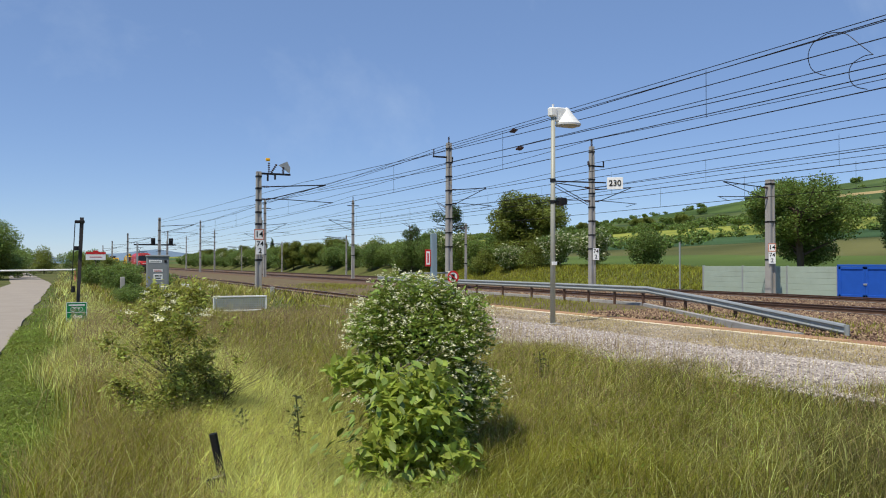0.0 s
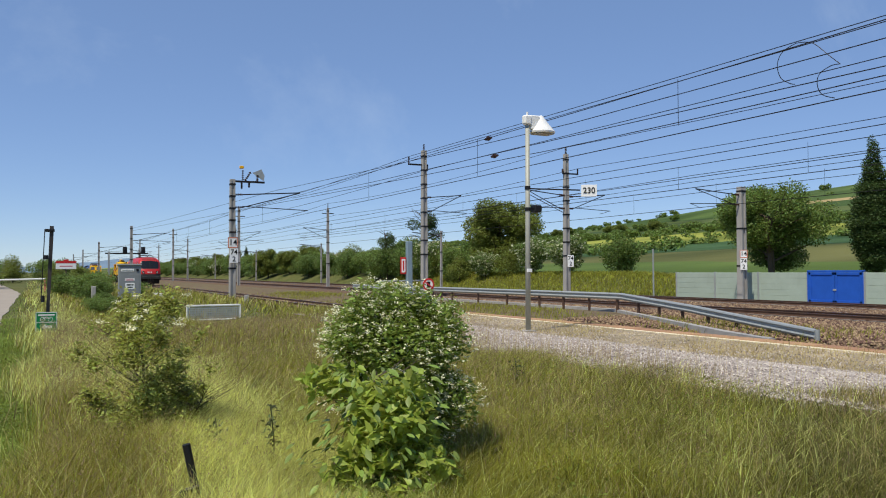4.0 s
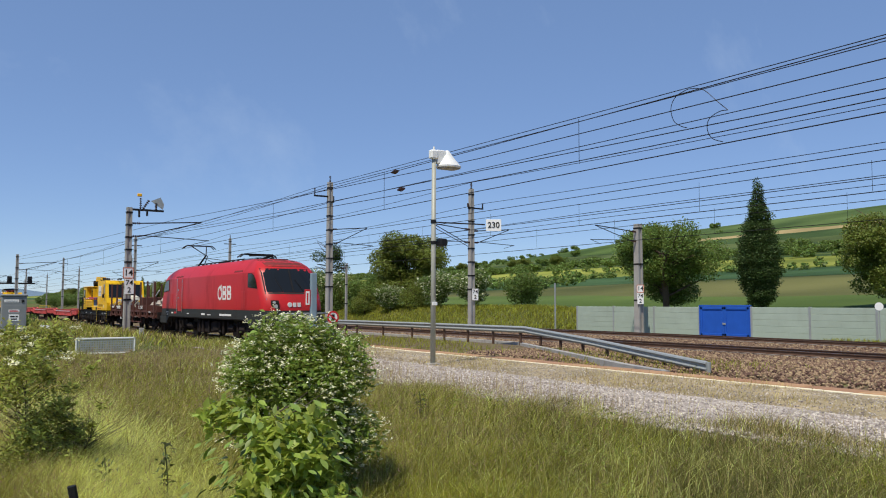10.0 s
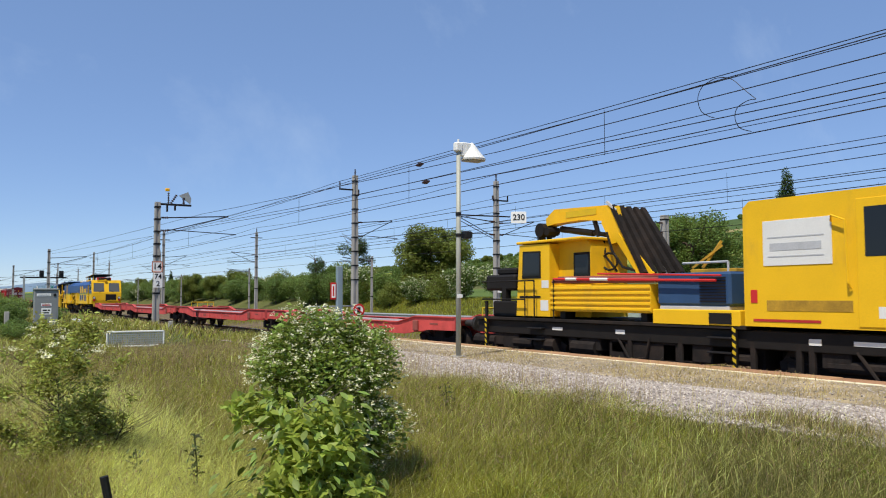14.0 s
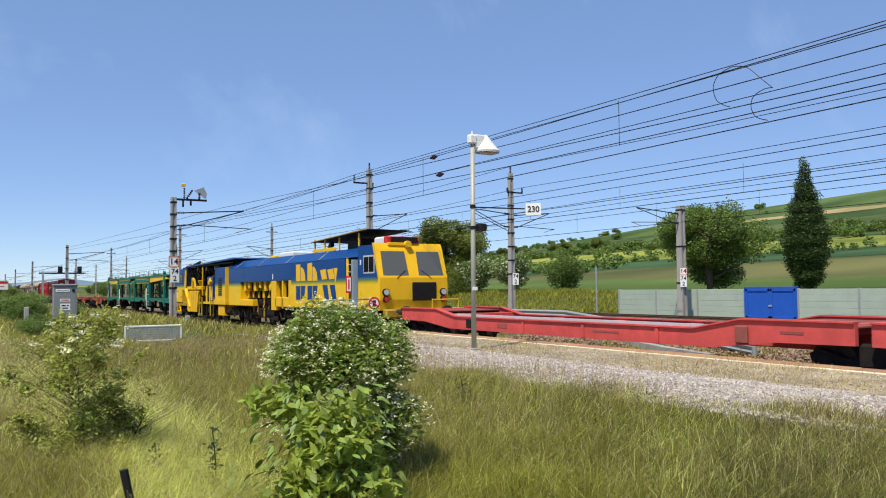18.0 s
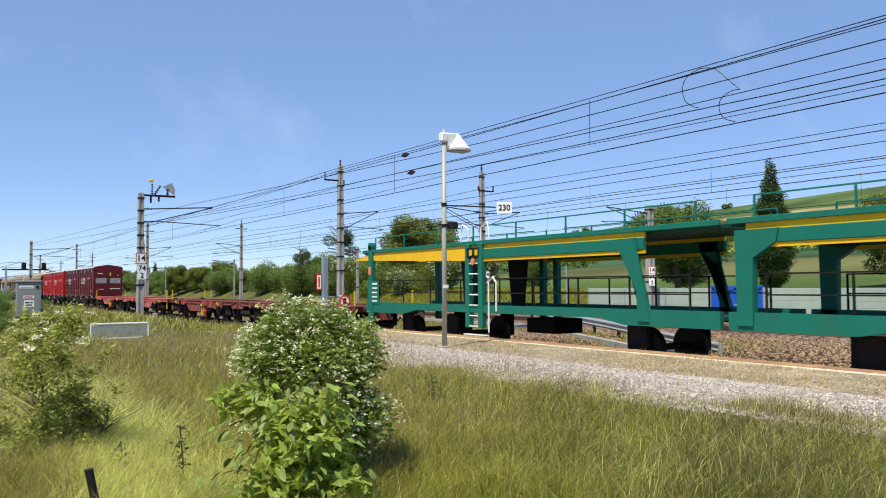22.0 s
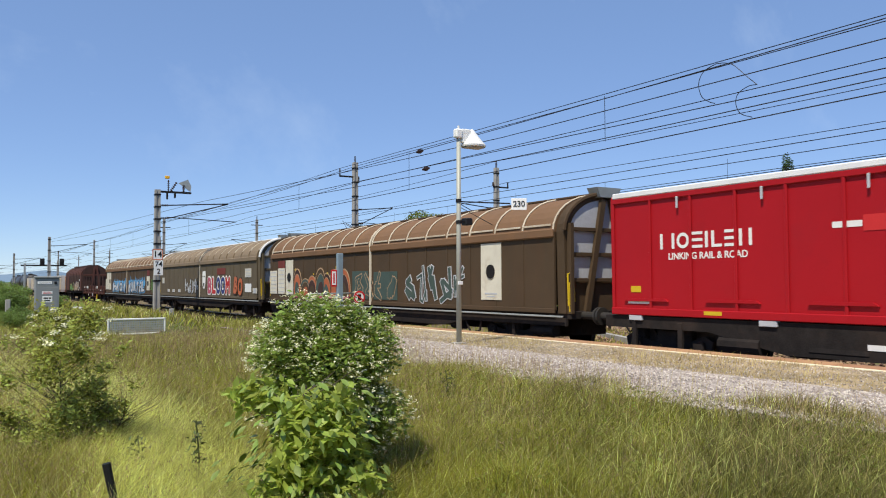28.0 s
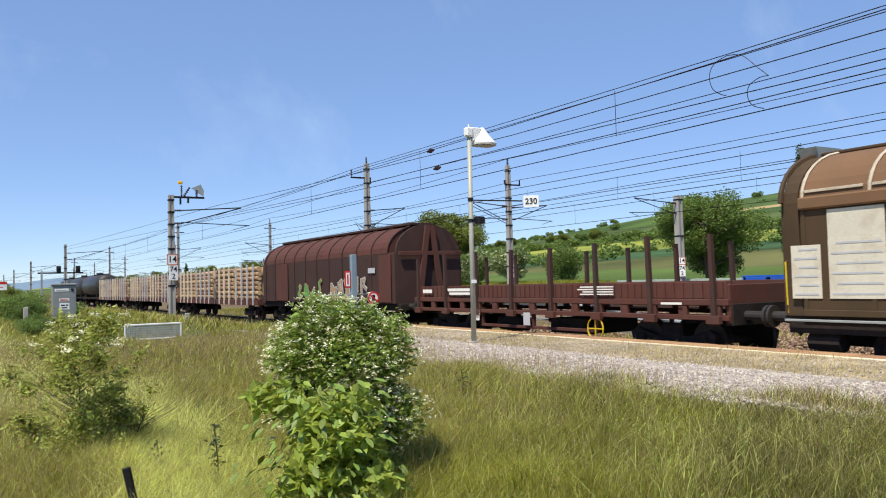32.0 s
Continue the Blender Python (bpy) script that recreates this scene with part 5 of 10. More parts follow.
# ---- electric locomotive ----
def locomotive():
    v = vehicle("electric_locomotive", "bright red electric locomotive with a dark grey frame and raised pantograph", "locomotive", 203.8)
    LEN = 19.28

    NOSE = 0.64

    def slice_(z, f, hw, nose=NOSE):
        half = [(hw, f + nose), (hw - 0.02, f + nose * 0.78), (hw - 0.10, f + nose * 0.52), (hw - 0.26, f + nose * 0.30), (hw - 0.52, f + nose * 0.14), (hw * 0.35, f + nose * 0.03)]
        fr = [(x, y, z) for x, y in half] + [(-x, y, z) for x, y in reversed(half)]
        return fr + [(x, LEN - y, z) for x, y, z in reversed(fr)]

    red = [(1.56, 0.7, 1.49), (1.575, 0.7, 1.497), (1.9, 0.76, 1.5), (2.2, 0.88, 1.5), (2.4, 1.0, 1.5), (2.8, 1.25, 1.5), (3.15, 1.46, 1.5), (3.32, 1.56, 1.497), (3.47, 1.66, 1.42), (3.66, 1.88, 1.29), (3.84, 2.25, 1.14), (3.97, 2.8, 0.98), (4.02, 3.5, 0.84)]
    bm_ = Shell().loft([slice_(*r) for r in red]).mesh("body", True)
    bm_.set_sharp_from_angle(angle=radians(24))
    part("body", bm_, M["loco_red"], v)
    sk = Shell().loft([slice_(z, f, hw) for z, f, hw in ((1.06, 0.74, 1.47), (1.12, 0.7, 1.5), (1.3, 0.68, 1.505), (1.56, 0.69, 1.505))])
    part("frame_skirt", sk, M["loco_grey"], v)
    for y0, y1 in ((0.95, 3.0), (LEN - 3.0, LEN - 0.95)):
        part("skirt_apron", Shell().along_x([(y0, 1.1), (y0, 0.72), (y0 + 0.1, 0.68), (y1 - 0.6, 0.7), (y1, 1.1)] if y0 < 9 else [(y0, 1.1), (y0 + 0.6, 0.7), (y1 - 0.1, 0.68), (y1, 0.72), (y1, 1.1)], -1.5, 1.5), M["loco_grey"], v)

    def front_patch(zz, half_w, off, side=1):
        rings = []
        for z in zz:
            k = [r[0] for r in red]
            f = float(np.interp(z, k, [r[1] for r in red]))
            hw = float(np.interp(z, k, [r[2] for r in red]))
            row = []
            for i in range(9):
                x = -half_w + 2 * half_w * i / 8
                a = abs(x)
                xs = [hw * 0.35, hw - 0.52, hw - 0.26, hw - 0.10, hw - 0.02]
                ys = [q_ * NOSE for q_ in (0.03, 0.14, 0.30, 0.52, 0.78)]
                y = f + float(np.interp(a, xs, ys)) - off
                row.append((x, y if side > 0 else LEN - y, z))
            rings.append(row)
        return Shell().loft(rings, caps=False, closed=False)

    for sd in (1, -1):
        w = part("windscreen", front_patch((2.4, 2.6, 2.85, 3.1, 3.3, 3.5), 1.3, 0.022, sd), GLASS, v, smooth=True)
        part("roof_brow", front_patch((3.6, 3.7, 3.8, 3.88, 3.96), 1.0, 0.016, sd), M["loco_roof"], v, smooth=True)
        part("nose_line", front_patch((2.32, 2.38), 1.3, 0.018, sd), M["loco_grey"], v)
        part("screen_pillar", front_patch((2.42, 2.7, 3.1, 3.48), 0.035, 0.034, sd), M["cable"], w)
        y = 0.72 if sd > 0 else LEN - 0.72
        part("wiper", Shell().rod((0.5, y + sd * 0.28, 2.44), (0.2, y + sd * 0.6, 3.0), 0.014, 5).rod((-0.5, y + sd * 0.3, 2.44), (-0.75, y + sd * 0.68, 3.0), 0.014, 5), M["cable"], w)
        for sx in (-1, 1):
            h = part("headlamp", Shell().loft([[(sx * 0.78, y - sd * 0.01, 1.62), (sx * 1.14, y + sd * 0.16, 1.62), (sx * 1.12, y + sd * 0.19, 2.02), (sx * 0.82, y + sd * 0.02, 2.02)], [(sx * 0.78, y + sd * 0.1, 1.62), (sx * 1.14, y + sd * 0.3, 1.62), (sx * 1.12, y + sd * 0.3, 2.02), (sx * 0.82, y + sd * 0.1, 2.02)]]), M["cable"], v)
            part("lamp_glass", Shell().rod((sx * 0.93, y - sd * 0.02 + sd * 0.05, 1.75), (sx * 0.93, y + sd * 0.1, 1.75), 0.09, 14).rod((sx * 1.0, y + sd * 0.05, 1.92), (sx * 1.0, y + sd * 0.14, 1.92), 0.06, 12), LIGHT_GLASS, h)
            part("rail_grip", Shell().pipe([(sx * 1.22, y + sd * 0.3, 1.6), (sx * 1.25, y + sd * 0.26, 1.7), (sx * 1.27, y + sd * 0.34, 2.1), (sx * 1.25, y + sd * 0.42, 2.15)], 0.016, 6), M["chrome"], v)
        lg = part("front_emblem", Shell().box(-0.12, 0.02, y - sd * 0.0, y + sd * 0.05, 1.72, 1.92, 0).box(0.1, 0.24, y - sd * 0.0, y + sd * 0.05, 1.72, 1.92, 0).rod((-0.28, y - sd * 0.0, 1.82), (-0.28, y + sd * 0.05, 1.82), 0.11, 16), M["ink_white"], v)
        part("buffer_beam", Shell().box(-1.35, 1.35, y - 0.14, y + 0.14, 0.85, 1.3, 0.05), M["loco_grey"], v)
        part("snow_plough", Shell().loft([[(-1.3, y + sd * 0.3, 0.18), (0, y - sd * 0.05, 0.18), (1.3, y + sd * 0.3, 0.18), (1.3, y + sd * 0.5, 0.18), (-1.3, y + sd * 0.5, 0.18)], [(-1.3, y + sd * 0.2, 0.85), (0, y - sd * 0.02, 0.85), (1.3, y + sd * 0.2, 0.85), (1.3, y + sd * 0.5, 0.85), (-1.3, y + sd * 0.5, 0.85)]]), M["under"], v)
    for y, sg in ((0, 1), (LEN, -1)):
        for sx in (-0.875, 0.875):
            part("buffer", Shell().box(sx - 0.3, sx + 0.3, min(y, y + sg * 0.08), max(y, y + sg * 0.08), 0.86, 1.22, 0.05).box(sx - 0.2, sx + 0.2, min(y + sg * 0.06, y + sg * 0.7), max(y + sg * 0.06, y + sg * 0.7), 0.9, 1.18, 0.05), M["loco_grey"], v)
    part("coupling", Shell().pipe([(0, 0.6, 1.0), (0, 0.2, 0.95), (0, 0.1, 0.6), (0, 0.3, 0.5)], 0.05, 8).pipe([(0.3, 0.6, 0.9), (0.35, 0.2, 0.5), (0.3, 0.4, 0.35)], 0.03).pipe([(-0.3, 0.6, 0.9), (-0.35, 0.2, 0.5), (-0.3, 0.4, 0.35)], 0.03), M["cable"], v)
    X = -1.503
    for y0, y1 in ((1.75, 3.0), (LEN - 3.0, LEN - 1.75)):
        lo = y0 < 9
        w_ = [(2.83, 2.66), (1.68, 2.58), (1.76, 2.76), (1.92, 2.98), (2.12, 3.15), (2.35, 3.25), (2.83, 3.26)]
        pts = w_ if lo else [(LEN - a, b) for a, b in reversed(w_)]
        part("window_seal", flat_shape([(a + (0.04 if a > sum(p[0] for p in pts) / 7 else -0.04), b + (0.03 if b > 2.9 else -0.03)) for a, b in pts], X, 0.006), M["cable"], v)
        part("side_window", flat_shape(pts, X, 0.012), GLASS, v)
        plate(v, "cab_door_seam", X + 0.002, y1 + 0.12 if lo else y0 - 0.72, y1 + 0.72 if lo else y0 - 0.12, 1.64, 2.45, M["loco_red"], 0.012)
    door = plate(v, "side_door", X, 13.55, 14.45, 1.42, 3.3, M["loco_red"], 0.02, "red side door", 0.01)
    part("handrail", Shell().rod((X - 0.05, 13.48, 1.35), (X - 0.05, 13.48, 3.3), 0.018, 6).rod((X - 0.05, 14.52, 1.35), (X - 0.05, 14.52, 3.3), 0.018, 6), M["chrome"], door)
    part("door_latch", Shell().box(X - 0.05, X - 0.02, 14.2, 14.36, 2.15, 2.25).box(X - 0.05, X - 0.02, 14.2, 14.36, 2.6, 2.7), M["chrome"], door)
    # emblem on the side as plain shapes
    em = Shell()
    n = 26
    ang = [math.tau * k / n for k in range(n)]
    em.loft([[(X - 0.008, 6.85 + q * math.cos(a), 2.40 + q * math.sin(a)) for a in ang] for q in (0.36, 0.24)], caps=False)
    em.along_x([(6.66, 2.6), (6.8, 2.5), (6.78, 2.78), (6.6, 2.84)], X - 0.01, X - 0.002)
    for c in (5.88, 5.17):
        em.along_x([(c + 0.56, 2.05), (c + 0.1, 2.05), (c, 2.13), (c - 0.02, 2.32), (c + 0.06, 2.4), (c, 2.48), (c + 0.02, 2.67), (c + 0.12, 2.75), (c + 0.56, 2.75)], X - 0.01, X - 0.002)
        for z in (2.16, 2.5):
            part("emblem_gap", Shell().box(X - 0.013, X - 0.009, c + 0.17, c + 0.4, z, z + 0.14, 0), M["loco_red"], v)
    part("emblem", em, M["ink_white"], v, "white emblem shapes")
    bars(v, X - 0.004, [(5.1, 6.9, 1.3, 0.1), (8.3, 8.9, 1.28, 0.05), (9.3, 9.9, 1.3, 0.1), (12.2, 12.6, 1.3, 0.05), (15.4, 15.8, 1.32, 0.08), (16.5, 16.9, 1.36, 0.06), (16.5, 16.8, 1.22, 0.06), (3.0, 3.15, 1.25, 0.1)], M["ink_white"])
    plate(v, "data_plate", X, 14.8, 15.2, 1.28, 1.38, M["sign_red"], 0.008)
    for y0, y1 in ((3.7, 4.9), (14.4, 15.1), (13.6, 14.3)):
        for sx in (-1, 1):
            part("vent", Shell().loft([[(sx * 1.475, y0, 3.4), (sx * 1.475, y1, 3.4), (sx * 1.33, y1, 3.58), (sx * 1.33, y0, 3.58)], [(sx * 1.45, y0, 3.38), (sx * 1.45, y1, 3.38), (sx * 1.30, y1, 3.56), (sx * 1.30, y0, 3.56)]]), M["loco_roof"], v)
    roof = Shell().box(-0.75, 0.75, 3.6, 15.7, 3.9, 4.05, 0.04)
    for k in range(11):
        roof.rod((-0.55, 6.2 + k * 0.75, 3.9), (-0.55, 6.2 + k * 0.75, 4.12), 0.06, 8)
    roof.rod((-0.55, 6.0, 4.14), (-0.55, 14.2, 4.14), 0.025, 6)
    roof.box(-0.3, 0.5, 7.0, 8.2, 3.9, 4.1).box(-0.4, 0.4, 9.6, 10.3, 3.9, 4.15)
    part("roof_gear", roof, M["cable"], v)
    for yb, up in ((4.6, 0.12), (15.0, 1.38)):
        p = part("pantograph", Shell().box(-0.8, 0.8, yb - 1.0, yb - 0.9, 3.98, 4.06).box(-0.8, 0.8, yb + 0.9, yb + 1.0, 3.98, 4.06).box(-0.75, -0.65, yb - 1.0, yb + 1.0, 3.98, 4.06).box(0.65, 0.75, yb - 1.0, yb + 1.0, 3.98, 4.06), M["cable"], v)
        if up > 1:
            part("lower_arm", Shell().rod((0, yb + 0.8, 4.08), (0, yb - 0.85, 4.72), 0.05, 8).rod((0.3, yb + 0.6, 4.05), (0.1, yb - 0.8, 4.68), 0.025, 6), M["cable"], p)
            part("upper_arm", Shell().rod((0, yb - 0.85, 4.72), (-0.45, yb + 0.55, 5.34), 0.03, 6).rod((0, yb - 0.85, 4.72), (0.45, yb + 0.55, 5.34), 0.03, 6), M["cable"], p)
            part("contact_strip", Shell().pipe([(-0.97, yb + 0.4, 5.2), (-0.75, yb + 0.4, 5.38), (0.75, yb + 0.4, 5.38), (0.97, yb + 0.4, 5.2)], 0.03, 6).pipe([(-0.97, yb + 0.75, 5.2), (-0.75, yb + 0.75, 5.38), (0.75, yb + 0.75, 5.38), (0.97, yb + 0.75, 5.2)], 0.03, 6), M["cable"], p)
        else:
            part("lower_arm", Shell().rod((0, yb + 0.9, 4.08), (0, yb - 1.0, 4.2), 0.05, 8).rod((0.4, yb + 0.9, 4.08), (0.2, yb - 0.9, 4.18), 0.03, 6), M["cable"], p)
            part("upper_arm", Shell().rod((0, yb - 1.0, 4.22), (-0.45, yb + 1.0, 4.28), 0.035, 6).rod((0, yb - 1.0, 4.22), (0.45, yb + 1.0, 4.28), 0.035, 6), M["cable"], p)
            part("contact_strip", Shell().pipe([(-0.97, yb + 0.9, 4.2), (-0.75, yb + 0.9, 4.36), (0.75, yb + 0.9, 4.36), (0.97, yb + 0.9, 4.2)], 0.035, 6).pipe([(-0.97, yb + 1.3, 4.2), (-0.75, yb + 1.3, 4.36), (0.75, yb + 1.3, 4.36), (0.97, yb + 1.3, 4.2)], 0.035, 6), M["cable"], p)
    for y in (4.7, LEN - 4.7):
        bogie(v, y, 1.5, True)
    clutter(v, 1.6, 17.6, 18, 3)
    part("equipment_box", Shell().box(-1.2, 1.2, 7.6, 9.2, 0.35, 0.9, 0.05), M["under"], v)
    part("equipment_box", Shell().box(-1.2, 1.2, 9.5, 11.6, 0.3, 0.9, 0.05), M["under"], v)
    part("step", Shell().box(-1.45, -1.3, 13.7, 14.3, 0.5, 0.56).box(-1.45, -1.4, 13.7, 13.75, 0.5, 0.9).box(-1.45, -1.4, 14.25, 14.3, 0.5, 0.9), M["under"], v)
    return v


locomotive()


# ---- wagons with stakes ----
def stake_wagon(u, L, label, stake_h, loaded):
    v = vehicle("stake_wagon", label, "wagon", u)
    mt = M["wagon_brown"]
    part("deck", Shell().box(-1.3, 1.3, 0.65, L - 0.65, 1.3, 1.4, 0.01), M["bark"], v)
    ns = 8
    at_ = [0.95 + k * (L - 1.9) / (ns - 1) for k in range(ns)]
    for sx in (-1, 1):
        part("side_sill", Shell().box(sx * 1.34 - 0.06, sx * 1.34 + 0.06, 0.62, L - 0.62, 1.26, 1.4, 0.015), mt, v)
        part("lower_rail", Shell().box(sx * 1.34 - 0.05, sx * 1.34 + 0.05, 0.62, L - 0.62, 0.95, 1.06, 0.012), mt, v)
        for k in range(2 * ns - 1):
            y = at_[0] + k * (at_[1] - at_[0]) / 2
            part("sill_post", Shell().box(sx * 1.34 - 0.045, sx * 1.34 + 0.045, y - 0.12, y + 0.12, 1.05, 1.27, 0.008), mt, v)
        part("truss_frame", Shell().box(sx * 1.28 - 0.04, sx * 1.28 + 0.04, L * 0.32, L * 0.68, 0.55, 0.63, 0.008).box(sx * 1.28 - 0.04, sx * 1.28 + 0.04, L * 0.32, L * 0.32 + 0.1, 0.62, 0.96, 0).box(sx * 1.28 - 0.04, sx * 1.28 + 0.04, L * 0.5, L * 0.5 + 0.1, 0.62, 0.96, 0).box(sx * 1.28 - 0.04, sx * 1.28 + 0.04, L * 0.68 - 0.1, L * 0.68, 0.62, 0.96, 0), mt, v)
        for a, b in zip([0.66] + at_[1:-1], at_[1:-1] + [L - 0.66]):
            f = part("side_flap", Shell().box(sx * 1.33 - 0.02, sx * 1.33 + 0.02, a + 0.02, b - 0.02, 1.4, 1.76, 0.01), mt, v)
            for j in range(8):
                yy = a + 0.12 + j * (b - a - 0.24) / 7
                part("flap_rib", Shell().box(sx * 1.355 - 0.025, sx * 1.355 + 0.02, yy - 0.025, yy + 0.025, 1.42, 1.74, 0), mt, f)
        for y in at_:
            lean, tip = rng.uniform(-0.05, 0.05), stake_h + rng.uniform(-0.06, 0.06)
            w0, w1 = (0.10, 0.05) if loaded else (0.06, 0.045)
            part("stake", Shell().loft([[(sx * 1.41 + a, y + b, 0.9) for a, b in ((-0.05, -w0), (0.05, -w0), (0.05, w0), (-0.05, w0))], [(sx * 1.41 + a, y + b + lean, tip) for a, b in ((-0.045, -w1), (0.045, -w1), (0.045, w1), (-0.045, w1))]]), mt if loaded else M["wagon_dark"], v)
            part("stake_pocket", Shell().box(sx * 1.44 - 0.06, sx * 1.44 + 0.06, y - 0.17, y + 0.17, 0.88, 1.06, 0.01), mt, v)
    for y in (0.62, L - 0.74):
        part("end_flap", Shell().box(-1.33, 1.33, y, y + 0.1, 0.9, 1.7, 0.012), mt, v)
        part("end_sill", Shell().box(-1.3, 1.3, y - 0.04, y + 0.16, 0.85, 1.3, 0.012), M["under"], v)
    X = -1.44
    bars(v, X, [(L - 4.2, L - 2.9, 1.64, 0.09), (L - 4.2, L - 3.0, 1.52, 0.08), (L - 1.9, L - 1.3, 1.6, 0.12), (3.9, 5.1, 1.68, 0.03), (3.9, 5.2, 1.62, 0.03), (3.9, 5.0, 1.56, 0.03), (3.9, 5.1, 1.5, 0.03), (1.8, 2.4, 1.3, 0.05)], M["ink_white"])
    plate(v, "data_plate", X, L - 4.7, L - 4.35, 0.72, 1.02, M["ink_white"], 0.01)
    plate(v, "data_plate", X, L * 0.5, L * 0.5 + 0.3, 0.65, 1.0, M["ink_silver"], 0.01)
    if not loaded:
        part("brake_wheel", Shell().pipe([(-1.42, 4.6 + 0.28 * math.cos(a), 0.66 + 0.28 * math.sin(a)) for a in [k * math.tau / 18 for k in range(19)]], 0.02, 6).bar((-1.42, 4.34, 0.66), (-1.42, 4.86, 0.66), 0.02, 0.03).bar((-1.42, 4.6, 0.4), (-1.42, 4.601, 0.92), 0.02, 0.03), M["hazard"], v)
    for y in (2.5, L - 2.5):
        bogie(v, y, 0.9)
    part("brake_rigging", Shell().box(-0.9, 0.9, 5.5, 7.0, 0.45, 0.85).rod((-0.8, 8.2, 0.65), (-0.8, 9.4, 0.65), 0.22, 12), M["under"], v)
    buffers(v, L)
    if loaded:
        rr = random.Random(8)
        for k in range(26):  # broken concrete, all angles
            y, x, r = rr.uniform(0.9, 5.2), rr.uniform(-1.0, 1.0), rr.uniform(0.16, 0.4)
            n_ = 7
            ring_ = lambda q, z: [(x + q * r * rr.uniform(0.7, 1.2) * math.cos(math.tau * i / n_), y + q * r * rr.uniform(0.7, 1.3) * math.sin(math.tau * i / n_), z + rr.uniform(-0.06, 0.06)) for i in range(n_)]
            z = 1.42 + rr.uniform(0.0, 0.45)
            part("rubble_block", Shell().loft([ring_(0.8, z), ring_(1.1, z + r * 0.5), ring_(0.7, z + r * 1.2)]), M["rubble"], v)
        part("steel_tank", Shell().box(-1.1, 0.4, 5.5, 6.4, 1.4, 2.3, 0.04), mt, v, "rusty brown steel tank")
        for y0, y1 in ((6.6, 7.5), (7.7, 8.6), (8.8, 9.8)):
            cr_ = part("mesh_crate", Shell().box(-1.15, -1.11, y0, y1, 1.42, 1.46, 0).box(-1.15, -1.11, y0, y1, 2.1, 2.14, 0).box(-1.15, -1.11, y0, y0 + 0.04, 1.42, 2.14, 0).box(-1.15, -1.11, y1 - 0.04, y1, 1.42, 2.14, 0).box(1.0, 1.04, y0, y1, 2.1, 2.14, 0).box(-1.12, 1.0, y0, y0 + 0.03, 2.1, 2.14, 0), M["ink_silver"], v, "grey wire mesh crate")
            gr_ = Shell()
            for k in range(13):
                q_ = y0 + (y1 - y0) * k / 12
                gr_.box(-1.135, -1.125, q_ - 0.006, q_ + 0.006, 1.44, 2.12, 0)
            for k in range(9):
                gr_.box(-1.14, -1.13, y0, y1, 1.45 + k * 0.082, 1.46 + k * 0.082, 0)
            part("mesh", gr_, M["wire"], cr_)
        part("scrap_heap", Shell().box(-0.9, 0.8, 6.7, 9.6, 1.4, 1.75, 0.05).box(-0.4, 0.5, 7.0, 7.8, 1.75, 2.05, 0.04).box(-0.6, 0.2, 8.3, 9.2, 1.75, 1.98, 0.04), M["rubble"], v)
        part("yellow_case", Shell().box(-1.1, 0.9, 11.55, 12.75, 1.4, 2.06, 0.06), M["yellow"], v)
        part("yellow_case", Shell().box(-1.1, 0.6, 12.95, 14.1, 1.4, 2.0, 0.06), M["yellow"], v)
        part("orange_drum", Shell().rod((-0.5, 10.8, 1.4), (-0.5, 10.8, 2.15), 0.36, 16), M["sign_orange"], v)
        part("pale_cover", Shell().loft([[(-0.5 + r_ * math.cos(k * 0.5236), 10.8 + r_ * math.sin(k * 0.5236), z_) for k in range(12)] for r_, z_ in ((0.42, 2.12), (0.44, 2.2), (0.38, 2.36), (0.2, 2.46))]), M["door_cream"], v)
        for y in (6.3, 8.0, 9.3, 10.0, 11.5, 13.2):
            part("strap", Shell().pipe([(-1.37, y, 1.6), (-1.4, y + 0.05, 1.78), (-1.2, y - 0.25, 2.1), (-0.6, y - 0.5, 2.2)], 0.035, 5), M["door_cream"], v)
        part("hose_coil", Shell().pipe([(-0.9 + 0.06 * math.sin(k), 6.6 + 0.42 * math.cos(k * 0.5), 2.05 + 0.42 * math.sin(k * 0.5)) for k in range(40)], 0.024, 5), M["ink_silver"], v)
        part("loose_beam", Shell().bar((-0.6, 3.0, 2.75), (0.0, 6.6, 2.25), 0.06, 0.08), M["ink_silver"], v)
        part("loose_beam", Shell().bar((-0.7, 9.6, 1.8), (-0.4, 11.2, 2.2), 0.05, 0.05), M["wagon_brown"], v)
    return v


stake_wagon(223.1, 15.0, "brown wagon with tall stakes loaded with rubble and scrap", 3.32, True)
stake_wagon(555.0, 14.4, "empty brown low-sided wagon with tall dark stakes", 2.75, False)


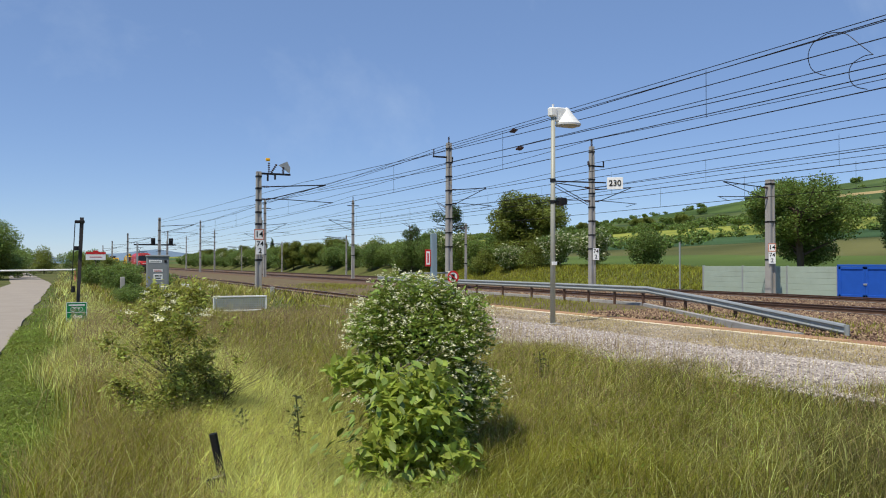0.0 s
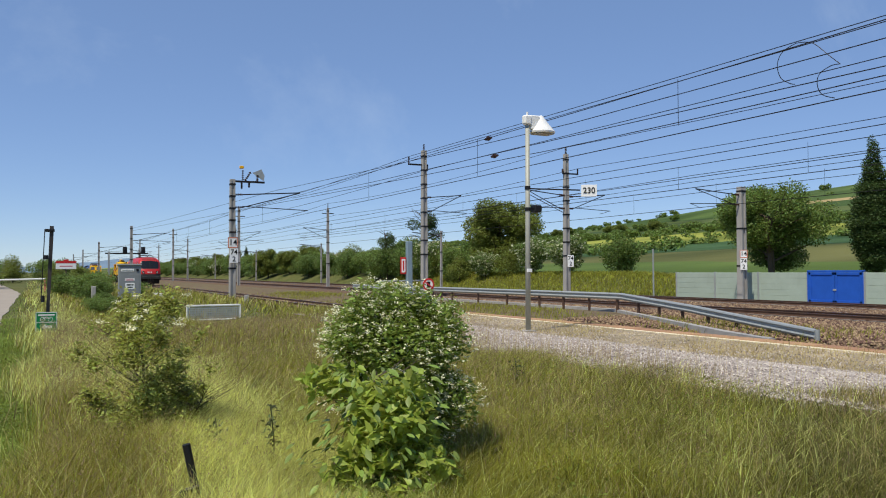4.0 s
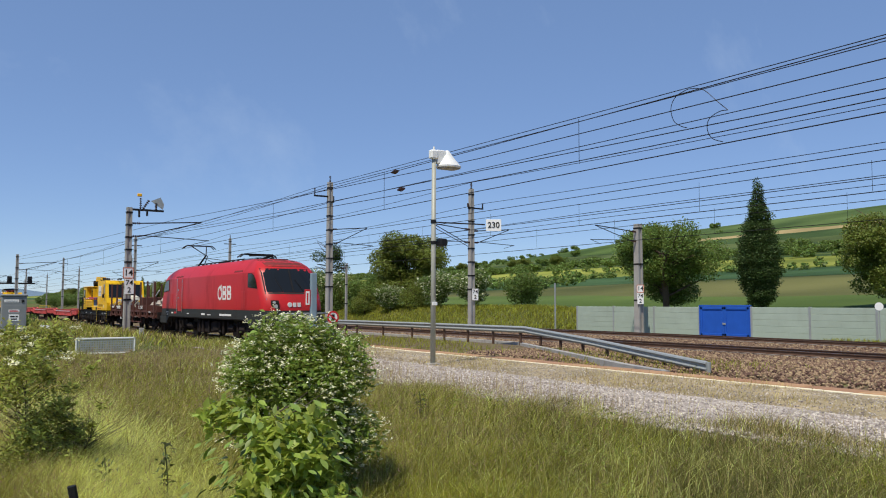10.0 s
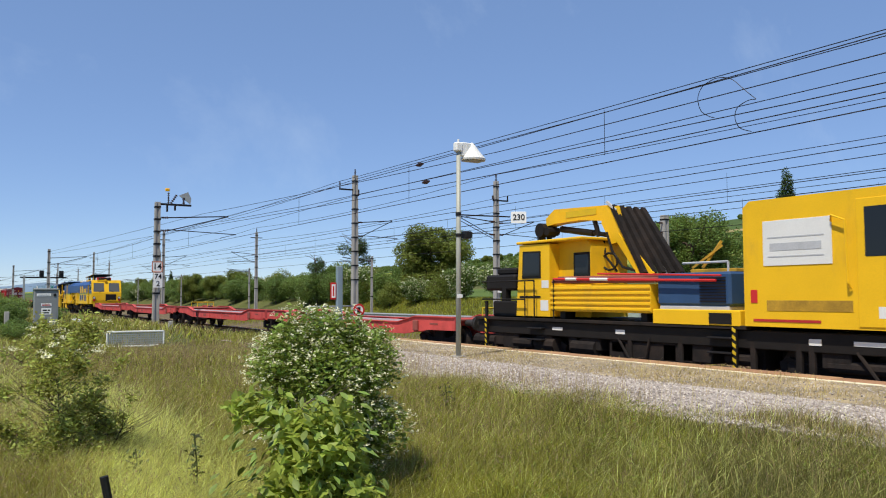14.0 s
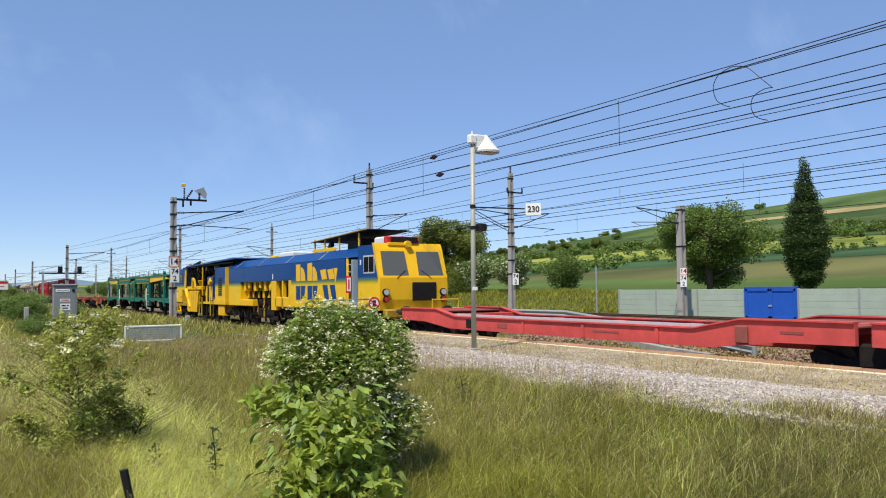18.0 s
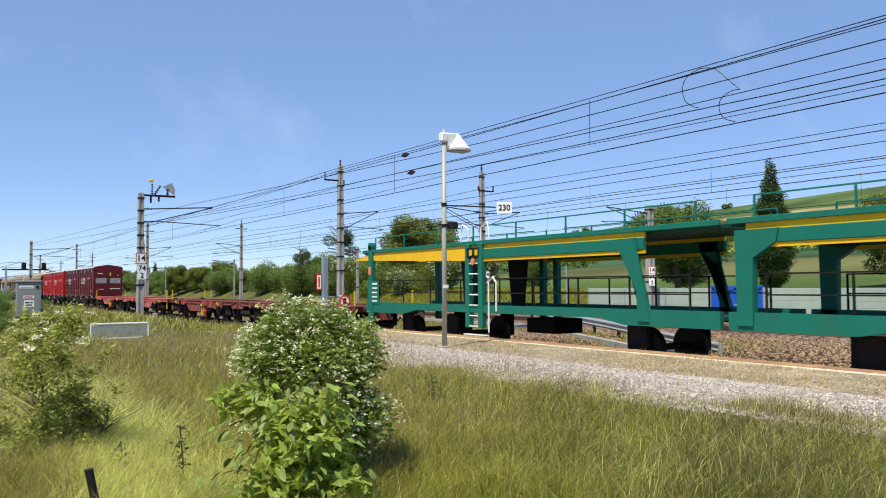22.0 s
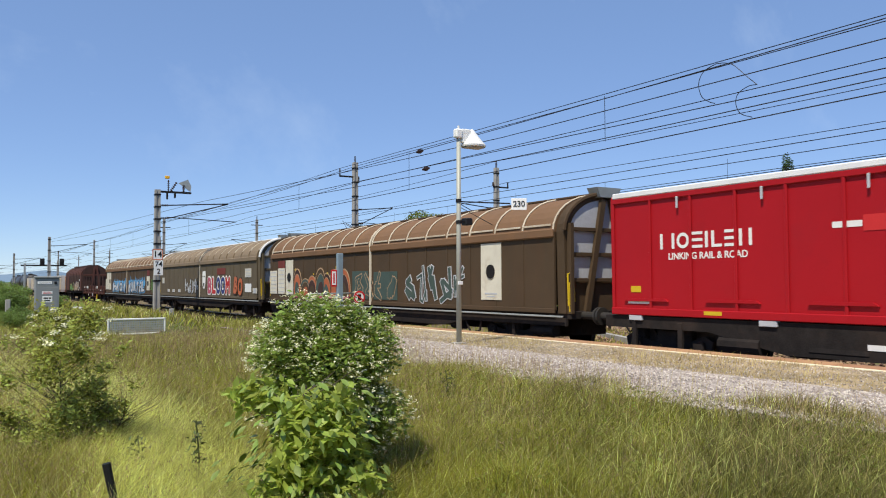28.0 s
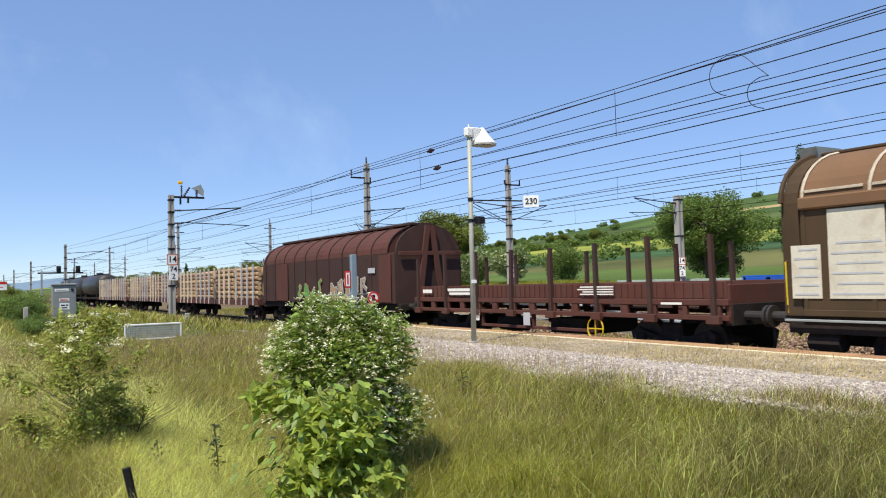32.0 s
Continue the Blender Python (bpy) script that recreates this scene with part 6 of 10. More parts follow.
# ---- yellow work vehicle with a crane ----
def work_vehicle():
    v = vehicle("crane_work_vehicle", "yellow railway work vehicle with a cab and folded loading crane", "work vehicle", 238.1)
    L = 14.6
    Y = M["yellow"]
    part("frame", Shell().box(-1.3, 1.3, 0.6, L - 0.6, 0.85, 1.22, 0.02), M["cable"], v)
    part("deck", Shell().box(-1.4, 1.4, 4.6, L - 0.6, 1.22, 1.3, 0.01), M["under"], v)
    cab = Shell()
    cab.along_x([(0.75, 1.3), (0.72, 1.9), (0.85, 2.25), (1.25, 3.5), (1.45, 3.72), (4.45, 3.72), (4.6, 3.6), (4.6, 1.3)], -1.45, 1.45)
    c = part("cab", cab, Y, v)
    for sx, w in ((-1, 1), (1, 1)):
        x0, x1 = (-1.28, -0.22) if sx < 0 else (0.22, 1.28)
        part("windscreen", Shell().loft([[(x0, 0.86, 2.32), (x1, 0.86, 2.32), (x1, 0.9, 2.34), (x0, 0.9, 2.34)], [(x0 + 0.03, 1.2, 3.4), (x1 - 0.03, 1.2, 3.4), (x1 - 0.03, 1.25, 3.4), (x0 + 0.03, 1.25, 3.4)]]), GLASS, c)
        part("headlamp", Shell().rod((sx * 1.1, 0.58, 1.72), (sx * 1.1, 0.76, 1.72), 0.15, 14), Y, c)
        part("lamp_glass", Shell().rod((sx * 1.1, 0.56, 1.72), (sx * 1.1, 0.6, 1.72), 0.11, 14), LIGHT_GLASS, c)
    part("roof_lamp", Shell().rod((0, 0.95, 3.62), (0, 1.15, 3.62), 0.12, 14), M["cable"], c)
    part("horn", Shell().rod((-0.5, 1.5, 3.8), (-0.5, 1.0, 3.85), 0.06, 8).rod((-0.3, 1.5, 3.8), (-0.3, 1.1, 3.85), 0.05, 8), M["cable"], c)
    X = -1.452
    part("panel_logo", Shell().box(-0.62, 0.62, 0.66, 0.7, 1.62, 2.2, 0.01), M["panel_white"], c)
    part("panel_band", Shell().box(-0.5, 0.5, 0.645, 0.66, 1.82, 2.05, 0), M["hazard"], c)
    plate(c, "side_board", X, 2.75, 4.15, 2.45, 3.3, M["panel_white"], 0.012, "white board on the cab side")
    bars(c, X - 0.012, [(2.95, 4.0, 2.8, 0.14), (2.9, 4.05, 2.98, 0.02), (2.9, 4.05, 2.62, 0.02)], M["ink_silver"])
    d = plate(c, "cab_door", X, 1.45, 2.3, 1.35, 3.55, Y, 0.018, "yellow cab door", 0.01)
    plate(d, "door_window", X - 0.018, 1.6, 2.15, 2.55, 3.4, GLASS, 0.006)
    part("mirror", Shell().box(X - 0.2, X - 0.08, 1.45, 1.65, 2.3, 2.6, 0.02), M["cable"], d)
    part("handrail", Shell().pipe([(X - 0.03, 2.4, 2.0), (X - 0.1, 2.42, 2.1), (X - 0.1, 2.45, 3.2), (X - 0.1, 2.7, 3.3), (X - 0.03, 2.75, 3.2)], 0.02, 6), Y, c)
    plate(c, "notice", X, 1.7, 1.95, 1.5, 1.7, M["panel_white"], 0.02)
    plate(c, "notice", X, 4.3, 4.45, 1.75, 2.0, M["sign_red"], 0.01)
    plate(c, "side_band", X, 2.4, 4.1, 1.6, 1.8, M["yellow_dirty"], 0.006)
    bars(c, X - 0.002, [(3.0, 4.4, 1.42, 0.05)], M["ink_red"])
    # deck gear
    part("generator", Shell().box(-1.3, 0.6, 5.05, 7.0, 1.68, 2.38, 0.05), M["deck_blue"], v)
    part("generator_base", Shell().box(-1.28, 0.58, 5.1, 6.95, 1.58, 1.68, 0.02), M["ink_silver"], v)
    gg = Shell()
    for k in range(9):
        gg.box(-1.325, -1.3, 5.15, 5.8, 1.76 + k * 0.06, 1.79 + k * 0.06, 0)
    part("generator_grille", gg, M["cable"], v)
    part("yellow_box", Shell().box(-1.4, 1.3, 4.75, 7.05, 1.25, 1.6, 0.02), Y, v)
    part("box_grille", Shell().box(-1.415, -1.4, 4.95, 5.5, 1.32, 1.54, 0), M["cable"], v)
    tb_ = Shell().box(-1.4, -0.3, 7.1, 10.55, 1.5, 2.16, 0.02)
    for k in range(5):
        tb_.box(-1.43, -1.4, 7.1, 10.55, 1.55 + k * 0.125, 1.61 + k * 0.125, 0.008)
    part("tool_box", tb_, Y, v)
    part("box_foot", Shell().box(-1.3, -0.4, 7.3, 7.5, 1.3, 1.5).box(-1.3, -0.4, 10.1, 10.3, 1.3, 1.5), M["cable"], v)
    for k in range(5):
        x, z = -1.36 + k * 0.1, 2.22 + 0.05 * (k % 3)
        part("pipe", Shell().rod((x, 7.0 - 0.3 * k, z), (x, 10.5, z + 0.03), 0.04, 8), M["flat_rust"], v)
    part("red_pipe", Shell().rod((-1.42, 5.3, 2.2), (-1.42, 10.4, 2.32), 0.03, 6), M["sign_red"], v)
    part("red_pipe", Shell().rod((-1.38, 5.2, 2.3), (-1.38, 8.8, 2.42), 0.022, 6), M["sign_red"], v)
    part("white_sleeve", Shell().rod((-1.43, 8.4, 2.278), (-1.43, 9.0, 2.292), 0.036, 8), M["ink_white"], v)
    part("white_sleeve", Shell().rod((-1.43, 9.5, 2.302), (-1.43, 9.9, 2.312), 0.036, 8), M["ink_white"], v)
    part("rusty_rack", Shell().box(-0.9, 0.2, 5.2, 6.4, 2.38, 2.46).bar((-0.6, 6.6, 2.5), (-0.2, 6.1, 3.0), 0.05, 0.05).bar((-0.5, 6.4, 2.5), (-0.1, 6.2, 3.1), 0.05, 0.05), M["yellow_dirty"], v)
    cc = part("crane_cab", Shell().along_x([(9.5, 1.35), (9.5, 3.18), (9.62, 3.3), (12.0, 3.34), (12.12, 3.24), (12.2, 1.35)], -0.95, 0.3), Y, v)
    cd = part("cab_door", Shell().along_x([(10.72, 1.35), (10.72, 3.26), (12.0, 3.28), (12.16, 1.35)], -1.28, -0.95), Y, cc)
    part("roof_lip", Shell().box(-1.33, 0.34, 9.45, 12.1, 3.3, 3.37, 0.02), Y, cc)
    part("window_frame", Shell().along_x([(11.08, 2.36), (11.08, 3.08), (11.84, 3.1), (11.88, 2.36)], -1.296, -1.28), M["cable"], cd)
    part("cab_window", Shell().along_x([(11.13, 2.41), (11.13, 3.03), (11.79, 3.05), (11.83, 2.41)], -1.302, -1.296), GLASS, cd)
    part("window_frame", Shell().box(-0.966, -0.95, 9.52, 10.14, 2.32, 3.0, 0.01), M["cable"], cc)
    plate(cc, "cab_window", -0.966, 9.58, 10.08, 2.38, 2.94, GLASS, 0.006)
    plate(cd, "white_patch", -1.282, 10.76, 11.05, 2.1, 2.3, M["panel_white"], 0.006)
    plate(cd, "white_patch", -1.282, 10.78, 11.1, 1.5, 1.78, M["panel_white"], 0.006)
    bars(cd, -1.282, [(11.1, 12.0, 1.86, 0.06)], M["cable"])
    part("platform_rail", Shell().rod((-1.42, 10.4, 1.3), (-1.42, 10.4, 2.3), 0.02, 6).rod((-1.42, 11.2, 1.3), (-1.42, 11.2, 2.3), 0.02, 6).rod((-1.42, 11.6, 1.3), (-1.42, 11.6, 2.3), 0.02, 6).rod((-1.42, 11.2, 2.3), (-1.42, 13.6, 2.3), 0.02, 6).rod((-1.42, 11.6, 1.8), (-1.42, 13.6, 1.8), 0.02, 6), M["cable"], v)
    part("crane_column", Shell().rod((0.4, 10.6, 1.2), (0.4, 10.6, 3.4), 0.3, 12), M["cable"], v)
    part("fold_arm", Shell().bar((-0.3, 12.3, 3.85), (-0.2, 12.25, 2.7), 0.22, 0.2).bar((-0.15, 12.1, 3.7), (0.0, 12.15, 2.3), 0.12, 0.1).rod((-0.42, 12.2, 3.75), (0.1, 12.2, 3.75), 0.2, 12).rod((-0.4, 11.9, 3.7), (0.0, 11.9, 3.7), 0.12, 10), M["cable"], v)
    part("crane_boom", Shell().loft([[(x, 12.1, z) for x, z in ((-0.25, 3.85), (0.1, 3.85), (0.1, 4.08), (-0.25, 4.08))], [(x, 11.7, z) for x, z in ((-0.28, 3.9), (0.12, 3.9), (0.12, 4.3), (-0.28, 4.3))], [(x, 10.6, z) for x, z in ((-0.28, 3.92), (0.12, 3.92), (0.12, 4.26), (-0.28, 4.26))], [(x, 9.5, z) for x, z in ((-0.28, 3.8), (0.12, 3.8), (0.12, 4.22), (-0.28, 4.22))]]), Y, v)
    part("boom_board", Shell().box(-0.292, -0.284, 10.0, 11.2, 4.02, 4.18, 0), M["hazard"], v)
    part("crane_ram", Shell().rod((-0.1, 11.6, 3.75), (-0.1, 10.3, 3.55), 0.09, 10).rod((-0.1, 10.3, 3.55), (-0.1, 9.6, 3.45), 0.06, 8).bar((-0.2, 10.2, 4.0), (-0.2, 10.0, 3.45), 0.08, 0.1).bar((-0.2, 9.8, 4.0), (-0.2, 9.55, 3.5), 0.08, 0.1), M["cable"], v)
    part("jib_knuckle", Shell().loft([[(-0.34, y, z) for y, z in ((9.75, 4.2), (9.2, 4.15), (8.9, 3.3), (9.4, 3.2), (9.75, 3.75))], [(0.1, y, z) for y, z in ((9.75, 4.2), (9.2, 4.15), (8.9, 3.3), (9.4, 3.2), (9.75, 3.75))]]), Y, v)
    part("jib_frame", Shell().bar((-0.3, 9.2, 3.4), (-0.4, 8.3, 2.42), 0.1, 0.2).bar((-0.25, 9.3, 3.6), (-0.35, 8.0, 2.4), 0.06, 0.1), Y, v)
    for k in range(5):
        part("jib_section", Shell().bar((-0.3 + k * 0.14, 9.35 - k * 0.11, 4.16 - 0.02 * k), (-0.42 + k * 0.14, 8.2 - k * 0.16, 2.42), 0.13, 0.13), M["under"], v)
    part("jib_tip", Shell().bar((-0.34, 9.55, 4.3), (-0.34, 9.2, 4.05), 0.06, 0.06), M["ink_silver"], v)
    part("hose_loop", Shell().pipe([(-0.5, 9.3 + 0.28 * math.cos(a), 2.75 + 0.22 * math.sin(a)) for a in [k * 0.7 for k in range(11)]], 0.03, 6).pipe([(-0.45, 9.45, 3.5), (-0.5, 9.2, 3.0), (-0.45, 8.9, 2.6), (-0.4, 8.5, 2.5)], 0.035, 6).pipe([(-0.4, 9.6, 3.3), (-0.5, 9.45, 2.9), (-0.45, 9.1, 2.5)], 0.03, 6), M["cable"], v)
    part("counterweight", Shell().box(-1.1, 0.9, 12.5, 13.9, 2.05, 2.5, 0.06).box(-0.9, 0.7, 12.7, 13.6, 2.5, 2.7, 0.05), M["cable"], v)
    part("winch_box", Shell().box(-1.2, 0.8, 12.3, 13.4, 1.3, 1.75, 0.04), M["cable"], v)
    part("rear_pillar", Shell().box(-1.1, -0.9, 12.9, 13.1, 1.2, 2.3).box(0.9, 1.1, 12.9, 13.1, 1.2, 2.3), M["cable"], v)
    for y in (0.9, 13.4, 4.85):
        st = part("striped_post", Shell().box(-1.42, -1.34, y, y + 0.08, 0.35, 1.2 if y < 13 else 1.75), M["cable"], v)
        hz = Shell()
        for k in range(6):
            z = 0.4 + k * 0.15
            hz.along_x([(y, z), (y + 0.08, z + 0.05), (y + 0.08, z + 0.12), (y, z + 0.07)], -1.43, -1.42)
        part("hazard_stripe", hz, M["hazard"], st)
    for y in (4.95, 10.9):
        for k in range(3):
            part("step", Shell().box(-1.45, -1.2, y, y + 0.6, 0.42 + k * 0.3, 0.46 + k * 0.3), M["wire"], v)
    clutter(v, 1.2, 13.4, 22, 9)
    part("underfloor_box", Shell().box(-1.25, 1.25, 6.5, 8.6, 0.4, 0.85, 0.04), M["under"], v)
    plate(v, "data_plate", -1.302, 3.1, 3.35, 0.98, 1.1, M["ink_white"], 0.008)
    bars(v, -1.302, [(1.6, 2.5, 1.05, 0.08), (8.0, 8.3, 1.05, 0.1), (10.2, 10.6, 1.05, 0.08), (1.1, 1.4, 1.0, 0.06)], M["ink_white"])
    part("roof_rack", Shell().rod((-0.9, 4.75, 1.3), (-0.9, 4.75, 2.9), 0.035, 6).rod((-0.9, 5.4, 1.3), (-0.9, 5.4, 2.6), 0.025, 6).rod((-0.9, 5.4, 2.6), (-0.9, 6.6, 2.6), 0.025, 6), M["ink_silver"], v)
    bogie(v, 2.9, 0.9)
    bogie(v, L - 3.0, 0.9)
    buffers(v, L)


work_vehicle()


# ---- articulated container flats ----
def flat_wagon(u, L, label, mt, kind):
    v = vehicle("container_flat", label, "flat wagon", u)
    mid = L / 2
    for h, (a, b) in enumerate(((0.6, mid - 0.15), (mid + 0.15, L - 0.6))):
        n = b - a
        at = (lambda d: a + d) if h == 0 else (lambda d: b - d)  # distance from the outer end
        half = part("half_frame", Shell().box(-0.32, 0.32, a, b, 0.62, 1.0, 0.02), mt, v)
        if kind == "deep":
            prof = [(a, 0.82), (a + 1.6, 0.8), (a + 3.2, 0.62), (b - 3.2, 0.62), (b - 1.6, 0.8), (b, 0.82), (b, 1.22), (b - 2.4, 1.22), (b - 3.6, 1.0), (a + 3.6, 1.0), (a + 2.4, 1.22), (a, 1.22)]
        else:
            prof = [(at(d), z) for d, z in ((0, 1.0), (3.6, 1.0), (4.4, 0.54), (7.2, 0.54), (7.9, 0.98), (12.1, 0.98), (12.4, 0.82), (n, 0.82), (n, 1.16), (0, 1.16))]
            prof = prof if h == 0 else prof[::-1]
        for sx in (-1, 1):
            sd = part("side_beam", Shell().along_x(prof, sx * 1.3 - 0.05, sx * 1.3 + 0.05), mt, half)
            x0, x1 = sorted((sx * 1.3 - 0.1 * sx, sx * 1.3 + 0.1 * sx))
            lip = Shell()
            top = [p for p in prof if p[1] > 0.95 or kind == "deep" and p[1] == 1.0]
            for p, q in zip(top, top[1:]):
                lip.bar((sx * 1.3, p[0], p[1] + 0.012), (sx * 1.3, q[0], q[1] + 0.012), 0.2, 0.03)
            part("flange", lip, mt, half)
            for k in range(4):
                y = at(4.6 + 0.8 * k) if kind != "deep" else a + 3.4 + (n - 6.8) * (k + 0.5) / 4
                part("web_rib", Shell().box(sx * 1.36 - 0.02, sx * 1.36 + 0.02, y - 0.05, y + 0.05, 0.64, 0.98, 0), mt, half)
        for y in np.linspace(a + 0.3, b - 0.3, 7):
            zt = float(np.interp(y, [a, a + 2.4, a + 3.6, b - 3.6, b - 2.4, b], [1.2, 1.2, 0.98, 0.98, 1.2, 1.2])) if kind == "deep" else 1.14
            part("cross_beam", Shell().box(-1.28, 1.28, y - 0.12, y + 0.12, zt - 0.2, zt - 0.01), mt, half)
        for y0 in (a, b - 2.3):
            part("end_deck", Shell().box(-1.25, 1.25, y0, y0 + 2.3, 1.12, 1.17), M["flat_rust"] if kind == "deep" else M["wagon_brown"], half)
        if kind != "deep":
            for k, d in enumerate((2.6, 3.3, 3.75, 7.75, 8.3, 9.1, 10.8)):
                for sx in (-1, 1):
                    y, x0, x1 = at(d), *sorted((sx * 1.33, sx * 1.52))
                    part("spigot", Shell().along_y([(x0, 0.9 if sx < 0 else 1.1), (x1, 1.1 if sx < 0 else 0.9), (x1, 1.14), (x0, 1.14)], y - 0.14, y + 0.14), M["flat_red"] if k in (2, 3, 5) else mt, half)
            for d in (1.6, 10.1):
                y = at(d)
                part("lever", Shell().along_x([(y - 0.2, 1.10), (y + 0.2, 1.10), (y + 0.2, 1.0), (y + 0.0, 0.98), (y - 0.1, 0.9), (y - 0.17, 0.92)], -1.44, -1.36), M["hazard"], half)
            y = at(7.5)
            part("wheel_guard", Shell().along_x([(y - 0.3, 0.98), (y + 0.3, 0.98), (y + 0.24, 0.86), (y - 0.24, 0.86)], -1.52, -1.36), M["hazard"], half)
            part("wheel_recess", Shell().rod((-1.34, y, 0.6), (-1.40, y, 0.6), 0.34, 16), M["flat_red"], half)
            part("brake_wheel", Shell().pipe([(-1.45, y + 0.22 * math.cos(q), 0.6 + 0.22 * math.sin(q)) for q in [k * math.tau / 18 for k in range(19)]], 0.022, 6).bar((-1.45, y - 0.22, 0.6), (-1.45, y + 0.22, 0.6), 0.02, 0.03).bar((-1.45, y, 0.38), (-1.45, y + 0.001, 0.82), 0.02, 0.03), M["hazard"], half)
        else:
            part("lever", Shell().box(-1.43, -1.36, a + 2.2, a + 2.5, 0.75, 1.1, 0.02), M["flat_rust"], half)
            part("edge_strip", Shell().bar((-1.2, a + 3.4, 1.06), (-1.2, b - 3.4, 1.06), 0.12, 0.06), M["ink_silver"], half)
        if kind == "deep":
            bars(half, -1.352, [(a + n * 0.35, a + n * 0.35 + 0.9, 0.82, 0.05), (a + n * 0.62, a + n * 0.62 + 0.5, 0.8, 0.12), (a + 1.0, a + 1.5, 1.0, 0.05)], M["flat_rust"])
            plate(half, "data_plate", -1.352, a + n * 0.72, a + n * 0.72 + 0.5, 0.68, 0.94, M["cable"], 0.01)
        else:
            y = min(at(5.9), at(6.8))
            plate(half, "data_plate", -1.352, y, y + 0.7, 0.72, 0.92, M["shade_black"], 0.01)
            bars(half, -1.364, [(y + 0.08, y + 0.6, 0.85, 0.025), (y + 0.08, y + 0.4, 0.77, 0.02)], M["ink_silver"])
    for y in (2.0, mid, L - 2.0) if kind == "deep" else (2.8, mid - 2.6, mid + 2.6, L - 2.8):
        bogie(v, y, 0.9)
    if kind != "deep":
        # clutter and a dark block stand in for the deep shadow under the wagon
        for y0, y1 in ((1.2, 4.6), (8.6, L - 8.6), (L - 4.6, L - 1.2)):
            clutter(v, y0, y1, 9, int(u + y0))
            part("brake_gear", Shell().box(-0.85, 0.85, y0, y1, 0.42, 0.8), M["under"], v)
    if kind == "deep":
        for y in (0.75, L - 0.75):
            part("end_hoop", Shell().pipe([(-0.2, y, 1.2), (-0.2, y, 1.5), (0.9, y, 1.5), (0.9, y, 1.2)], 0.03, 6), M["hazard"], v)
    else:
        for y in (0.7, L - 0.7):
            for sx in (-1.25, 1.25):
                part("end_pole", Shell().box(sx - 0.03, sx + 0.03, y - 0.04, y + 0.04, 0.5, 1.75), M["hazard"], v)
    buffers(v, L)


flat_wagon(252.7, 35.2, "empty bright red articulated container flat wagon", M["flat_red"], "deep")
flat_wagon(287.9, 35.2, "empty bright red articulated container flat wagon", M["flat_red"], "deep")
flat_wagon(390.8, 27.5, "empty rusty red container flat wagon with yellow fittings", M["flat_rust"], "plain")
flat_wagon(418.3, 27.1, "empty faded salmon red container flat wagon with yellow fittings", M["flat_salmon"], "plain")


# ---- tamping machine ----
def fade_material():
    m = mat("blue_yellow_fade", (0.80, 0.50, 0.014), 0.4, var=0.06, scale=1.5, bump=0.02)
    nt = m.node_tree
    b = nt.nodes["Principled BSDF"]
    src = b.inputs["Base Color"].links[0].from_socket
    tc = nt.nodes.new("ShaderNodeTexCoord")
    sp = nt.nodes.new("ShaderNodeSeparateXYZ")
    nt.links.new(tc.outputs["Object"], sp.inputs[0])
    out = src
    for lo, hi, col in ((2.08, 2.24, (0.20, 0.27, 0.02)), (2.2, 2.38, (0.003, 0.052, 0.21))):
        mr = nt.nodes.new("ShaderNodeMapRange")
        mr.inputs[1].default_value, mr.inputs[2].default_value = lo, hi
        nt.links.new(sp.outputs["Z"], mr.inputs[0])
        mx = nt.nodes.new("ShaderNodeMix")
        mx.data_type = "RGBA"
        mx.inputs[7].default_value = (*col, 1)
        nt.links.new(mr.outputs[0], mx.inputs[0])
        nt.links.new(out, mx.inputs[6])
        out = mx.outputs[2]
    nt.links.new(out, b.inputs["Base Color"])
    return m


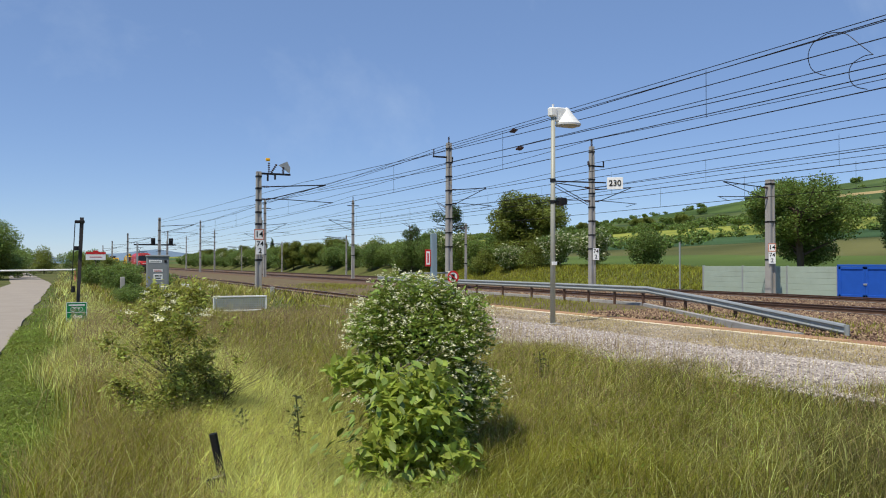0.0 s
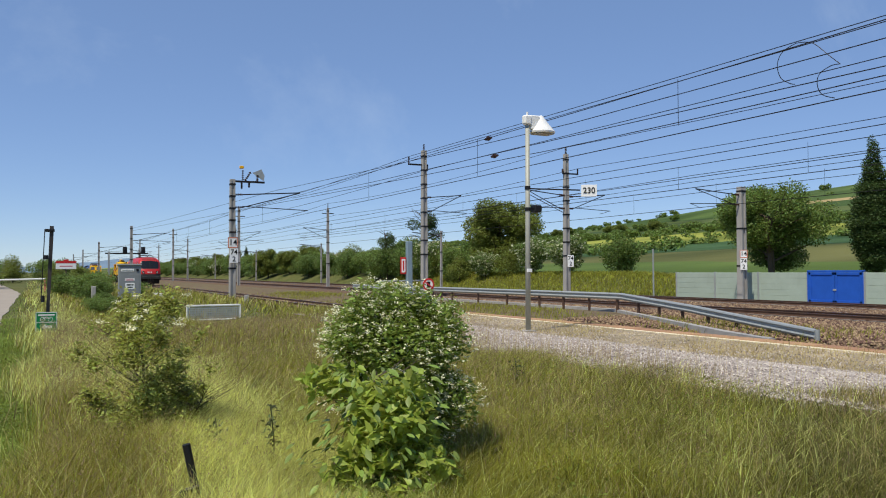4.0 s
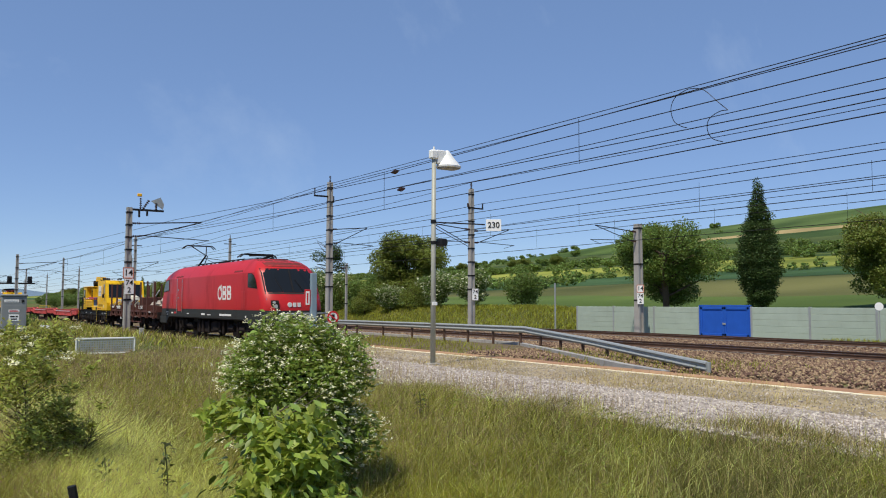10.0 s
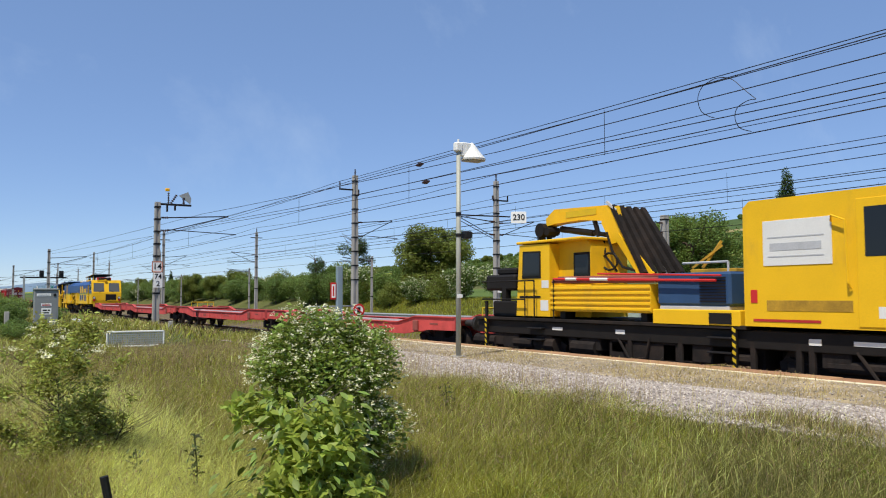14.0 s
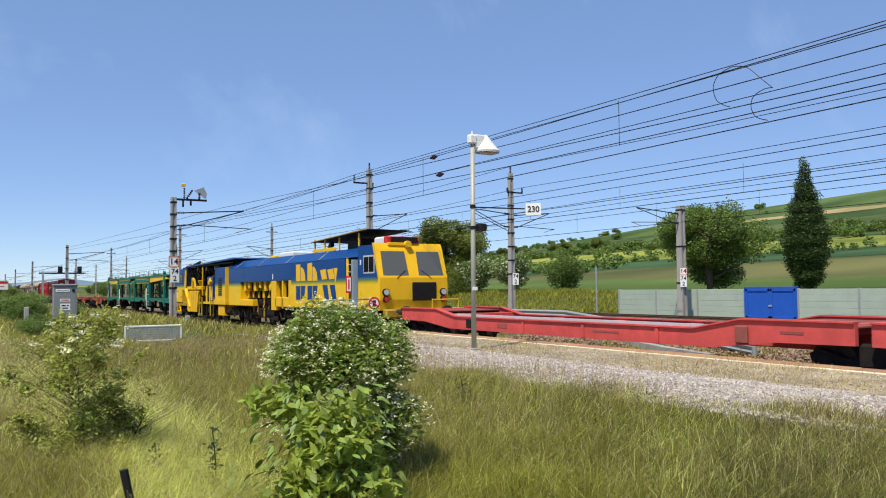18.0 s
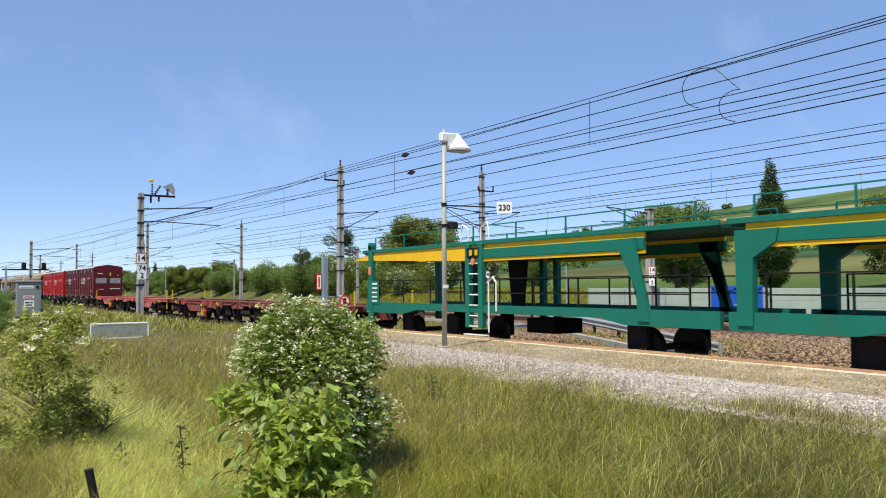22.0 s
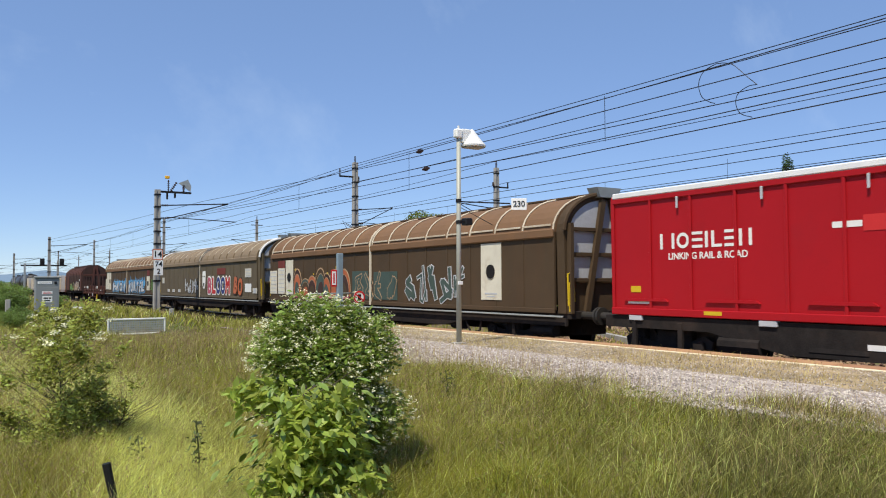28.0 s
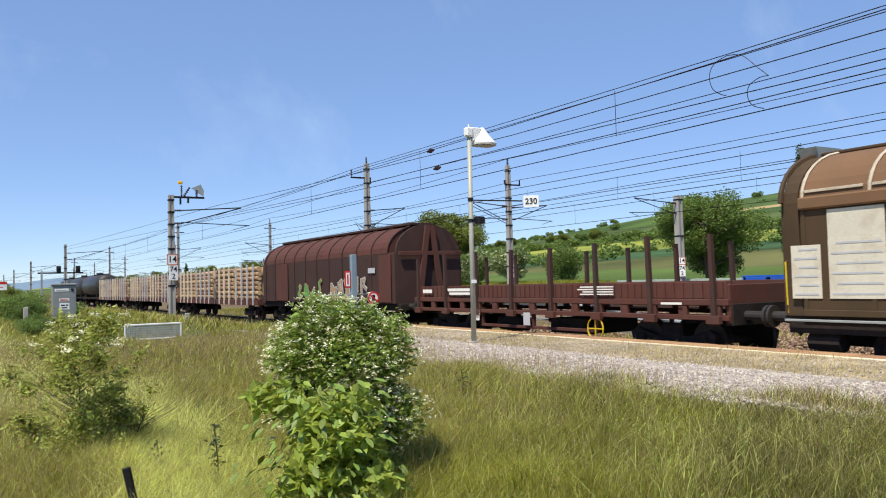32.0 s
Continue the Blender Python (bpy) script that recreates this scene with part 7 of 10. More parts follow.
def tamper():
    v = vehicle("tamping_machine", "long blue and yellow track tamping machine with open machinery bays", "tamping machine", 323.1)
    Y, B_, U = M["yellow"], M["tamp_blue"], M["under"]
    F = fade_material()
    X = -1.45
    # front cab
    cab = part("front_cab", Shell().along_x([(1.05, 1.12), (0.98, 1.5), (1.0, 2.32), (1.38, 3.4), (1.5, 3.6), (2.9, 3.6), (2.9, 1.12)], -1.45, 1.45), F, v)
    part("cab_face", Shell().along_x([(1.0, 1.1), (0.93, 1.5), (0.95, 2.33), (1.34, 3.42), (1.46, 3.66), (1.6, 3.66), (1.5, 3.4), (1.1, 2.3), (1.1, 1.1)], -1.47, 1.47), Y, cab, "yellow cab face")
    for sx in (-1, 1):
        x0, x1 = (-1.3, -0.22) if sx < 0 else (0.22, 1.3)
        part("windscreen", Shell().loft([[(x0, 0.97, 2.42), (x1, 0.97, 2.42), (x1, 1.0, 2.43), (x0, 1.0, 2.43)], [(x0 + 0.04, 1.29, 3.34), (x1 - 0.04, 1.29, 3.34), (x1 - 0.04, 1.33, 3.33), (x0 + 0.04, 1.33, 3.33)]]), GLASS_GREY, cab)
        part("wiper", Shell().rod((sx * 0.75, 0.93, 2.3), (sx * 0.35, 1.02, 2.6), 0.012, 5), M["cable"], cab)
        lampb = part("headlamp", Shell().rod((sx * 1.24, 0.84, 1.78), (sx * 1.24, 0.96, 1.78), 0.14, 16).rod((sx * 1.24, 0.84, 1.52), (sx * 1.24, 0.96, 1.52), 0.12, 16), M["cable"], cab)
        part("lamp_glass", Shell().rod((sx * 1.24, 0.82, 1.78), (sx * 1.24, 0.85, 1.78), 0.11, 16), LIGHT_GLASS, lampb)
        part("tail_glass", Shell().rod((sx * 1.24, 0.82, 1.52), (sx * 1.24, 0.85, 1.52), 0.09, 16), M["sign_red"], lampb)
    part("grille", Shell().box(-0.1, 0.95, 0.9, 0.95, 1.45, 2.15, 0.02), M["cable"], cab)
    part("bumper", Shell().box(-1.3, 1.3, 0.75, 1.1, 0.8, 1.15, 0.06), M["yellow_dirty"], cab)
    part("roof_lamp", Shell().rod((-0.1, 1.2, 3.62), (-0.1, 1.4, 3.62), 0.13, 14).box(-0.9, 0.0, 1.35, 1.5, 3.56, 3.68), Y, cab)
    w = plate(cab, "side_window", X, 1.42, 2.4, 2.5, 3.2, M["ink_silver"], 0.012, "framed side window", 0.01)
    plate(w, "pane", X - 0.012, 1.48, 1.9, 2.56, 3.14, GLASS, 0.006)
    plate(w, "pane", X - 0.012, 1.94, 2.34, 2.56, 3.14, GLASS, 0.006)
    plate(cab, "notice", X, 2.6, 2.72, 2.85, 3.05, M["panel_white"], 0.006)
    plate(cab, "notice", X, 2.6, 2.68, 1.65, 1.82, M["hazard"], 0.006)
    plate(cab, "red_label", X, 2.1, 2.35, 1.2, 1.28, M["sign_red"], 0.006)
    part("air_conditioner", Shell().box(-0.9, 0.5, 1.75, 2.6, 3.62, 3.93, 0.06), M["panel_white"], v)
    part("beacon_box", Shell().box(-0.9, 0.5, 1.45, 1.75, 3.64, 3.92, 0.02), M["sign_red"], v)
    part("light_panel", Shell().box(-0.75, 0.4, 1.38, 1.45, 3.68, 3.9, 0.01), M["cable"], v)
    clutter(v, 1.4, 34.5, 46, 5, M["shade_black"])
    # most bay parts are near-black, the recess's shade put into their colour
    K = M["shade_black"]
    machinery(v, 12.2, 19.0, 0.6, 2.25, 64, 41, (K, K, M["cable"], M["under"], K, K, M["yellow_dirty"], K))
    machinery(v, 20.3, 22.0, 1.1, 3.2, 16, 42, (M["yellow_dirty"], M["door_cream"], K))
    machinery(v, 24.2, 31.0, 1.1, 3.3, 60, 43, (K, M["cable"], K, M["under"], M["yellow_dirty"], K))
    # added black boxes in place of the shade deep inside the bays
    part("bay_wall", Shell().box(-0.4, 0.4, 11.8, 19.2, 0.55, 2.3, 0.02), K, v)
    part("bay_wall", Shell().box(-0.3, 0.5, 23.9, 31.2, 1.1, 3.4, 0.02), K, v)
    # entry
    part("entry_wall", Shell().box(-0.7, 0.7, 2.9, 4.15, 1.1, 3.5, 0.02), M["cable"], v)
    part("entry_pipe", Shell().rod((-1.4, 4.05, 1.2), (-1.4, 4.05, 3.2), 0.04).rod((-1.4, 3.95, 1.2), (-1.4, 3.95, 3.2), 0.04).rod((-1.35, 3.4, 1.2), (-1.35, 3.4, 2.7), 0.04), Y, v)
    part("entry_panel", Shell().box(-1.2, -1.1, 3.0, 3.25, 1.2, 3.3, 0.02), Y, v)
    for k in range(3):
        part("step", Shell().box(-1.42, -1.1, 3.1, 4.0, 0.35 + k * 0.28, 0.4 + k * 0.28), M["wire"], v)
    part("entry_rung", Shell().rod((-1.4, 3.6, 2.0), (-1.4, 4.0, 2.0), 0.02).rod((-1.4, 3.6, 2.6), (-1.4, 4.0, 2.6), 0.02).rod((-1.4, 3.6, 2.9), (-1.4, 4.0, 2.9), 0.02), M["ink_silver"], v)
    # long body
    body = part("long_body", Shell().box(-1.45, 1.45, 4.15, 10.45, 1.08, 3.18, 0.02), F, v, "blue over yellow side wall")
    part("upper_wall", Shell().box(-1.45, 1.45, 10.45, 20.9, 2.35, 3.18, 0.02), B_, v)
    part("roof_bevel", Shell().along_y([(-1.45, 3.18), (1.45, 3.18), (0.95, 3.58), (-0.95, 3.58)], 2.9, 20.9), B_, v)
    for y in (7.0, 11.2, 15.4, 19.4):
        part("roof_seam", Shell().bar((-1.46, y, 3.19), (-0.95, y, 3.595), 0.035, 0.014), M["ink_silver"], v)
    part("lower_panel", Shell().box(-1.45, 1.3, 10.45, 12.7, 1.08, 1.55, 0.02), Y, v)
    part("panel_frame", Shell().box(-1.45, -1.25, 10.45, 10.8, 1.5, 2.36).box(-1.45, -1.25, 11.6, 11.75, 1.0, 2.36).box(-1.45, -1.2, 12.6, 13.3, 0.9, 2.36), Y, v)
    part("bay_window", Shell().box(-1.2, -1.15, 10.8, 12.6, 1.5, 2.36, 0), GLASS, v)
    part("rear_panel", Shell().box(-1.45, 1.3, 18.6, 20.9, 1.05, 2.4, 0.02), F, v)
    part("rear_panel_foot", Shell().box(-1.45, 1.3, 16.4, 18.6, 1.05, 1.4, 0.03), Y, v)
    part("inner_wall", Shell().box(0.9, 1.2, 10.4, 20.8, 0.9, 2.4, 0), M["cable"], v)
    part("inner_floor", Shell().box(-0.8, 1.0, 4.2, 33.0, 0.85, 1.08, 0.02), U, v)
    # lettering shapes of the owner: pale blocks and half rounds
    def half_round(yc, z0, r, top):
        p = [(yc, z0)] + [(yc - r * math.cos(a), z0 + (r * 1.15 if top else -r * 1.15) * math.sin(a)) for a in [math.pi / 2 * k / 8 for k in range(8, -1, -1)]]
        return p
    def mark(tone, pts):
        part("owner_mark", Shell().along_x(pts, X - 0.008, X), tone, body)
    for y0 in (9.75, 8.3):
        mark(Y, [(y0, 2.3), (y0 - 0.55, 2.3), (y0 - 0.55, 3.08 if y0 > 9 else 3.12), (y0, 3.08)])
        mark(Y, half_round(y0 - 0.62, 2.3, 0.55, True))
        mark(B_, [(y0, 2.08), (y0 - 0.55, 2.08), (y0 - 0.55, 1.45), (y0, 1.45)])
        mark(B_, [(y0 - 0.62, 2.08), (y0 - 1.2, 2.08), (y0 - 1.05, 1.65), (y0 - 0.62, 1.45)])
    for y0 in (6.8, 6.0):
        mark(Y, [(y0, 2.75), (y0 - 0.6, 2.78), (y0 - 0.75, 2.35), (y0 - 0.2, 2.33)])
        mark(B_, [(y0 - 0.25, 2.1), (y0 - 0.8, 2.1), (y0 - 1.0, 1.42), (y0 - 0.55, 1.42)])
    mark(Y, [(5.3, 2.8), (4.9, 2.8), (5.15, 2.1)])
    plate(body, "arrow_label", X, 4.2, 4.5, 1.15, 1.25, M["panel_white"], 0.006)
    plate(v, "notice", X, 13.0, 13.12, 2.45, 2.7, M["panel_white"], 0.008)
    # machinery in the bays
    for k, y in enumerate((13.6, 14.5, 15.3, 16.2, 17.2, 18.0)):
        part("hanging_actuator", Shell().box(-1.35, -0.9, y, y + 0.28, 2.0 - 0.15 * (k % 2), 2.4, 0.03).rod((-1.1, y + 0.14, 1.5), (-1.1, y + 0.14, 2.1), 0.09, 8), Y, v)
    for k in range(6):
        y = 14.2 + k * 0.55
        part("tamping_tine", Shell().bar((-0.95, y, 1.5), (-1.02, y + 0.16 * (-1) ** k, 0.5), 0.09, 0.12).box(-1.12, -0.92, y + 0.16 * (-1) ** k - 0.1, y + 0.16 * (-1) ** k + 0.1, 0.42, 0.56, 0.02), M["yellow_dirty"], v)
    for y in (14.9, 16.6):  # round flanges and rams of the unit
        part("flywheel", Shell().rod((-1.12, y, 1.15), (-0.9, y, 1.15), 0.42, 22).rod((-1.16, y, 1.15), (-1.1, y, 1.15), 0.14, 14), M["under"], v)
        part("ram", Shell().rod((-1.1, y - 0.35, 2.3), (-1.1, y - 0.1, 1.3), 0.06, 10).rod((-1.1, y - 0.35, 2.3), (-1.1, y - 0.25, 1.85), 0.1, 10), M["under"], v)
        part("wedge_plate", flat_shape([(y - 0.45, 1.1), (y - 0.15, 0.75), (y + 0.1, 0.5), (y - 0.35, 0.55)], -1.14, 0.05), M["yellow_dirty"], v)
        part("wedge_plate", flat_shape([(y + 0.5, 1.1), (y + 0.2, 0.75), (y + 0.05, 0.5), (y + 0.42, 0.55)], -1.14, 0.05), M["yellow_dirty"], v)
    part("tamping_unit", Shell().box(-0.9, 0.9, 14.0, 17.4, 1.3, 2.2, 0.06).rod((-1.05, 15.0, 1.6), (-1.05, 15.0, 2.3), 0.16, 10).rod((-1.05, 16.5, 1.5), (-1.05, 16.5, 2.3), 0.16, 10), K, v)
    part("lining_unit", Shell().bar((-1.2, 13.2, 1.0), (-1.2, 13.7, 0.35), 0.2, 0.4).bar((-1.2, 13.0, 2.2), (-1.25, 13.15, 1.0), 0.18, 0.3).box(-1.3, -0.9, 12.9, 13.9, 0.35, 0.6, 0.04), M["under"], v)
    part("hydraulic_hose", Shell().pipe([(-1.2, 14.0, 2.3), (-1.3, 14.4, 1.6), (-1.2, 14.9, 1.2), (-1.25, 15.3, 0.8)], 0.03).pipe([(-1.2, 17.2, 2.3), (-1.3, 16.9, 1.5), (-1.25, 16.4, 0.9)], 0.03).pipe([(-1.15, 15.6, 2.3), (-1.35, 15.9, 1.7), (-1.2, 16.0, 1.0)], 0.03), M["cable"], v)
    part("work_lamp", Shell().bar((-1.3, 13.5, 2.15), (-1.3, 13.75, 1.95), 0.2, 0.3), Y, v)
    part("fuel_tank", Shell().rod((-0.9, 6.6, 0.72), (-0.9, 8.0, 0.72), 0.3, 14), M["yellow_dirty"], v)
    part("floor_box", Shell().box(-1.3, 1.2, 9.4, 10.3, 0.45, 1.0, 0.03), M["yellow_dirty"], v)
    # walkway canopy over the body
    cn = part("roof_canopy", Shell().along_x([(2.9, 4.28), (3.2, 4.32), (8.9, 4.1), (8.9, 4.06), (3.2, 4.24)], -1.0, 0.9), M["cable"], v)
    part("canopy_rim", Shell().along_x([(2.9, 4.28), (3.2, 4.32), (8.9, 4.1), (8.9, 4.07), (3.2, 4.28)], -1.03, -1.0), M["yellow_dirty"], cn)
    for y in (4.0, 6.0, 7.6, 8.8):
        part("canopy_post", Shell().box(-0.92, -0.86, y - 0.03, y + 0.03, 3.56, 4.2, 0), Y, cn)
    part("canopy_gear", Shell().box(-0.7, 0.6, 4.2, 5.6, 3.58, 4.0, 0.05).bar((-0.8, 7.3, 3.7), (-0.8, 7.0, 3.95), 0.15, 0.2), M["cable"], v)
    part("roof_rail_board", Shell().box(-0.9, -0.86, 6.4, 9.0, 3.6, 3.75), Y, v)
    part("roof_unit", Shell().box(-0.6, 0.6, 12.6, 14.6, 3.58, 3.85, 0.06), M["panel_white"], v)
    part("roof_unit", Shell().box(-0.6, 0.6, 15.4, 16.0, 3.58, 3.75, 0.05), Y, v)
    # satellite and engine cabinet
    part("gangway_wall", Shell().box(-0.9, 0.9, 20.9, 21.6, 1.0, 3.4, 0.02), M["yellow_dirty"], v)
    for k in range(4):
        part("gangway_pipe", Shell().rod((-1.3 + 0.05 * k, 20.98 + 0.15 * k, 1.0), (-1.3 + 0.05 * k, 20.98 + 0.15 * k, 3.2), 0.03), Y if k % 3 == 0 else K, v)
    for y, z0, z1 in ((21.05, 1.3, 3.0), (21.35, 1.5, 3.1)):
        part("filter_can", Shell().rod((-1.05, y, z0), (-1.05, y, z1), 0.13, 14).rod((-1.05, y, (z0 + z1) / 2), (-1.05, y, (z0 + z1) / 2 + 0.05), 0.15, 14), M["door_cream"], v)
    eb = part("engine_cabinet", Shell().box(-1.45, 1.3, 21.6, 23.9, 1.35, 3.3, 0.02), F, v)
    part("cabinet_end", Shell().box(-1.46, 1.3, 21.55, 21.62, 1.3, 3.28, 0), Y, eb)
    lv = Shell()
    for k in range(10):
        lv.box(-1.475, -1.45, 22.3, 23.1, 1.62 + k * 0.11, 1.67 + k * 0.11, 0)
    part("louvre", lv, M["cable"], eb)
    part("cabinet_foot", Shell().box(-1.48, 1.3, 21.5, 24.2, 1.05, 1.35, 0.02), Y, v)
    part("tool_box", Shell().box(-1.4, -0.6, 22.0, 23.3, 0.4, 1.0, 0.02), Y, v)
    rf = part("work_canopy", Shell().along_x([(19.6, 3.74), (20.2, 3.82), (31.6, 3.62), (31.6, 3.55), (20.2, 3.72)], -1.4, 1.4), B_, v)
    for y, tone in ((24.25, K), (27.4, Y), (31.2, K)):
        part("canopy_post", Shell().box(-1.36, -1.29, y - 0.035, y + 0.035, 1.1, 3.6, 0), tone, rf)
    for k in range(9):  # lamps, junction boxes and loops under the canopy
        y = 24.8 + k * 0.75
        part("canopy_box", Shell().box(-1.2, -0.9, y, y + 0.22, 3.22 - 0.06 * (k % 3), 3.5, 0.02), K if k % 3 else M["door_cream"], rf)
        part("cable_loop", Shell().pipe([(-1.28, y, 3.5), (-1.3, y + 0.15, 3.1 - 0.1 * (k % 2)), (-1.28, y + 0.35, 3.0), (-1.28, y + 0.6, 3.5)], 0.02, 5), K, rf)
    part("canopy_frame", Shell().box(-1.38, -1.32, 20.4, 31.6, 3.5, 3.58, 0), M["shade_black"], rf)
    part("back_wall", Shell().box(0.7, 1.0, 24.2, 31.6, 1.0, 3.5, 0), M["deck_blue"], v)
    part("seat_cabin", Shell().box(-0.6, 0.6, 24.4, 25.6, 1.2, 3.0, 0.05), M["cable"], v)
    part("console", Shell().along_x([(25.0, 1.4), (25.3, 2.2), (26.9, 2.2), (27.3, 1.5), (27.0, 1.2), (25.0, 1.2)], -1.2, -0.2), Y, v)
    part("console_arch", Shell().box(-1.3, -1.1, 24.9, 25.05, 1.2, 2.75).box(-1.3, -1.1, 26.2, 26.35, 1.0, 2.75).box(-1.3, -1.1, 24.9, 26.35, 2.6, 2.8), B_, v)
    part("arch_bracket", Shell().bar((-1.3, 25.4, 2.6), (-1.3, 25.7, 2.35), 0.2, 0.28), Y, v)
    part("yellow_rail", Shell().box(-1.36, -1.25, 24.2, 31.4, 1.05, 1.2).box(-1.3, -1.2, 26.2, 26.5, 1.2, 2.2), Y, v)
    for y in (24.4, 27.2):
        for k in range(4):
            part("step", Shell().box(-1.42, -1.1, y, y + 0.65, 0.3 + k * 0.32, 0.34 + k * 0.32), M["cable"], v)
        for yp in (y - 0.06, y + 0.65):
            part("step_post", Shell().box(-1.44, -1.38, yp, yp + 0.06, 0.3, 1.5), M["hazard"], v)
    arm = Shell()
    for k in range(3):
        arm.bar((-1.2 - 0.05 * k, 28.7 + k * 0.35, 2.0), (-1.3, 28.9 + k * 0.4, 0.9), 0.14, 0.35)
    arm.bar((-1.25, 30.4, 1.9), (-1.3, 30.0, 0.6), 0.18, 0.45).bar((-1.2, 28.5, 1.6), (-1.2, 30.6, 1.7), 0.15, 0.3).bar((-1.1, 29.2, 1.7), (-1.1, 29.0, 2.6), 0.2, 0.25).box(-1.35, -1.0, 28.7, 30.1, 0.75, 1.3, 0.08)
    part("plough_arm", arm, Y, v)
    part("cross_beam", Shell().box(-1.42, -1.2, 27.5, 31.3, 1.98, 2.2, 0.03), Y, v)
    for k, (y0, a0) in enumerate(((28.0, 0.5), (28.6, 0.25), (29.2, -0.05), (29.8, -0.3), (30.5, -0.5))):
        part("shield_plate", Shell().along_x([(y0 - 0.25, 1.85), (y0 + 0.22, 1.9), (y0 + 0.3 + a0 * 0.8, 0.55), (y0 - 0.2 + a0 * 0.8, 0.5)], -1.5 - 0.02 * k, -1.44 - 0.02 * k), Y, v)
    part("long_ram", Shell().rod((-1.56, 30.9, 2.0), (-1.56, 29.7, 0.8), 0.09, 12).rod((-1.56, 30.9, 2.0), (-1.56, 30.3, 1.4), 0.13, 12), Y, v)
    part("knee_arm", Shell().bar((-1.5, 29.4, 2.1), (-1.5, 29.3, 2.75), 0.1, 0.18).bar((-1.5, 29.3, 2.72), (-1.5, 28.8, 2.6), 0.1, 0.16).bar((-1.5, 28.8, 2.62), (-1.5, 28.6, 2.1), 0.1, 0.12), Y, v)
    part("ladder_well", Shell().box(-1.4, -0.9, 27.05, 27.5, 0.35, 1.6, 0.02), M["shade_black"], v)
    for k in range(3):
        part("cable_loop", Shell().pipe([(-1.3, 28.0 + k, 3.3), (-1.36, 28.2 + k, 2.6), (-1.3, 28.5 + k, 2.25), (-1.25, 28.9 + k, 2.35)], 0.024, 6), M["cable"], v)
    part("deck_machinery", Shell().box(-1.1, 0.8, 27.9, 31.4, 1.1, 1.9, 0.05).rod((-1.0, 28.2, 2.1), (-1.0, 30.8, 2.1), 0.12, 10), M["yellow_dirty"], v)
    part("hydraulic_hose", Shell().pipe([(-1.2, 28.4, 3.4), (-1.35, 28.6, 2.6), (-1.2, 29.0, 2.2)], 0.025).pipe([(-1.2, 30.8, 3.4), (-1.4, 31.0, 2.5), (-1.2, 30.4, 2.0)], 0.025).pipe([(-1.1, 26.8, 3.4), (-1.3, 27.0, 2.7), (-1.1, 27.2, 2.0)], 0.025), M["cable"], v)
    # rear cab
    rc = part("rear_cab", Shell().along_x([(31.6, 2.0), (31.4, 3.4), (31.6, 3.5), (35.2, 3.35), (35.55, 3.1), (35.7, 1.12), (32.6, 1.12), (32.5, 2.0)], -1.45, 1.45), F, v)
    part("cab_corner", Shell().along_x([(31.55, 2.02), (31.35, 3.35), (31.7, 3.35), (31.95, 2.02)], -1.465, -1.4), Y, rc)
    w = plate(rc, "side_window", X, 34.3, 35.3, 2.45, 3.1, M["ink_silver"], 0.012, "framed side window", 0.01)
    plate(w, "pane", X - 0.012, 34.36, 34.8, 2.5, 3.05, GLASS, 0.006)
    plate(w, "pane", X - 0.012, 34.84, 35.24, 2.5, 3.05, GLASS, 0.006)
    w = plate(rc, "side_window", X, 32.4, 33.2, 2.42, 3.12, M["cable"], 0.012, "", 0.01)
    plate(w, "pane", X - 0.012, 32.45, 33.15, 2.47, 3.07, GLASS_GREY, 0.006)
    bars(rc, X, [(33.8, 35.0, 1.9, 0.05)], M["ink_black"])
    plate(rc, "notice", X, 34.0, 34.25, 1.4, 1.8, M["panel_white"], 0.006)
    plate(rc, "vent", X, 34.6, 34.9, 1.3, 1.55, M["cable"], 0.01)
    part("no_entry_disc", Shell().rod((X, 32.9, 1.45), (X - 0.008, 32.9, 1.45), 0.1, 16), M["sign_red"], rc)
    part("cab_sill", Shell().box(-1.4, 1.4, 31.5, 35.8, 0.85, 1.12, 0.03), M["yellow_dirty"], v)
    part("jack", Shell().bar((-1.35, 33.6, 0.9), (-1.35, 33.4, 0.4), 0.1, 0.14).bar((-1.35, 34.2, 0.9), (-1.35, 34.4, 0.4), 0.1, 0.14).box(-1.4, -1.3, 33.3, 34.5, 0.4, 0.5), Y, v)
    part("exhaust_pipe", Shell().pipe([(-0.6, 31.0, 3.9), (-0.6, 33.0, 3.7), (-0.6, 35.8, 3.55)], 0.1, 8), M["wagon_dark"], v)
    part("beacon", Shell().rod((-0.5, 34.2, 3.4), (-0.5, 34.2, 3.85), 0.14, 12), M["sign_orange"], v)
    part("rear_ladder", Shell().rod((-1.3, 35.85, 0.4), (-1.3, 35.85, 3.2), 0.03).rod((-0.8, 35.85, 0.4), (-0.8, 35.85, 3.2), 0.03), Y, v)
    for y in (3.6, 9.0, 18.6, 24.6, 32.6):
        bogie(v, y, 0.85)
    buffers(v, 36.0)


tamper()


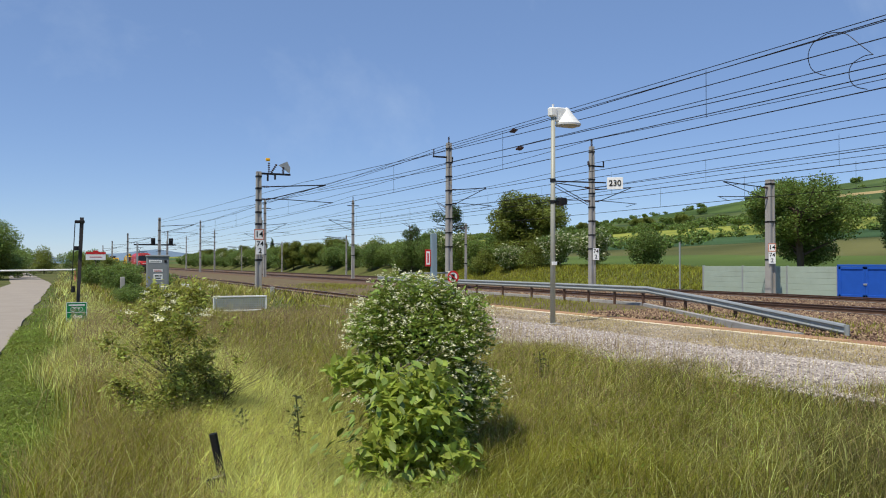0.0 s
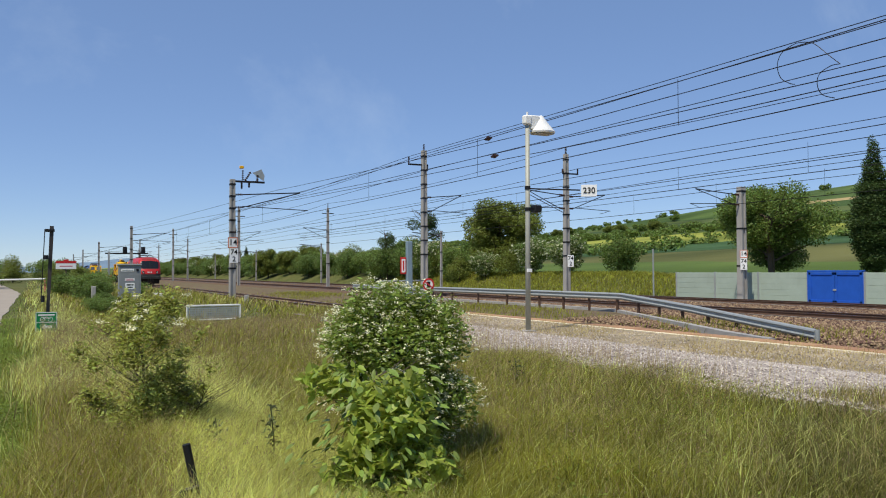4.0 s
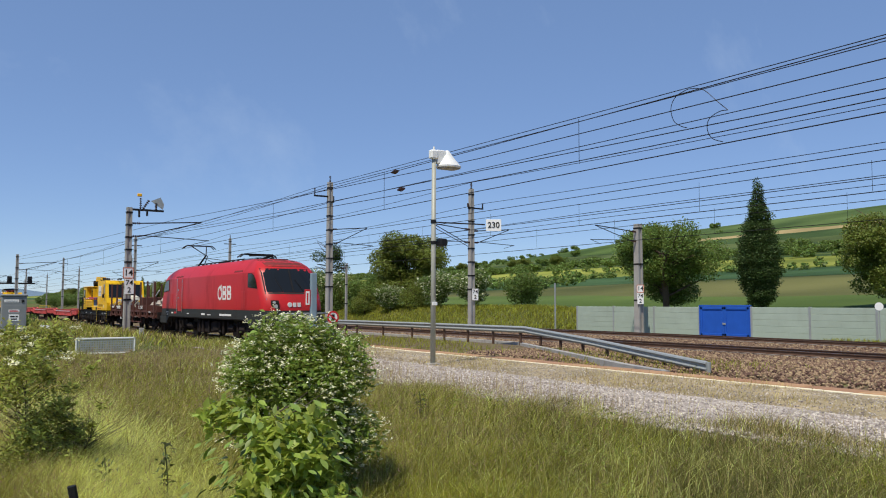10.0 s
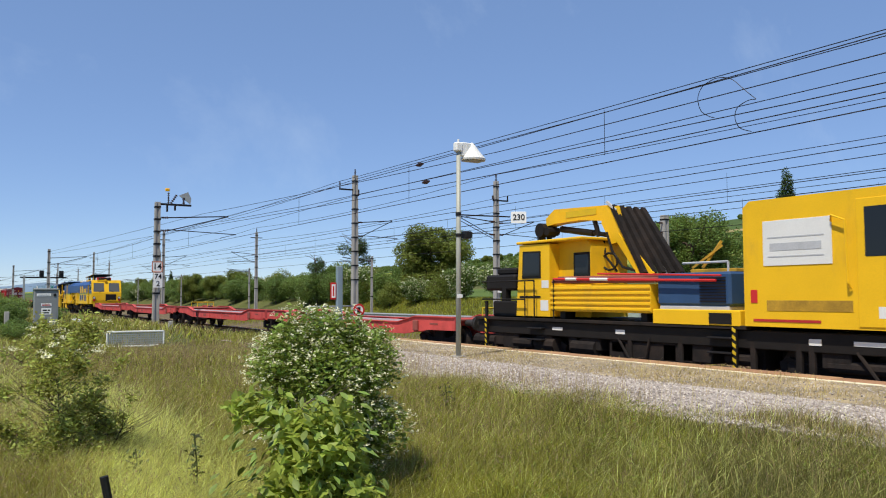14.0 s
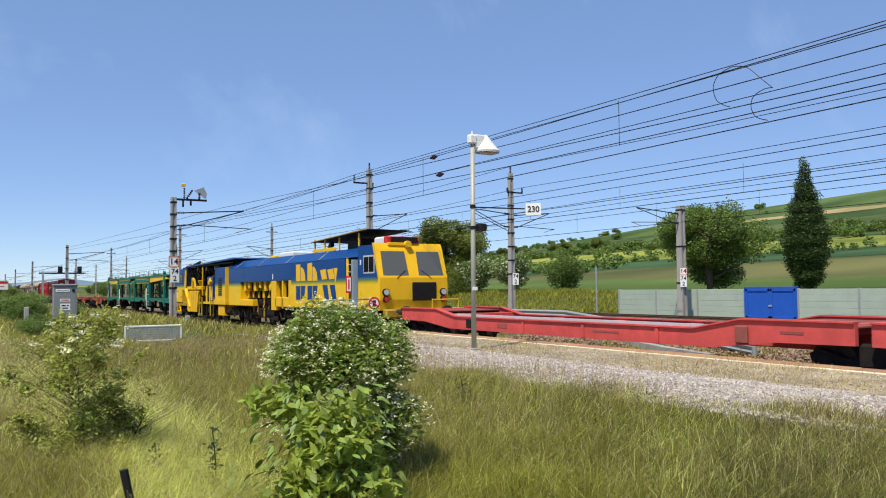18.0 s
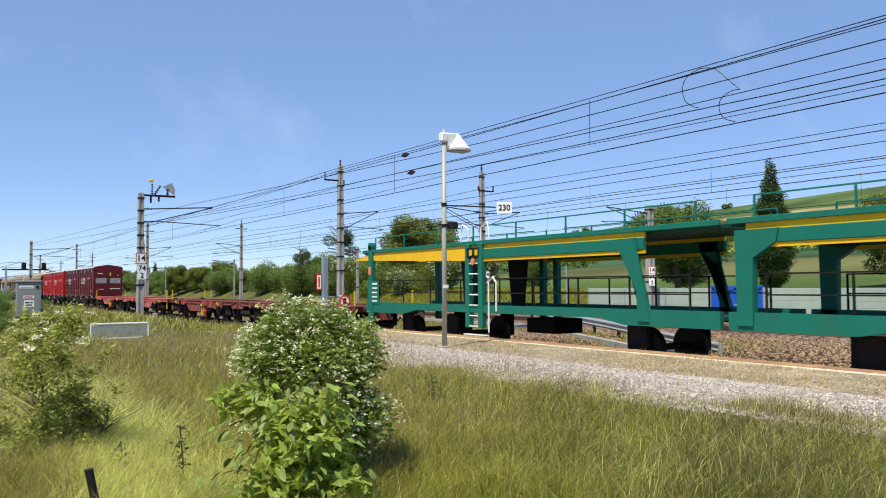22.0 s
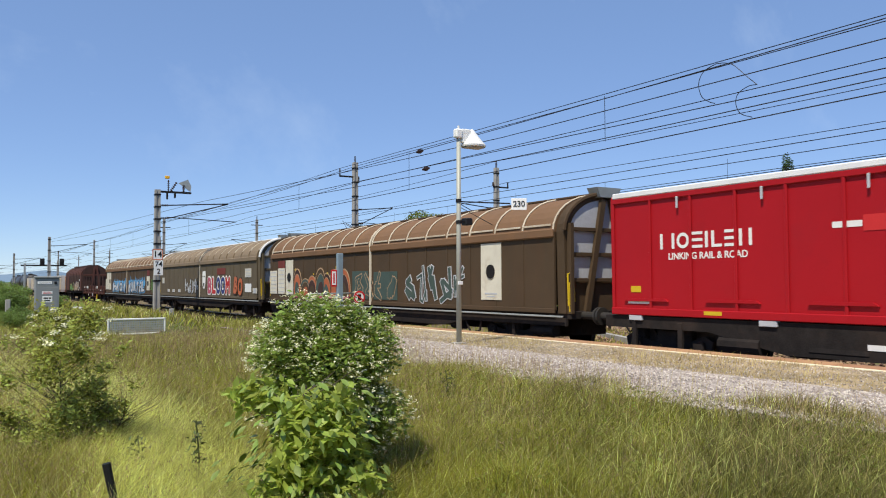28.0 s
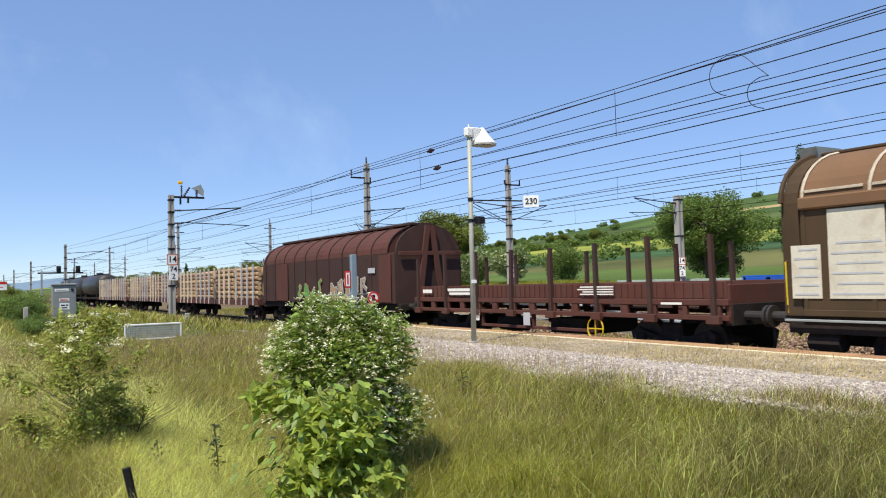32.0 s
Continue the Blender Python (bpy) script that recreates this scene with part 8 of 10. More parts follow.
# ---- car carrier ----
def car_carrier():
    v = vehicle("car_carrier", "empty green double-deck car carrier wagon with yellow ramps", "car carrier", 359.1)
    G_, D_k, Yl = M["green"], M["green_dark"], M["yellow"]
    L = 31.7
    for a, b, posts, flip in ((0.6, 15.75, (2.7, 8.9, 15.35), 1), (15.95, 31.1, (30.75, 24.4, 17.95), -1)):
        lo, hi = a, b
        for sx in (-1, 1):
            part("side_sill", Shell().along_x([(lo, 1.0), (lo + 2.6, 1.0), (lo + 3.4, 1.14), (hi - 3.4, 1.14), (hi - 2.6, 1.0), (hi, 1.0), (hi, 1.36), (lo, 1.36)], sx * 1.38 - 0.06, sx * 1.38 + 0.06), G_, v)
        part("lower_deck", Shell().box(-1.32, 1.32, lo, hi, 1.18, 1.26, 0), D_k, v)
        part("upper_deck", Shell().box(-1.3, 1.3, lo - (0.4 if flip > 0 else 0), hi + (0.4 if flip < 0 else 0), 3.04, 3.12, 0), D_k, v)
        outer, lad, inner = posts
        p0, p1 = min(outer, lad), max(outer, lad)
        for sx in (-1, 1):
            e0, e1 = (lo - 0.3, hi) if flip > 0 else (lo, hi + 0.3)
            part("deck_edge", Shell().box(sx * 1.4 - 0.05, sx * 1.4 + 0.05, e0, e1, 3.08, 3.2, 0.01), G_, v)
            part("ramp_beam", Shell().along_x([(p0 - (1.4 if flip > 0 else 0), 2.86 if flip > 0 else 2.62), (p1 + (1.4 if flip < 0 else 0), 2.86 if flip < 0 else 2.62), (p1, 3.08), (p0, 3.08)], sx * 1.36 - 0.04, sx * 1.36 + 0.04), Yl, v, "yellow ramp beam")
            q0, q1 = min(lad, inner), max(lad, inner)
            part("long_beam", Shell().box(sx * 1.38 - 0.06, sx * 1.38 + 0.06, q0, q1, 2.68, 2.95, 0.015), G_, v)
            part("beam_web", Shell().box(sx * 1.36 - 0.03, sx * 1.36 + 0.03, q0, q1, 2.95, 3.08, 0), Yl, v)
            part("beam_strip", Shell().box(sx * 1.38 - 0.03, sx * 1.38 + 0.03, q0, q1, 2.6, 2.68, 0), Yl, v)
            part("end_post", Shell().box(sx * 1.4 - 0.09, sx * 1.4 + 0.09, outer - 0.12, outer + 0.12, 0.7, 3.36, 0.02).rod((sx * 1.4 - 0.09, outer, 3.32), (sx * 1.4 + 0.09, outer, 3.32), 0.14, 12), G_, v)
            part("post", Shell().box(sx * 1.4 - 0.09, sx * 1.4 + 0.09, lad - 0.42, lad - 0.22, 0.7, 3.12, 0.02).box(sx * 1.4 - 0.09, sx * 1.4 + 0.09, lad + 0.22, lad + 0.42, 0.7, 3.12, 0.02), G_, v)
            s1 = 1 if flip > 0 else -1
            part("portal_leg", Shell().along_x([(inner - 0.17, 1.1), (inner + 0.17, 1.1), (inner + 0.2, 2.95), (inner - s1 * 0.75, 2.95), (inner - s1 * 0.7, 2.7), (inner - s1 * 0.2, 2.4)], sx * 1.4 - 0.08, sx * 1.4 + 0.08), G_, v)
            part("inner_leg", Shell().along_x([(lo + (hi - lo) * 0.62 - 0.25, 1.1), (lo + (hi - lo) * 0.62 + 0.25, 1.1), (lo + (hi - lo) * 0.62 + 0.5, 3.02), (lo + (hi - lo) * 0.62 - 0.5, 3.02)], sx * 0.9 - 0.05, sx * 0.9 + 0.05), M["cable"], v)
        for k in range(8):
            part("ladder_rung", Shell().rod((-1.46, lad - 0.22, 0.75 + k * 0.3), (-1.46, lad + 0.22, 0.75 + k * 0.3), 0.02, 6), M["ink_white"], v)
        for sy in (-1, 1):
            part("ladder_hoop", Shell().pipe([(-1.42, lad + sy * 0.3, 3.10), (-1.42, lad + sy * 0.3, 3.55), (-1.42, lad + sy * 0.6, 3.70), (-1.42, lad + sy * 0.7, 3.50), (-1.42, lad + sy * 0.7, 3.15)], 0.025, 6), M["ink_white"], v)
        part("step_hoop", Shell().pipe([(-1.45, lad + flip * 0.7, 0.6), (-1.45, lad + flip * 0.7, 2.0), (-1.45, lad + flip * 0.9, 2.15), (-1.45, lad + flip * 1.05, 2.0), (-1.45, lad + flip * 1.05, 1.2)], 0.025, 6).box(-1.5, -1.3, lad - 0.5, lad + 0.5, 0.48, 0.52), M["ink_white"], v)
        plate(v, "warning_plate", -1.49, lad - 0.3, lad + 0.3, 2.72, 3.0, M["cable"], 0.01)
        part("warning_mark", Shell().box(-1.505, -1.5, lad - 0.25, lad - 0.1, 2.78, 2.94, 0).box(-1.505, -1.5, lad + 0.02, lad + 0.17, 2.78, 2.94, 0), M["hazard"], v)
        part("warning_disc", Shell().rod((-1.5, lad, 2.6), (-1.51, lad, 2.6), 0.1, 14), M["sign_orange"], v)
        part("reflector", Shell().box(-1.52, -1.44, outer - 0.08, outer + 0.08, 2.3, 2.6, 0.03), M["sign_orange"], v)
        rl = Shell()
        for k in range(9):
            y = lo + 0.8 + k * (hi - lo - 1.6) / 8
            for sx in (-1, 1):
                rl.box(sx * 1.36 - 0.015, sx * 1.36 + 0.015, y - 0.02, y + 0.02, 1.3, 2.1, 0)
        for sx in (-1, 1):
            for z in (1.7, 2.1):
                rl.box(sx * 1.36 - 0.012, sx * 1.36 + 0.012, lo + 0.8, hi - 0.8, z - 0.015, z + 0.015, 0)
        part("lower_railing", rl, M["cable"], v)
        ru = Shell()
        for k in range(8):
            y = lo + 0.6 + k * (hi - lo - 1.2) / 7
            for sx in (-1, 1):
                ru.box(sx * 1.38 - 0.015, sx * 1.38 + 0.015, y - 0.02, y + 0.02, 3.18, 3.62, 0)
        for sx in (-1, 1):
            ru.box(sx * 1.38 - 0.014, sx * 1.38 + 0.014, lo + 0.6, lad - 0.7 if lad > lo + 5 else lad, 3.6, 3.63, 0).box(sx * 1.38 - 0.014, sx * 1.38 + 0.014, lad + 0.7, hi - 0.6, 3.6, 3.63, 0)
        part("upper_railing", ru, G_, v)
        yb = 30.9 if flip < 0 else 1.0
        bd = plate(v, "data_board", -1.44, yb - 0.75, yb + 0.05, 1.3, 2.1, G_, 0.02)
        bars(bd, -1.46, [(yb - 0.65, yb - 0.1, 2.0, 0.06), (yb - 0.65, yb - 0.2, 1.85, 0.05), (yb - 0.65, yb - 0.1, 1.7, 0.05), (yb - 0.65, yb - 0.25, 1.55, 0.05), (yb - 0.65, yb - 0.1, 1.4, 0.05)], M["ink_white"])
    for y in (2.9, 5.6, 13.2, 18.5, 26.1, 28.8):
        part("wheelset", WHEEL, M["wheel"], v, at=Matrix.Translation((0, y, 0.46)))
        part("axle_guard", Shell().box(-1.1, -0.98, y - 0.3, y + 0.3, 0.35, 1.0).box(0.98, 1.1, y - 0.3, y + 0.3, 0.35, 1.0), M["under"], v)
    part("brake_gear", Shell().box(-0.5, 0.5, 8.0, 9.2, 0.6, 1.0), M["shade_black"], v)
    part("brake_gear", Shell().box(-0.5, 0.5, 22, 23.2, 0.6, 1.0), M["shade_black"], v)
    buffers(v, L)


car_carrier()


# ---- containers on flat wagons ----
def container_wagon(u, L, label, mt, accent):
    v = vehicle("container_wagon", "dark skeletal wagon carrying two steel containers", "wagon", u)
    part("frame", Shell().box(-1.2, 1.2, 0.6, L - 0.6, 0.85, 1.1, 0.02), M["under"], v)
    for sx in (-1, 1):
        part("side_beam", Shell().along_x([(0.6, 0.85), (3.6, 0.85), (5.4, 0.5), (L - 5.4, 0.5), (L - 3.6, 0.85), (L - 0.6, 0.85), (L - 0.6, 1.12), (0.6, 1.12)], sx * 1.22 - 0.05, sx * 1.22 + 0.05), M["under"], v)
    clutter(v, 1.2, L - 1.2, 14, int(u))
    part("centre_box", Shell().box(-1.1, 1.1, 4.6, L - 4.6, 0.55, 0.9), M["under"], v)
    bars(v, -1.275, [(L * 0.4, L * 0.4 + 0.9, 0.85, 0.08), (L * 0.62, L * 0.62 + 0.8, 0.75, 0.1), (4.0, 4.4, 0.98, 0.05)], M["ink_white"])
    for y in (2.3, L - 2.3):
        bogie(v, y, 0.9)
    buffers(v, L)
    fit = Shell()
    for k in range(6):
        y = 1.6 + k * (L - 3.2) / 5
        fit.box(-1.32, -1.2, y - 0.2, y + 0.2, 1.02, 1.14)
    part("lock_fitting", fit, M["ink_silver"], v)
    # the containers ride on the wagon and are keyed with it
    n = (L - 1.9) / 2
    for i in range(2):
        c = vehicle("freight_container", label, "container", u + 0.85 + i * (n + 0.2))
        X = -1.27
        part("side_wall", Shell().box(X, X + 0.05, 0.05, n - 0.05, 1.2, 3.86, 0), mt, c)
        part("side_wall", Shell().box(-X - 0.05, -X, 0.05, n - 0.05, 1.2, 3.86, 0), mt, c)
        part("floor", Shell().box(-1.25, 1.25, 0.03, n - 0.03, 1.14, 1.24, 0.01), mt, c)
        part("roof_tarpaulin", Shell().along_y([(-1.3, 3.82), (1.3, 3.82), (1.3, 3.9), (0, 4.13), (-1.3, 3.9)], 0.03, n - 0.03), M["tarp"], c, "white roof tarpaulin")
        part("roof_edge", Shell().box(X - 0.055, X + 0.02, 0.06, n - 0.06, 3.84, 3.97, 0.02), M["tarp"], c, "white tarpaulin edge")
        for y in (0.0, n - 0.06):
            e = part("end_wall", Shell().along_y([(-1.29, 1.2), (1.29, 1.2), (1.31, 3.86), (1.22, 3.96), (0, 4.17), (-1.22, 3.96), (-1.31, 3.86)], y, y + 0.06), mt, c)
            if y == 0.0:
                for x0, x1 in ((-1.1, -0.15), (0.15, 1.1)):
                    g = Shell()
                    for k in range(7):
                        g.box(x0, x1, -0.02, 0.0, 2.4 + k * 0.07, 2.44 + k * 0.07, 0)
                    part("vent_louvre", g, M["ink_silver"], e)
                part("door_seam", Shell().box(-0.03, 0.03, -0.02, 0, 1.25, 4.05, 0), M["wagon_dark"], e)
                part("warning_sign", Shell().along_y([(0.1, 3.3), (0.28, 3.3), (0.19, 3.46)], -0.03, -0.02).along_y([(0.8, 3.1), (0.98, 3.1), (0.89, 3.26)], -0.03, -0.02).rod((0.19, -0.02, 3.18), (0.19, -0.03, 3.18), 0.08, 12), M["hazard"], e)
                part("writing_bar", Shell().box(-0.95, -0.5, -0.03, -0.02, 3.28, 3.34, 0).box(0.15, 1.05, -0.03, -0.02, 1.84, 1.9, 0).box(-0.85, -0.4, -0.03, -0.02, 1.8, 1.84, 0), M["ink_white"], e)
        rb = 8
        for k in range(rb + 1):
            y = 0.04 + k * (n - 0.14) / rb
            part("wall_rib", Shell().box(X - 0.045, X, y, y + 0.07, 1.2, 3.82, 0.012), mt, c)
        part("bottom_rail", Shell().box(X - 0.06, X, 0, n, 1.14, 1.3, 0.015), mt, c)
        part("top_rail", Shell().box(X - 0.05, X, 0.06, n - 0.06, 3.72, 3.84, 0.015), mt, c)
        rail_ = Shell()
        for k in range(4):
            rail_.along_x([(0.6 + k * n / 4, 1.46), (0.6 + k * n / 4 + n / 4 - 1.0, 1.46), (0.6 + k * n / 4 + n / 4 - 1.1, 1.52), (0.7 + k * n / 4, 1.52)], X - 0.05, X)
        part("low_ridge", rail_, mt, c)
        for k in range(4):
            part("roof_hook", Shell().box(X - 0.08, X - 0.04, 0.9 + k * n / 4.4, 0.95 + k * n / 4.4, 3.48, 3.74, 0.01), M["ink_silver"], c)
        # owner's marks as plain shapes
        mk = n - 1.5
        for w, kind in ((0.4, "pair"), (0.34, "ring"), (0.28, "rows"), (0.09, "post"), (0.26, "foot"), (0.28, "rows"), (0.3, "pair")):
            em, y0, y1 = Shell(), mk - w, mk
            if kind == "ring":
                cy, rr_ = (y0 + y1) / 2, w / 2
                em.loft([[(X - 0.008, cy + q * math.cos(a), 2.78 + q * math.sin(a)) for a in [math.tau * k / 18 for k in range(18)]] for q in (rr_, rr_ - 0.07)], caps=False)
            elif kind == "rows":
                for z in (2.61, 2.75, 2.89):
                    em.box(X - 0.008, X, y0, y1, z, z + 0.06, 0)
            elif kind == "pair":
                em.box(X - 0.008, X, y0, y0 + 0.07, 2.61, 2.95, 0).box(X - 0.008, X, y1 - 0.07, y1, 2.61, 2.95, 0)
            else:
                em.box(X - 0.008, X, y1 - 0.07, y1, 2.61, 2.95, 0)
                if kind == "foot":
                    em.box(X - 0.008, X, y0, y1 - 0.07, 2.61, 2.67, 0)
            part("mark_shape", em, M["ink_white"], c)
            mk = y0 - 0.07
        slogan = letters("LINKING RAIL & ROAD", 0.2, 0.004)
        slogan.materials.append(M["ink_white"])
        part("slogan", slogan, M["ink_white"], c, at=Matrix.Translation((X - 0.004, n - 2.75, 2.44)) @ FACE)
        for y0, y1 in ((3.2, 3.75), (2.05, 2.6)):
            part("mark_shape", Shell().box(X - 0.008, X, y0, y1, 2.84, 2.95, 0), M["ink_white"], c)
        part("mark_block", Shell().box(X - 0.01, X, 2.62, 3.18, 2.76, 3.04, 0), accent, c)
        part("writing_bar", Shell().box(X - 0.008, X, 1.0, 1.8, 1.62, 1.7, 0).box(X - 0.008, X, n - 1.2, n - 0.5, 1.4, 1.45, 0), M["ink_white"], c)
        part("reflector", Shell().box(X - 0.062, X - 0.06, 1.2, 1.6, 1.2, 1.28, 0).box(X - 0.062, X - 0.06, n * 0.66, n * 0.66 + 0.45, 1.2, 1.28, 0), M["hazard"], c)
        part("data_plate", Shell().box(X - 0.012, X, n - 0.9, n - 0.6, 1.66, 1.8, 0.003), M["hazard"], c)


container_wagon(445.4, 19.6, "dark red steel container with a white roof and vents", M["cont_dark"], M["sign_red"])
container_wagon(465.0, 20.5, "bright red steel container with a white roof edge", M["cont_red"], M["sign_red"])


# ---- sliding-wall vans ----
def graffiti(v, x, y0, y1, z0, z1, fill, line, splash, n, seed, name):
    """Chunky painted shapes in layers on a wagon side; no words."""
    r = random.Random(seed)
    w = (y1 - y0) / n
    h = z1 - z0
    stroke = 0.3
    bg = Shell()
    for k in range(n):
        c = y0 + (k + 0.5) * w
        ks = r.randrange(6)
        lean = r.uniform(-0.1, 0.1)
        q = lambda a, b: (c + (a + lean * (b - 0.5)) * w, z0 + b * h)
        t = stroke / 2
        pts = [(r.uniform(-0.45, 0.45), r.choice((0.0, 0.12, 0.3, 0.55, 0.75, 1.0)) + r.uniform(-0.08, 0.08)) for _ in range(7)]
        bars_ = list(zip(pts, pts[1:]))
        stroke = r.uniform(0.12, 0.3)
        ou, fl = Shell(), Shell()
        for i, (a, b) in enumerate(bars_):
            (ya, za), (yb, zb) = q(*a), q(*b)
            d = Vector((yb - ya, zb - za))
            d.normalize()
            nrm = Vector((-d.y, d.x))
            g = stroke * 0.5 * min(1.0, w * 0.9)
            e0 = 0.0006 * i
            for sh_, gg, dep in ((ou, g + 0.03, 0.014 + e0), (fl, g - 0.005, 0.019 + e0)):
                ex = 0.03 if sh_ is ou else 0.0
                A, B2 = Vector((ya, za)) - d * (ex + g * 0.4), Vector((yb, zb)) + d * (ex + g * 0.4)
                sh_.along_x([tuple(A - nrm * gg), tuple(B2 - nrm * gg), tuple(B2 + nrm * gg), tuple(A + nrm * gg)], x - dep, x)
        part("paint_outline", ou, line, v)
        part("paint_fill", fl, fill, v)
        if splash is not None:
            m = 16
            sp = [(c + 0.62 * w * r.uniform(0.85, 1.15) * math.cos(math.tau * j / m), z0 + h * 0.5 + h * ((0.62 if j % 2 else 0.85) if j < m / 2 else 0.55) * r.uniform(0.9, 1.1) * math.sin(math.tau * j / m)) for j in range(m)]
            bg.along_x(sp, x - 0.013 - 0.0005 * (k % 3), x)
    if splash is not None:
        part("paint_splash", bg, splash, v)


def painted_word(v, x, y0, y1, z0, z1, word, fill, line, glow=None, seed=1, plain=False):
    """Spray-painted letters, each its own part with an outline, read from the near side."""
    r = random.Random(seed)
    w = (y1 - y0) / len(word)
    for k, ch in enumerate(word):
        cy, cz = y1 - (k + 0.5) * w, (z0 + z1) / 2
        core, rim = brushed(ch, 0.05, 10), brushed(ch, 0.11, 20)
        co = [p.co for p in rim.vertices]
        bx = (min(p.x for p in co), max(p.x for p in co), min(p.y for p in co), max(p.y for p in co))
        sx_, sy_ = w * 1.03 / (bx[1] - bx[0]), (z1 - z0) / (bx[3] - bx[2])
        lean = 0.0 if plain else r.uniform(-0.1, 0.1)
        shear = Matrix(((sx_, lean * sx_, 0, 0), (0, sy_, 0, 0), (0, 0, 1, 0), (0, 0, 0, 1)))
        base = Matrix.Translation((x, cy, cz + (0 if plain else r.uniform(-0.05, 0.05)))) @ FACE
        to_mid = Matrix.Translation((-(bx[0] + bx[1]) / 2, -(bx[2] + bx[3]) / 2, 0))
        rim.materials.append(line)
        core.materials.append(fill[k % len(fill)])
        out = part("paint_outline", rim, line, v, at=base @ Matrix.Translation((0, 0, 0.0155 + 0.003 * (k % 2))) @ shear @ to_mid)
        part("paint_fill", core, fill[0], v, at=base @ Matrix.Translation((0, 0, 0.032 + 0.003 * (k % 2))) @ shear @ to_mid)
        if glow is not None:
            h = z1 - z0
            halo = brushed(ch, 0.17, 20)
            halo.materials.append(glow)
            part("paint_glow", halo, glow, v, at=base @ Matrix.Translation((0, 0, 0.006 + 0.002 * (k % 2))) @ shear @ to_mid)
            for j in range(2):  # flares over the letters
                fy = cy + w * (0.5 * j - 0.3) + r.uniform(-0.1, 0.1)
                fh = h * r.uniform(0.08, 0.42)
                part("paint_flare", Shell().along_x([(fy - 0.2, z1 - 0.42), (fy + 0.24, z1 - 0.36), (fy + 0.36, z1 + 0.02), (fy + 0.12, z1 + 0.07), (fy + 0.06, z1 + fh), (fy - 0.03, z1 + fh), (fy - 0.1, z1 + 0.06), (fy - 0.36, z1 - 0.02)], x - 0.004 - 0.0005 * j, x), glow, v)


def arch_piece(v, x, y0, y1, z0, z1, tones, seed):
    """A sprayed piece of nested arches, a flat ground band and dots."""
    r = random.Random(seed)
    n = 7
    w = (y1 - y0) / n
    part("paint_band", Shell().box(x - 0.0134, x, y0, y1, z0, z0 + 0.22, 0), M["ink_pink"], v)
    for k in range(n):
        cy, R = y0 + (k + 0.5) * w, w * r.uniform(0.55, 0.8)
        top = (z1 - z0) * r.uniform(0.6, 1.0)
        skew = r.uniform(-0.35, 0.35)
        for j, q in enumerate((1.0, 0.95, 0.8, 0.77, 0.5)):
            pts = [(cy + R * q * math.cos(math.pi * i / 12) + skew * R * (1 - q) + skew * 0.3 * math.sin(math.pi * i / 12), z0 + 0.1 + top * q * math.sin(math.pi * i / 12) ** 0.7) for i in range(13)]
            part("paint_arch", Shell().along_x(pts, x - 0.014 - 0.0012 * j - 0.0002 * k, x), tones[0] if j in (0, 2) else tones[1 + (j + k) % (len(tones) - 1)], v)
    for k in range(8):
        cy, cz, R = r.uniform(y0, y1), r.uniform(z1 - 0.25, z1 + 0.05), r.uniform(0.04, 0.08)
        part("paint_dot", Shell().rod((x, cy, cz), (x - 0.016, cy, cz), R, 12), M["hazard"] if k % 2 else M["ink_sand"], v)


